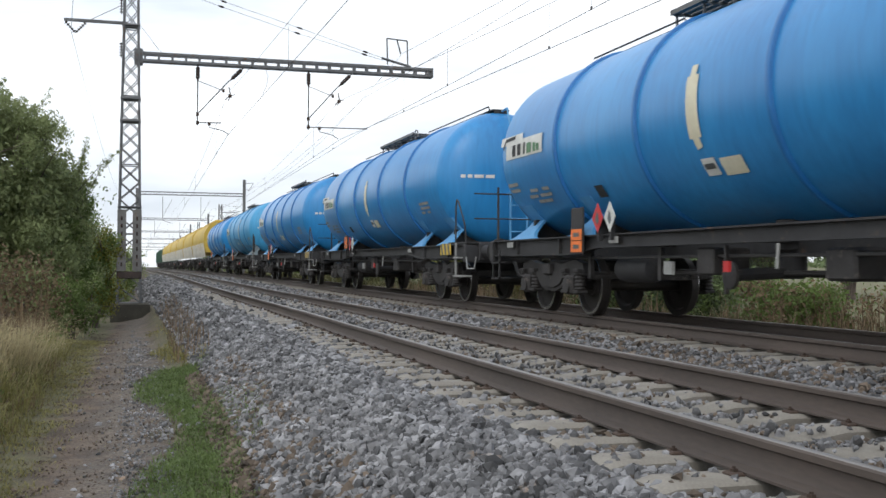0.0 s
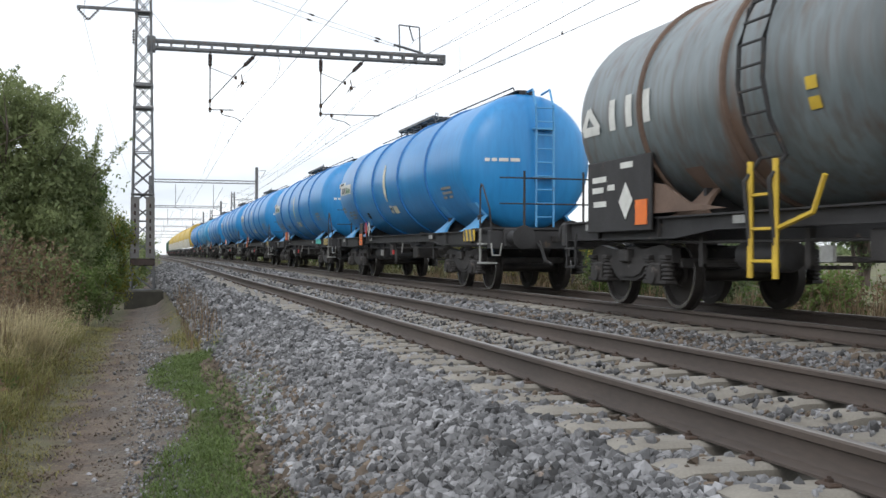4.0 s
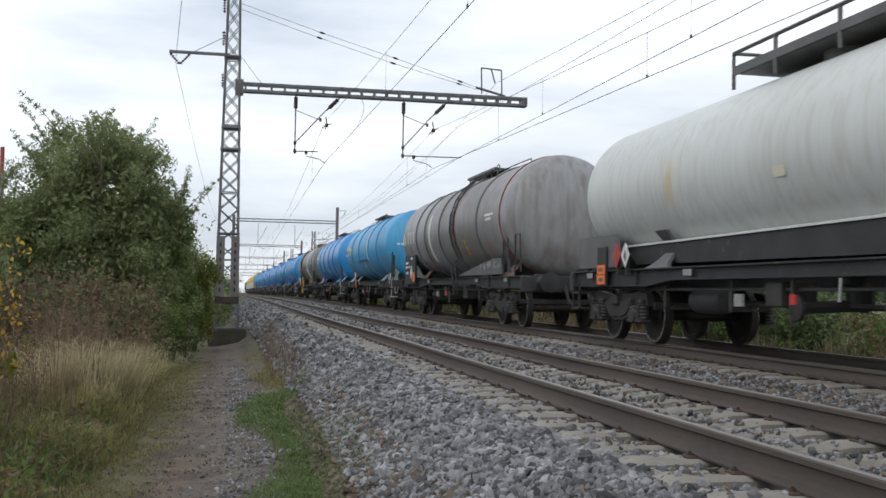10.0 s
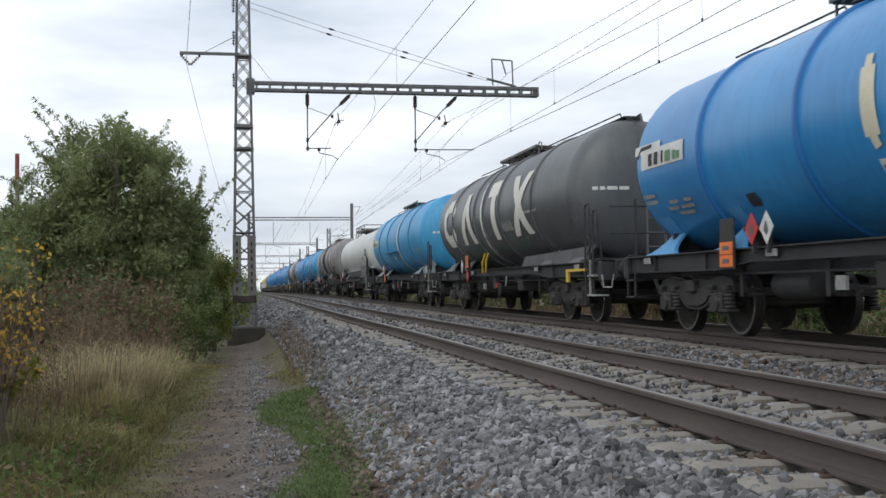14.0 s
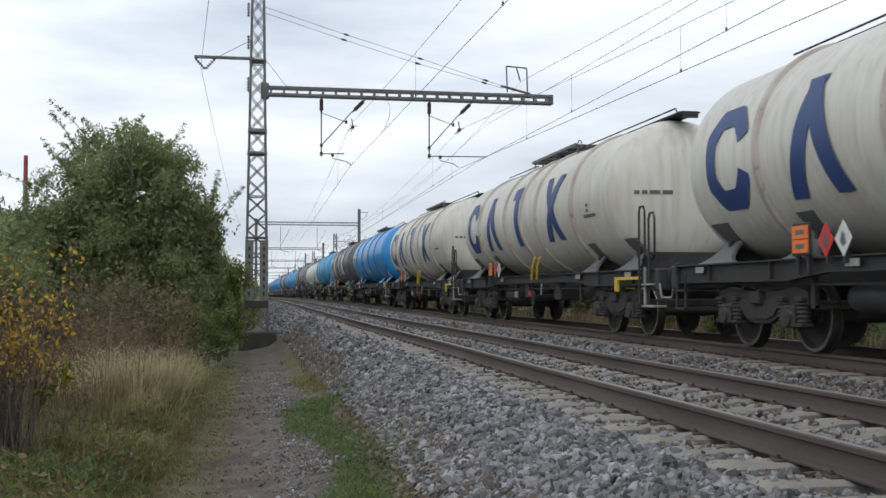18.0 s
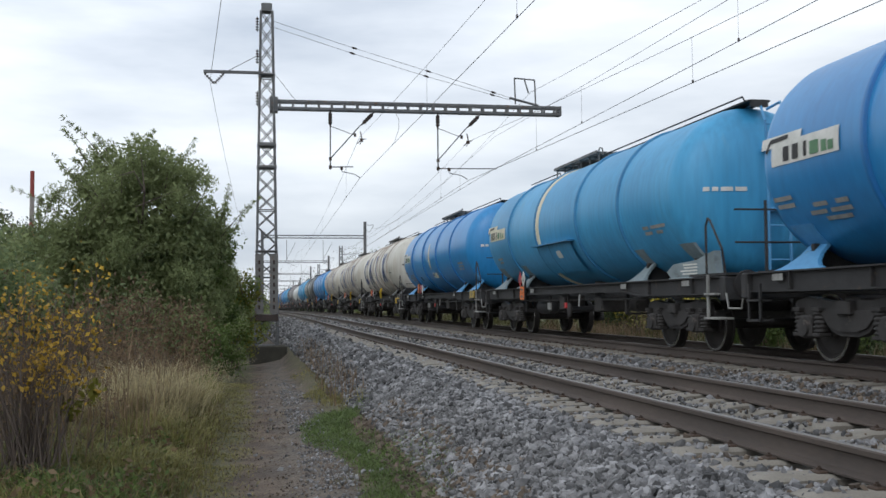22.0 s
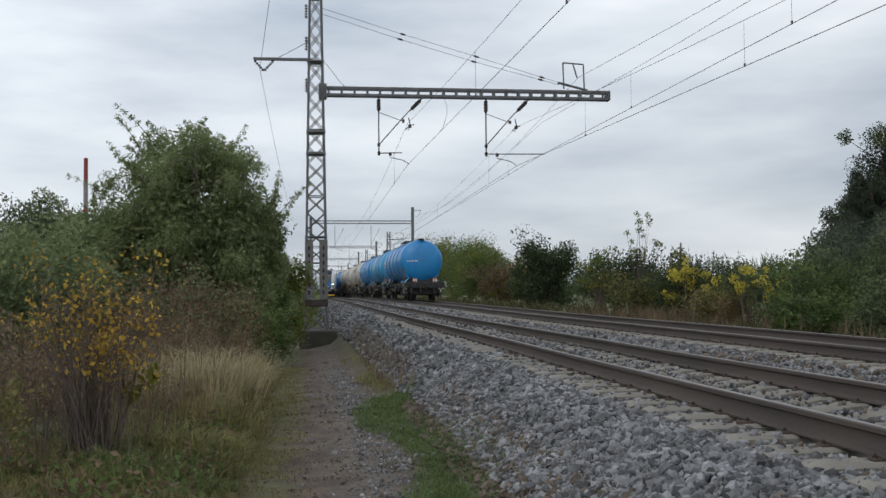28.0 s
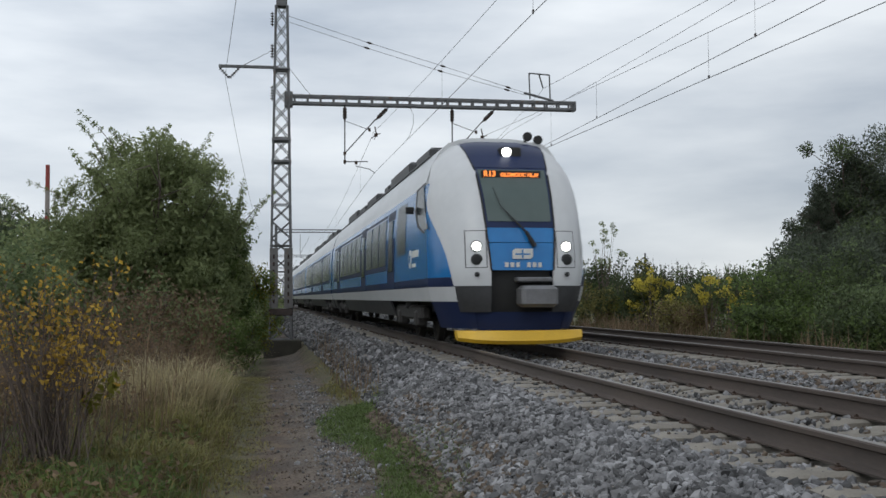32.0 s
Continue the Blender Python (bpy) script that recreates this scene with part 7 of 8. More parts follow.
# the large shrub beside the mast
def great_bush():
    t = thing("bush", "large grey-green shrub with long narrow leaves beside the mast", "bush", "bushes beside the line")
    rng = np.random.default_rng(4)
    paths, tips = limbs((-7.7, 27.8, -0.9), 5.8, 1.7, 11, rng, 0.07)
    p2, t2 = limbs((-5.7, 29.2, -0.9), 4.2, 0.9, 6, rng, 0.06)
    p3, t3 = limbs((-9.6, 27.0, -0.9), 3.8, 1.3, 6, rng, 0.06)
    wood("stem", paths + p2 + p3, M_bark, t)
    cs, rs = [], []
    for q in tips + t2 + t3:
        cs.append(tuple(q))
        rs.append(rng.uniform(0.25, 0.5))
    blobs = [((-7.4, 27.9, 3.0), (2.0, 1.8, 2.7), 70), ((-8.3, 27.4, 2.2), (1.8, 1.6, 2.0), 30), ((-5.75, 29.0, 2.0), (0.95, 1.2, 2.1), 34), ((-9.7, 27.0, 1.3), (1.6, 1.5, 1.8), 34), ((-6.6, 27.5, 0.9), (1.5, 1.2, 1.5), 36)]
    for c, r, k in blobs:
        for _ in range(k):
            d = rng.normal(size=3)
            d /= np.linalg.norm(d)
            cs.append(tuple(np.array(c) + d * np.array(r) * rng.uniform(0.55, 1.0)))
            rs.append(rng.uniform(0.3, 0.6))
    # sprays of thin twigs that stand out of the crown
    sc, sr, twigs = [], [], []
    for i in range(95):
        a = rng.uniform(0, math.tau)
        if i < 55:
            o, w, h = (-7.6, 27.8), (1.75, 1.5), rng.uniform(3.2, 4.9)
        elif i < 80:
            o, w, h = (-9.6, 27.2), (1.5, 1.2), rng.uniform(2.0, 3.6)
        else:
            o, w, h = (-5.7, 29.0), (0.9, 1.0), rng.uniform(2.3, 3.6)
        k = rng.uniform(0.35, 1.0)
        p = Vector((o[0] + w[0] * k * math.cos(a), o[1] + w[1] * k * math.sin(a), h))
        d = Vector((0.55 * math.cos(a) + rng.normal() * 0.25, 0.4 * math.sin(a), rng.uniform(0.4, 0.9)))
        e = p + d * rng.uniform(0.8, 1.7)
        m_ = p.lerp(e, 0.55) + Vector((0, 0, 0.12))
        twigs.append(([p, m_, e], 0.016))
        for q in range(7):
            f = p.lerp(m_, q / 3) if q < 3 else m_.lerp(e, (q - 3) / 3)
            sc.append(tuple(f))
            sr.append(0.09 + 0.03 * (6 - q) / 6)
    tagged(wood("twig", twigs, M_bark, t), kind="stuff")
    leaves("spray_leaves", sc, sr, 11000, 0.065, M_leaf, t, 0.2, 0.24, 14)
    leaves("leaves", cs, rs, 125000, 0.058, M_leaf, t, 0.5, 0.28, 4)
    leaves("inner_leaves", [b[0] for b in blobs], [b[1] for b in blobs], 22000, 0.09, M_leaf, t, 0.3, 0.4, 5)
    leaves("sunlit_leaves", [(-5.6, 28.6, 1.6), (-5.4, 28.9, 0.5), (-5.3, 29.2, 2.6), (-6.2, 27.6, 0.4)], [0.7, 0.8, 0.6, 0.6], 5000, 0.07, M_leaf2, t, 0.4, 0.35, 6)
    return t


great_bush()
bush("low bright green shrub at the big shrub's foot", -5.15, 25.2, 1.6, 1.25, 6000, 0.042, M_leaf2, 21, M_leaf)
bush("yellowish green shrub between the big shrub and the mast", -5.25, 32.6, 2.9, 1.7, 9000, 0.05, M_leaf2, 26, M_oleaf, 0.3, 8)
bush("brown withered shrub below the green leaves", -6.4, 22.6, 2.2, 2.6, 4500, 0.05, M_bleaf, 22, M_leaf, 0.2, 9)
bush("brown withered shrub beside dry grass", -7.6, 19.5, 2.1, 2.6, 4000, 0.05, M_bleaf, 23, M_dleaf, 0.25, 9)
bush("dark green shrub behind the yellow one", -9.4, 19.0, 3.0, 3.4, 9000, 0.07, M_dleaf, 24, M_leaf, 0.4, 9)
bush("dark green shrub at the path's verge", -10.8, 22.0, 3.4, 3.8, 9000, 0.08, M_leaf, 25, M_dleaf, 0.4, 9)


# unseen shrubs beyond the mast, added to darken the reflection in the train's side
for k in range(11):
    bush("unseen tall green shrub, mirrored in the train's side", -8.9 - 0.5 * (k % 3), 42.0 + 9.0 * k, 5.2 + 0.7 * (k % 4), 6.0, 6000, 0.13, M_dleaf, 340 + k, M_leaf2, 0.3, 9, low=0.04)


def thin_stems(x, y, z, n, height, spread, rng, r=0.008):
    """A fan of thin bare stems from one root: paths and their tips."""
    paths, tips = [], []
    for i in range(n):
        a, l = rng.uniform(0, math.tau), height * rng.uniform(0.5, 1.0)
        w = spread * math.sqrt(rng.random())
        b = Vector((x + 0.14 * rng.normal(), y + 0.12 * rng.normal(), z - 0.05))
        e = Vector((x + w * math.cos(a), y + w * math.sin(a), z + l))
        m_ = b.lerp(e, 0.5) + Vector((rng.normal() * 0.05, rng.normal() * 0.05, 0.06 * l))
        paths.append(([b, m_, e], r * rng.uniform(0.6, 1.3)))
        tips.append((m_, e))
        for _ in range(3):
            f = m_.lerp(e, rng.uniform(0, 0.9))
            g = f + Vector((rng.normal() * 0.13, rng.normal() * 0.13, rng.uniform(0.08, 0.3) * height * 0.5))
            paths.append(([f, f.lerp(g, 0.5), g], r * 0.4))
            tips.append((f, g))
    return paths, tips


def autumn_shrub():
    t = thing("bush", "young maple with yellow leaves on thin bare brown stems", "bush", "bushes beside the line")
    rng = np.random.default_rng(26)
    z = ground_z(-6.16) + uneven(-6.16, 7.25)
    paths, tips = thin_stems(-6.12, 7.25, z, 92, 1.95, 0.62, rng, 0.009)
    wood("stem", paths, M_bark, t)
    hi = [tuple(e) for _, e in tips if e.z > z + 0.8 and e.x > -6.2] + [tuple(f.lerp(e, 0.5)) for f, e in tips if e.z > z + 1.0 and e.x > -6.1]
    lo = [tuple(e) for _, e in tips if e.x <= -6.25 and e.z > z + 0.75]
    leaves("yellow_leaves", hi, [0.17] * len(hi), 900, 0.025, M_yleaf, t, 0.5, 0.6, 26)
    leaves("orange_leaves", lo, [0.14] * len(lo), 380, 0.022, M_yleaf, t, 0.5, 0.6, 27)
    leaves("withered_leaves", [tuple(f) for f, _ in tips], [0.12] * len(tips), 380, 0.024, M_bleaf, t, 0.4, 0.5, 28)
    leaves("low_leaves", [(-5.62, 7.4, z + 0.78), (-5.55, 7.3, z + 0.86), (-5.75, 7.3, z + 0.66)], [0.12, 0.09, 0.12], 70, 0.04, M_oleaf, t, 0.3, 0.6, 29)


autumn_shrub()


def bare_shrub(label, x, y, h, spread, n, seed, count, mat, size=0.026):
    t = thing("bush", label, "bush", "bushes beside the line")
    rng = np.random.default_rng(seed)
    paths, tips = thin_stems(x, y, (ground_z(x) + uneven(x, y)), n, h, spread, rng, 0.006)
    wood("stem", paths, M_bark, t)
    leaves("leaves", [tuple(e) for _, e in tips] + [tuple(f) for f, _ in tips], [0.10] * (2 * len(tips)), count, size, mat, t, 0.4, 0.45, seed)


bare_shrub("reddish brown bare shrub", -6.75, 8.2, 1.4, 0.6, 22, 31, 900, M_bleaf)
bare_shrub("reddish brown bare shrub", -7.4, 9.4, 1.4, 0.8, 26, 32, 1300, M_bleaf)
bare_shrub("reddish brown bare shrub", -7.1, 11.6, 1.1, 0.8, 26, 33, 1400, M_bleaf)
bare_shrub("grey-brown thorny shrub beside the path", -5.68, 8.1, 0.95, 0.28, 12, 34, 160, M_bleaf)
bare_shrub("olive leafy shrub beside the yellow one", -6.9, 6.4, 1.0, 0.5, 18, 35, 1600, M_olive, 0.03)
bare_shrub("brown withered weeds below the big shrub", -5.9, 15.0, 1.1, 0.7, 30, 36, 1100, M_bleaf)
bare_shrub("brown withered weeds below the big shrub", -6.6, 17.0, 1.3, 0.9, 34, 37, 1500, M_bleaf, 0.03)
bush("yellow-green shrub close to the mast", -4.85, 32.4, 3.7, 1.5, 9000, 0.05, M_oleaf, 30, M_leaf2, 0.5)
for k, (x, y, h, w_, m1, m2) in enumerate(((-20, 62, 6.6, 5.0, M_dleaf, M_leaf), (-25, 66, 7.4, 5.0, M_dleaf, M_leaf), (-15, 44, 3.8, 5.0, M_leaf, M_dleaf), (-13, 36, 3.2, 4.0, M_leaf, M_leaf2), (-30, 70, 6.0, 6, M_dleaf, M_leaf),
                                           (-9, 48, 4.0, 4.0, M_leaf, M_leaf2), (-8.5, 62, 4.5, 4.5, M_dleaf, M_oleaf), (-8, 80, 4.5, 5, M_leaf, M_oleaf), (-9, 100, 5, 6, M_dleaf, M_leaf), (-9, 130, 5, 6, M_dleaf, M_leaf), (-34, 50, 5, 7, M_dleaf, M_leaf), (-18, 30, 3, 6, M_leaf, M_dleaf))):
    bush("green tree behind the shrubs", x, y, h, w_, 6500, 0.10, m1, 40 + k, m2, 0.3, 8, group="trees behind the shrubs", lone=True, category="tree")

# far side of the line
M_lemon = leaf_mat("lemon_yellow_leaves", (0.66, 0.56, 0.09), (0.42, 0.36, 0.06), 0.35)
M_hedge = leaf_mat("hedge_green_leaves", (0.082, 0.108, 0.049), (0.048, 0.065, 0.032))
for k, (x, y, h, w_) in enumerate(((-4.9, 39.5, 2.0, 1.6), (-4.6, 44.0, 2.2, 1.8), (-4.7, 50.0, 2.4, 2.2), (-4.9, 57.0, 2.6, 2.6), (-5.0, 66.0, 3.0, 3.0), (-5.2, 78.0, 3.2, 3.4))):
    bush("green shrub close to the line behind the mast", x, y, h, w_, 3500, 0.08, M_leaf, 900 + k, M_leaf2, 0.35, 7)
HEDGE = [(11.4, 27.0, 2.3, 3.2, M_leaf2, M_hedge), (13.6, 28.5, 2.7, 3.4, M_hedge, M_leaf2), (12.6, 30.9, 2.0, 2.4, M_hedge, M_bleaf), (12.6, 33.4, 2.3, 2.2, M_dleaf, M_hedge), (12.6, 38.0, 2.5, 2.4, M_hedge, M_dleaf),
         (11.4, 34.6, 1.4, 2.4, M_olive, M_bleaf), (11.8, 40.6, 2.3, 2.4, M_hedge, M_oleaf), (12.8, 43.5, 2.8, 3.0, M_hedge, M_oleaf), (11.6, 46.0, 1.9, 2.6, M_olive, M_hedge), (12.4, 48.6, 3.1, 2.8, M_hedge, M_leaf2), (12.2, 54.5, 2.9, 3.0, M_dleaf, M_hedge),
         (11.6, 64.5, 4.4, 3.4, M_hedge, M_hedge), (13.4, 76.0, 2.2, 4.0, M_hedge, M_oleaf), (12.5, 86.0, 3.6, 5.0, M_bleaf, M_oleaf), (12.5, 95.0, 5.0, 6.0, M_leaf2, M_oleaf), (12.8, 106.0, 6.8, 7.0, M_leaf2, M_oleaf), (12.8, 118.0, 7.6, 8.0, M_leaf2, M_oleaf),
         (13.0, 134.0, 7.4, 8.0, M_leaf2, M_oleaf), (13.5, 156.0, 8.2, 9.0, M_hedge, M_leaf2), (14.0, 235.0, 9.0, 9.0, M_hedge, M_leaf2), (15.0, 268.0, 11.0, 10.0, M_hedge, M_dleaf), (17.0, 300.0, 11.0, 10.0, M_dleaf, M_hedge), (9.6, 24.5, 1.2, 2.0, M_leaf2, M_hedge), (9.4, 20.0, 1.2, 2.2, M_hedge, M_leaf2), (9.8, 16.0, 1.1, 2.2, M_leaf2, M_bleaf), (10.6, 21.0, 1.7, 2.6, M_dleaf, M_hedge), (10.4, 12.0, 1.6, 3.0, M_bleaf, M_olive), (11, 6.0, 2.4, 3.5, M_dleaf, M_hedge), (9.5, 9.0, 1.0, 2.4, M_olive, M_bleaf)]
for k, (x, y, h, w_, m1, m2) in enumerate(HEDGE):
    lab = "dense dark round bush beside the far track" if m1 is m2 else "green and yellowish shrub beside the far track"
    t = bush(lab, x, y, h, w_, 16000 if m1 is m2 else 7000 if y < 62 else 15000, 0.055 if y < 40 else 0.075 if y < 58 else 0.10, m1, 70 + k, m2, 0.35, 9, low=0.06, group="shrubs beside the far track", clump=0.32 if m1 is m2 else 0.24)
    if 30 < y < 56 and h > 1.95:
        # upright feathery shoots above the crown
        rng = np.random.default_rng(700 + k)
        paths, cs, rs = [], [], []
        for _ in range(34):
            q = Vector((x + rng.normal() * w_ * 0.3, y + rng.normal() * w_ * 0.25, (ground_z(x) + uneven(x, y)) + h * rng.uniform(0.6, 0.85)))
            e = q + Vector((rng.normal() * 0.12, rng.normal() * 0.1, h * rng.uniform(0.22, 0.42)))
            paths.append(([q, q.lerp(e, 0.5), e], 0.012))
            for j in range(5):
                cs.append(tuple(q.lerp(e, j / 5)))
                rs.append(0.11 - 0.014 * j)
        tagged(wood("shoot", paths, M_bark, t), kind="stuff")
        leaves("shoot_leaves", cs, rs, 2200, 0.05, m1, t, -0.6, 0.25, 700 + k)


def sapling(label, x, y, h, clumps, radius, count, mat, seed, low=0.35, spread=0.35, size=0.05):
    """A slender sapling: thin stems with leaves in separate tufts."""
    t = thing("sapling", label, "sapling", "saplings beside the far track")
    rng = np.random.default_rng(seed)
    z = (ground_z(x) + uneven(x, y))
    paths, cs = [], []
    for i in range(clumps):
        u = low + (1 - low) * rng.random()
        e = Vector((x + rng.normal() * spread * h * 0.5, y + rng.normal() * spread * h * 0.4, z + h * u))
        f = Vector((x + rng.normal() * 0.1, y + rng.normal() * 0.1, z))
        paths.append(([f, f.lerp(e, 0.5) + Vector((rng.normal() * 0.1, 0, 0.1 * h)), e], 0.02))
        cs.append(tuple(e))
    tagged(wood("stem", paths, M_bark, t), kind="stuff")
    leaves("leaves", cs, radius * rng.uniform(0.6, 1.3, clumps), count, size, mat, t, 0.4, 0.55, seed)


for k, (x, y, h, n, r, c, m_, lo) in enumerate(((11.3, 38.4, 2.5, 10, 0.26, 700, M_lemon, 0.5), (11.2, 39.8, 1.7, 5, 0.2, 200, M_lemon, 0.4), (11.3, 36.3, 1.9, 4, 0.2, 220, M_lemon, 0.6), (11.2, 32.4, 2.1, 9, 0.18, 430, M_lemon, 0.3), (11.2, 30.6, 2.1, 10, 0.2, 420, M_lemon, 0.5), (11.1, 29.1, 1.8, 6, 0.18, 260, M_lemon, 0.5),
                                            (11.0, 35.0, 1.3, 6, 0.18, 170, M_oleaf, 0.4), (11.4, 51.8, 3.4, 22, 0.30, 1500, M_oleaf, 0.15), (11.0, 27.6, 1.4, 10, 0.3, 600, M_leaf2, 0.2))):
    sapling("slender sapling with tufts of yellow leaves" if m_ is M_lemon else "slender yellow-green sapling beside the far track", x, y, h, n, r, int(c * 0.85), m_, 800 + k, lo, size=0.062)
sapling("tall thin weed with dark seed heads at its tips", 11.9, 46.4, 5.0, 14, 0.20, 800, M_leaf, 830, 0.55, 0.24, 0.045)


M_conifer = leaf_mat("dark_needles", (0.095, 0.115, 0.078), (0.06, 0.072, 0.05))


def spruce(x, y, h, seed):
    rng = np.random.default_rng(seed)
    t = thing("tree", "tall dark spruce beside the line", "tree", "tall trees", (0, 0, 0))
    z = (ground_z(x) + uneven(x, y))
    part("trunk", Mesh().tube([(x, y, z - 0.2), (x, y, z + h * 0.5), (x, y, z + h)], [0.16, 0.10, 0.02], 8), M_bark, t)
    cs, rs, paths = [], [], []
    for i in range(150):
        u = rng.uniform(0.04, 1)
        a = rng.uniform(0, math.tau)
        l = (1 - u) * h * 0.42 + 0.25
        e = Vector((x + math.cos(a) * l, y + math.sin(a) * l, z + u * h - l * 0.10))
        s = Vector((x, y, z + u * h))
        paths.append(([s, s.lerp(e, 0.6) - Vector((0, 0, 0.20 * l)), e], 0.03))
        for k in range(4):
            v = 0.32 + 0.22 * k
            cs.append(tuple(s.lerp(e, v) - Vector((0, 0, 0.30 * l * (1 - v)))))
            rs.append(0.30 - 0.06 * k)
    wood("bough", paths, M_bark, t)
    leaves("needles", cs, rs, 36000, 0.06, M_conifer, t, 0.8, 0.2, seed)


spruce(23.0, 46.0, 7.2, 300)
for k, (x, y, h, w_) in enumerate(((27.0, 36.6, 8.4, 3.0), (31.5, 35.5, 8.2, 3.6), (36.0, 33.0, 7.6, 4.0), (26.2, 47.6, 9.9, 3.4), (29.6, 47.5, 10.4, 5.0), (25.6, 47.6, 9.4, 3.4), (24.2, 48.4, 6.6, 2.4), (24.0, 43.0, 5.0, 4.0), (19.0, 38.0, 3.9, 4.0), (15.2, 31.0, 2.9, 3.8))):
    bush("tall dark tree beside the spruce", x, y, h, w_, 42000, 0.075, M_conifer, 310 + k, M_dleaf, 0.3, 12, lone=True, category="tree", group="tall trees")

bush("dark round tree behind the bushes", -19.9, 60.0, 7.3, 4.6, 16000, 0.11, M_conifer, 330, M_dleaf, 0.4, 12, lone=True, category="tree", group="tall trees")

# far woods along the horizon
cs, rs = [], []
for k in range(240):
    a = radians(-40 + 120 * (k % 120) / 120 + RNG.uniform(-1, 1))
    d = RNG.uniform(330, 520)
    h = RNG.uniform(2, 5)
    x_, y_ = d * math.sin(a), d * math.cos(a)
    if -9 < x_ < 12:
        continue
    cs.append((x_, y_, ground_z(x_) + h * 0.4))
    rs.append((RNG.uniform(5, 12), RNG.uniform(5, 12), h))
tagged(leaves("far_woods", cs, rs, 30000, 0.9, M_dleaf, None, 0.2, 0.6, 9), "distant dark woods on the horizon", "woods", kind="stuff")


# ---- grass ----
def blades(name, label, count, area, height, mat, seed, lean=0.45, width=0.008, power=1.0, tuft=0, where=None):
    """Thin bent blades on the ground."""
    rng = np.random.default_rng(seed)
    (x0, x1), (y0, y1) = area
    if tuft:
        tx, ty = rng.uniform(x0, x1, tuft), y0 + (y1 - y0) * rng.random(tuft) ** power
        k = rng.integers(0, tuft, count)
        x, y = tx[k] + rng.normal(0, 0.13, count), ty[k] + rng.normal(0, 0.13, count)
    else:
        x, y = rng.uniform(x0, x1, count), y0 + (y1 - y0) * rng.random(count) ** power
    if where is not None:
        keep = where(x, y) > rng.random(count)
        x, y = x[keep], y[keep]
    n = len(x)
    z = lie(x, y) - 0.03
    h = height * np.clip(rng.lognormal(-0.15, 0.4, n), 0.3, 2.0)
    a = rng.uniform(0, math.tau, n)
    d = np.stack([np.cos(a), np.sin(a), np.zeros(n)], 1)
    s = np.stack([-np.sin(a), np.cos(a), np.zeros(n)], 1) * width
    b = np.stack([x, y, z], 1)
    l = (lean * rng.uniform(0.3, 1.3, n) * h)[:, None] * d
    up = np.stack([np.zeros(n), np.zeros(n), h], 1)
    mid = b + l * 0.35 + up * 0.6
    tip = b + l + up * (1 - 0.25 * lean)
    v = np.stack([b - s, b + s, mid + s * 0.8, mid - s * 0.8, mid - s * 0.8, mid + s * 0.8, tip + s * 0.15, tip - s * 0.15], 1)
    return tagged(soup(name, v.reshape(-1, 3), 4, mat), label, "grass", kind="stuff")


def fade(cx, wx, seed):
    return lambda x, y: np.clip(1 - ((x - cx - 0.25 * np.sin(y * 0.9 + seed)) / wx) ** 2, 0, 1)


blades("green_grass", "short green grass between path and ballast", 95000, ((-3.55, -2.2), (2.6, 13.5)), 0.068, M_lawn, 1, 0.9, 0.005, 1.1, 0, fade(-2.9, 0.48, 1))
blades("green_grass", "short green grass between path and ballast", 9000, ((-3.4, -2.4), (13.5, 34)), 0.11, M_olive, 2, 0.6, 0.007, 1.0, 0, fade(-2.75, 0.35, 2))
blades("verge_grass", "olive grass at the path's left edge", 15000, ((-6.8, -4.75), (4.0, 15.0)), 0.17, M_olive, 3, 1.0, 0.006, 1.0, 420)
blades("verge_grass", "green grass under the shrubs", 9000, ((-7.5, -4.9), (4.0, 14)), 0.12, M_lawn, 4, 1.0, 0.006, 1.0, 200)
blades("verge_litter", "brown dead stalks on the verge", 7000, ((-7.5, -4.8), (4.0, 16)), 0.2, M_bleaf, 13, 1.3, 0.005, 1.0, 300)
blades("dry_grass", "straw-coloured drooping dry grass", 5200, ((-6.05, -5.2), (11.2, 14.2)), 0.62, M_straw, 5, 1.1, 0.005, 1.0, 15)
blades("dry_grass", "straw-coloured drooping dry grass", 3000, ((-6.4, -5.1), (13.5, 21)), 0.36, M_straw, 15, 1.3, 0.005, 1.0, 30)
blades("lush_grass", "yellow-green grass at the foot of the dry grass", 14000, ((-6.0, -5.0), (7.2, 12.0)), 0.24, M_olive, 19, 1.1, 0.006, 1.0, 90)
blades("lush_grass", "green grass beside the path", 9000, ((-6.2, -5.05), (6.0, 10.5)), 0.17, M_lawn, 20, 1.0, 0.006, 1.0, 80)
blades("dry_grass", "yellowish drooping grass beside the path", 9000, ((-6.3, -5.0), (9.5, 18)), 0.34, M_olive, 14, 1.2, 0.006, 1.0, 110)
blades("dry_grass", "straw-coloured dry grass along the verge", 5000, ((-9.0, -5.2), (18, 30)), 0.5, M_straw, 6, 1.0, 0.007, 1.0, 90)
rngw = np.random.default_rng(77)
wc = [(rngw.uniform(-8.5, -5.1), rngw.uniform(4.5, 24), -0.72) for _ in range(260)]
tagged(leaves("ground_weeds", wc, [(0.3, 0.3, 0.16)] * 260, 15000, 0.032, M_leaf2, None, 0.2, 0.5, 77), "low leafy weeds on the verge", "weeds", kind="stuff")
tagged(leaves("ground_weeds", wc[60:], [(0.35, 0.35, 0.22)] * 200, 9000, 0.035, M_bleaf, None, 0.2, 0.5, 78), "low withered brown weeds on the verge", "weeds", kind="stuff")
blades("path_grass", "thin worn grass on the path", 34000, ((-5.2, -4.3), (3.5, 24)), 0.06, M_olive, 7, 1.0, 0.004, 1.2, 700)
blades("path_grass", "thin worn grass on the path", 5000, ((-4.4, -3.2), (3.0, 30)), 0.03, M_olive, 17, 1.0, 0.004, 1.2)
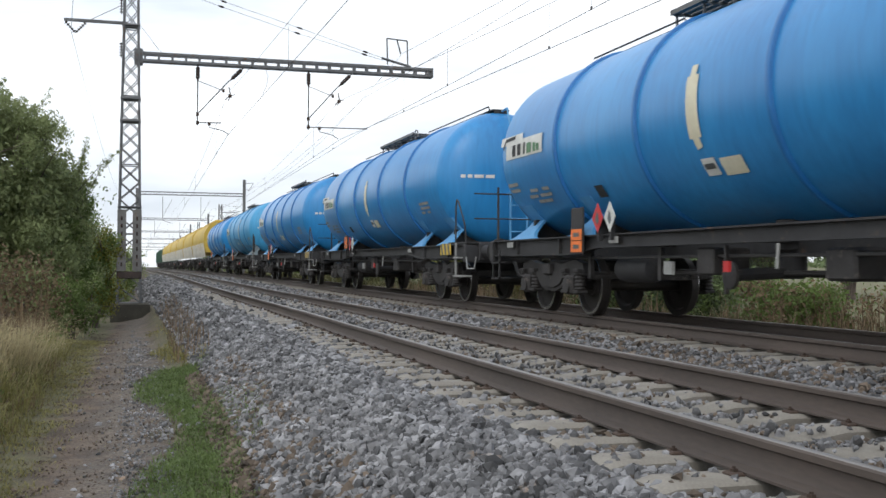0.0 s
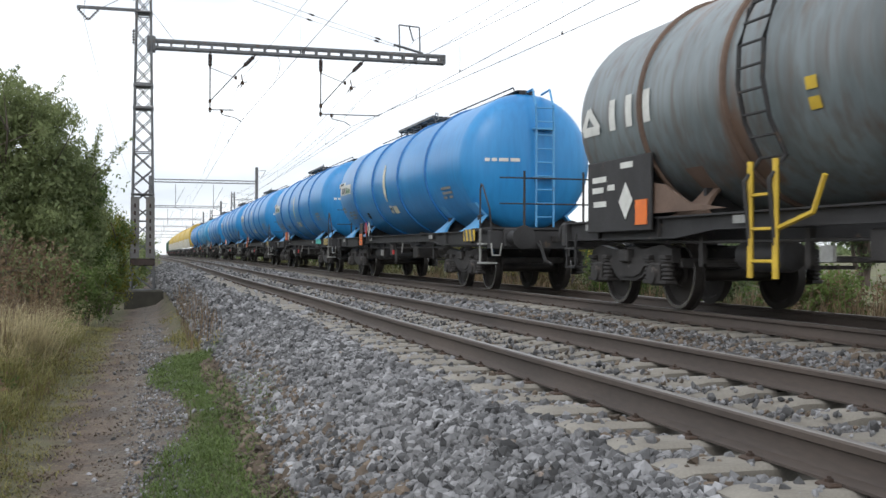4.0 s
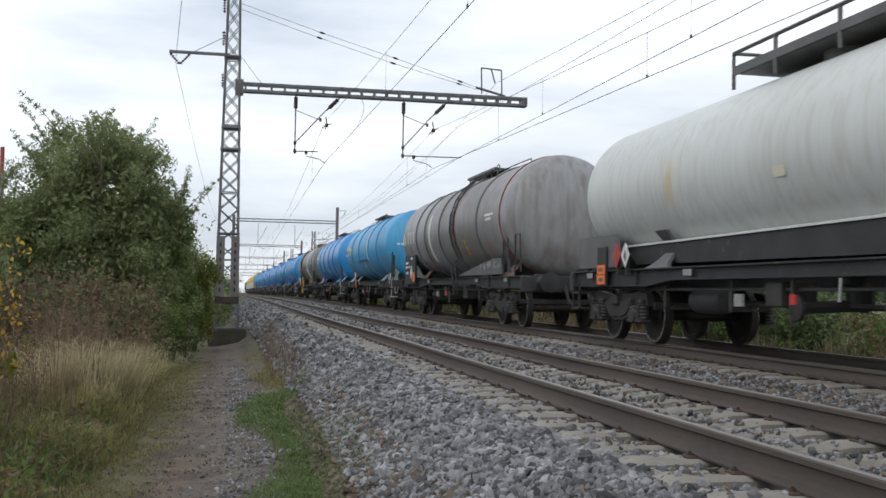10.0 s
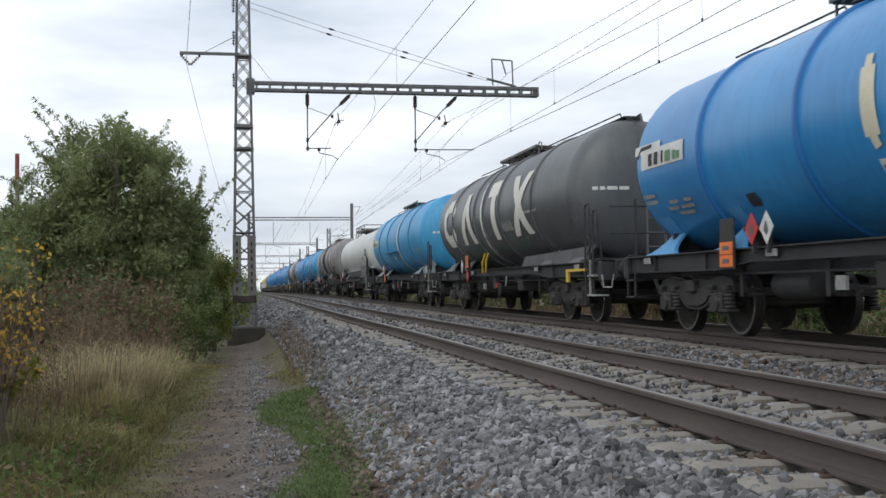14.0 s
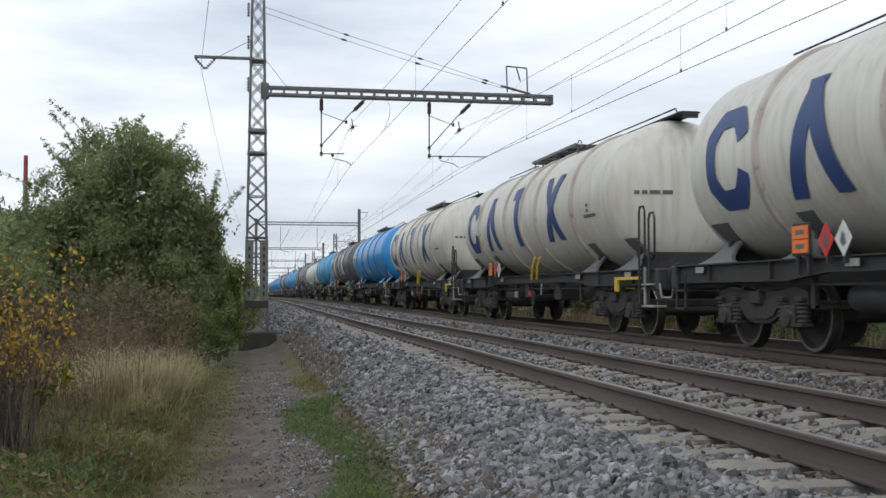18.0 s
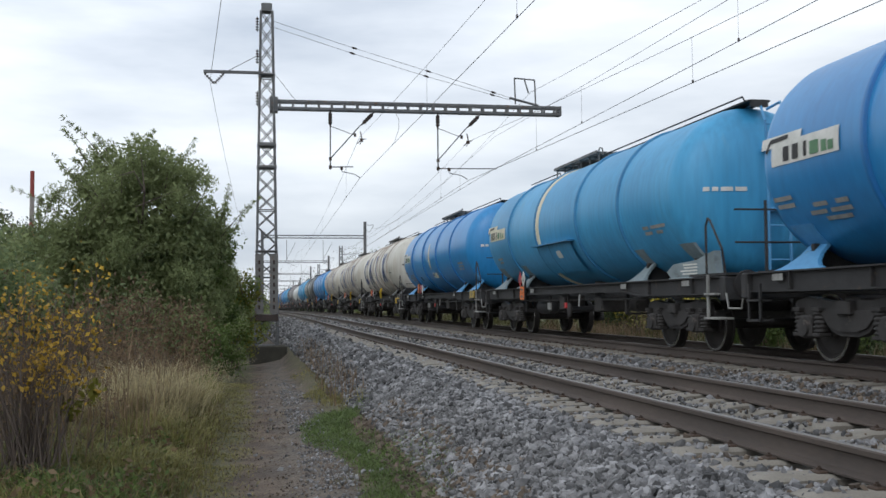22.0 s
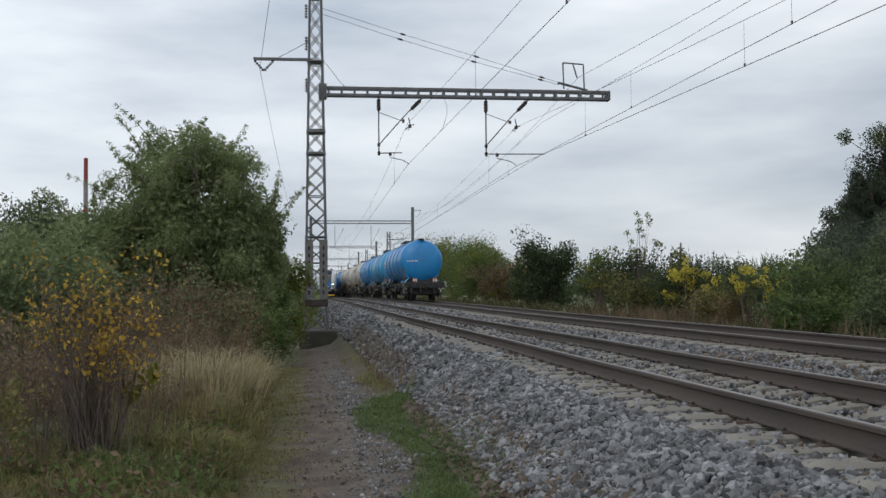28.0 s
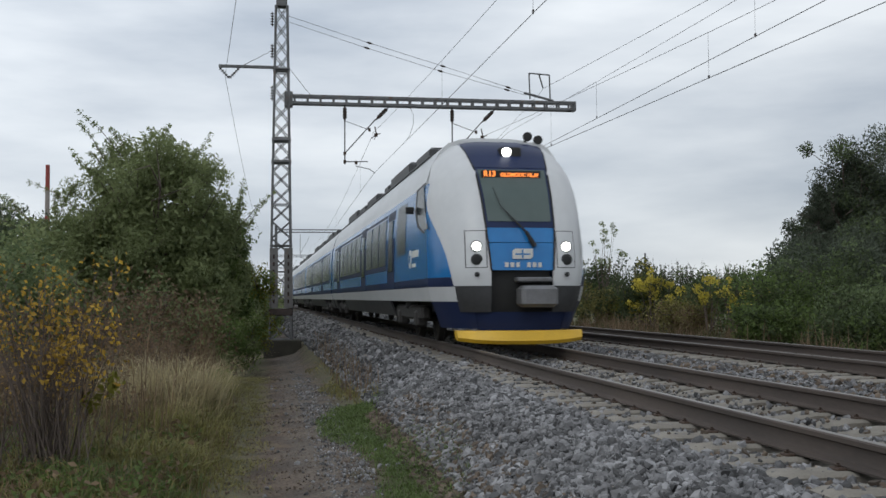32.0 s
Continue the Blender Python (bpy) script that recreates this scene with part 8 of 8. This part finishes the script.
blades("path_litter", "trodden brown stalks on the path", 12000, ((-4.9, -3.0), (2.5, 26)), 0.022, M_bleaf, 18, 2.6, 0.003, 1.2)
blades("dry_weeds", "thin brown weed stalks", 2600, ((-9.5, -5.3), (7, 26)), 0.9, M_bleaf, 8, 0.25, 0.006, 1.0, 200)
blades("dry_weeds", "thin pale weeds at the ballast's foot", 900, ((-2.9, -2.3), (14, 36)), 0.32, M_bleaf, 9, 0.3, 0.006)
blades("bank_grass", "rough grass beyond the far track", 14000, ((7.0, 12), (4, 45)), 0.26, M_bank, 10, 0.6, 0.012, 1.2, 500)
blades("bank_weeds", "brown weeds beyond the far track", 6000, ((6.8, 12), (4, 45)), 0.6, M_bleaf, 12, 0.4, 0.010, 1.2, 260)
blades("bank_grass", "rough grass along the far line", 9000, ((7.4, 11), (45, 160)), 0.42, M_bank, 11, 0.6, 0.04, 1.2, 300)


# ---- far marks ----
def striped_pole(x, y, h):
    t = thing("striped_pole", "tall red and white banded pole behind the shrubs", "pole")
    z = (ground_z(x) + uneven(x, y))
    for i in range(6):
        a, b = z - 0.3 + (h + 0.3) * i / 6, z - 0.3 + (h + 0.3) * (i + 1) / 6
        part("band", Mesh().lathe([(a, 0.34 - 0.02 * i), (b, 0.33 - 0.02 * i)], 14, "z", (x, y, 0)), M_polered if i % 2 else M_polewhite, t)


M_polered = paint("faded_red_band", (0.30, 0.055, 0.045), (0.2, 0.04, 0.035), 0.7, scale=2)
M_polewhite = paint("dirty_white_band", (0.30, 0.27, 0.25), (0.2, 0.18, 0.17), 0.7, scale=2)
striped_pole(-28.8, 118.0, 16.8)
far_pole = thing("utility_pole", "thin distant utility pole on the horizon", "pole")
part("pole", Mesh().tube([(144, 400, 0), (144, 400, 20)], 0.35, 6), M_mast, far_pole)
part("crossarm", Mesh().box(142.5, 145.5, 399.8, 400.2, 17.5, 17.9), M_mast, far_pole)


# ---- what moves ----
def motions():
    for w, off in TRAIN:
        walk(w, [(t, on_line(D2, y + off, 0.03)) for t, y in RUN])
    # it brakes on its way here
    far_away = [(0, 1262.0), (8, 942.0), (16, 622.0), (24, 302.0), (26, 222.0), (27, 182.0), (28, 143.5)]
    near_by = [(t, 14.2 + 31.5 * (32 - t)) for t in (28.5, 29, 29.5, 30, 30.5, 31, 31.5, 32)]
    walk(passenger_train, [(t, on_line(0, y, 0, 60.0)) for t, y in far_away + near_by])


motions()
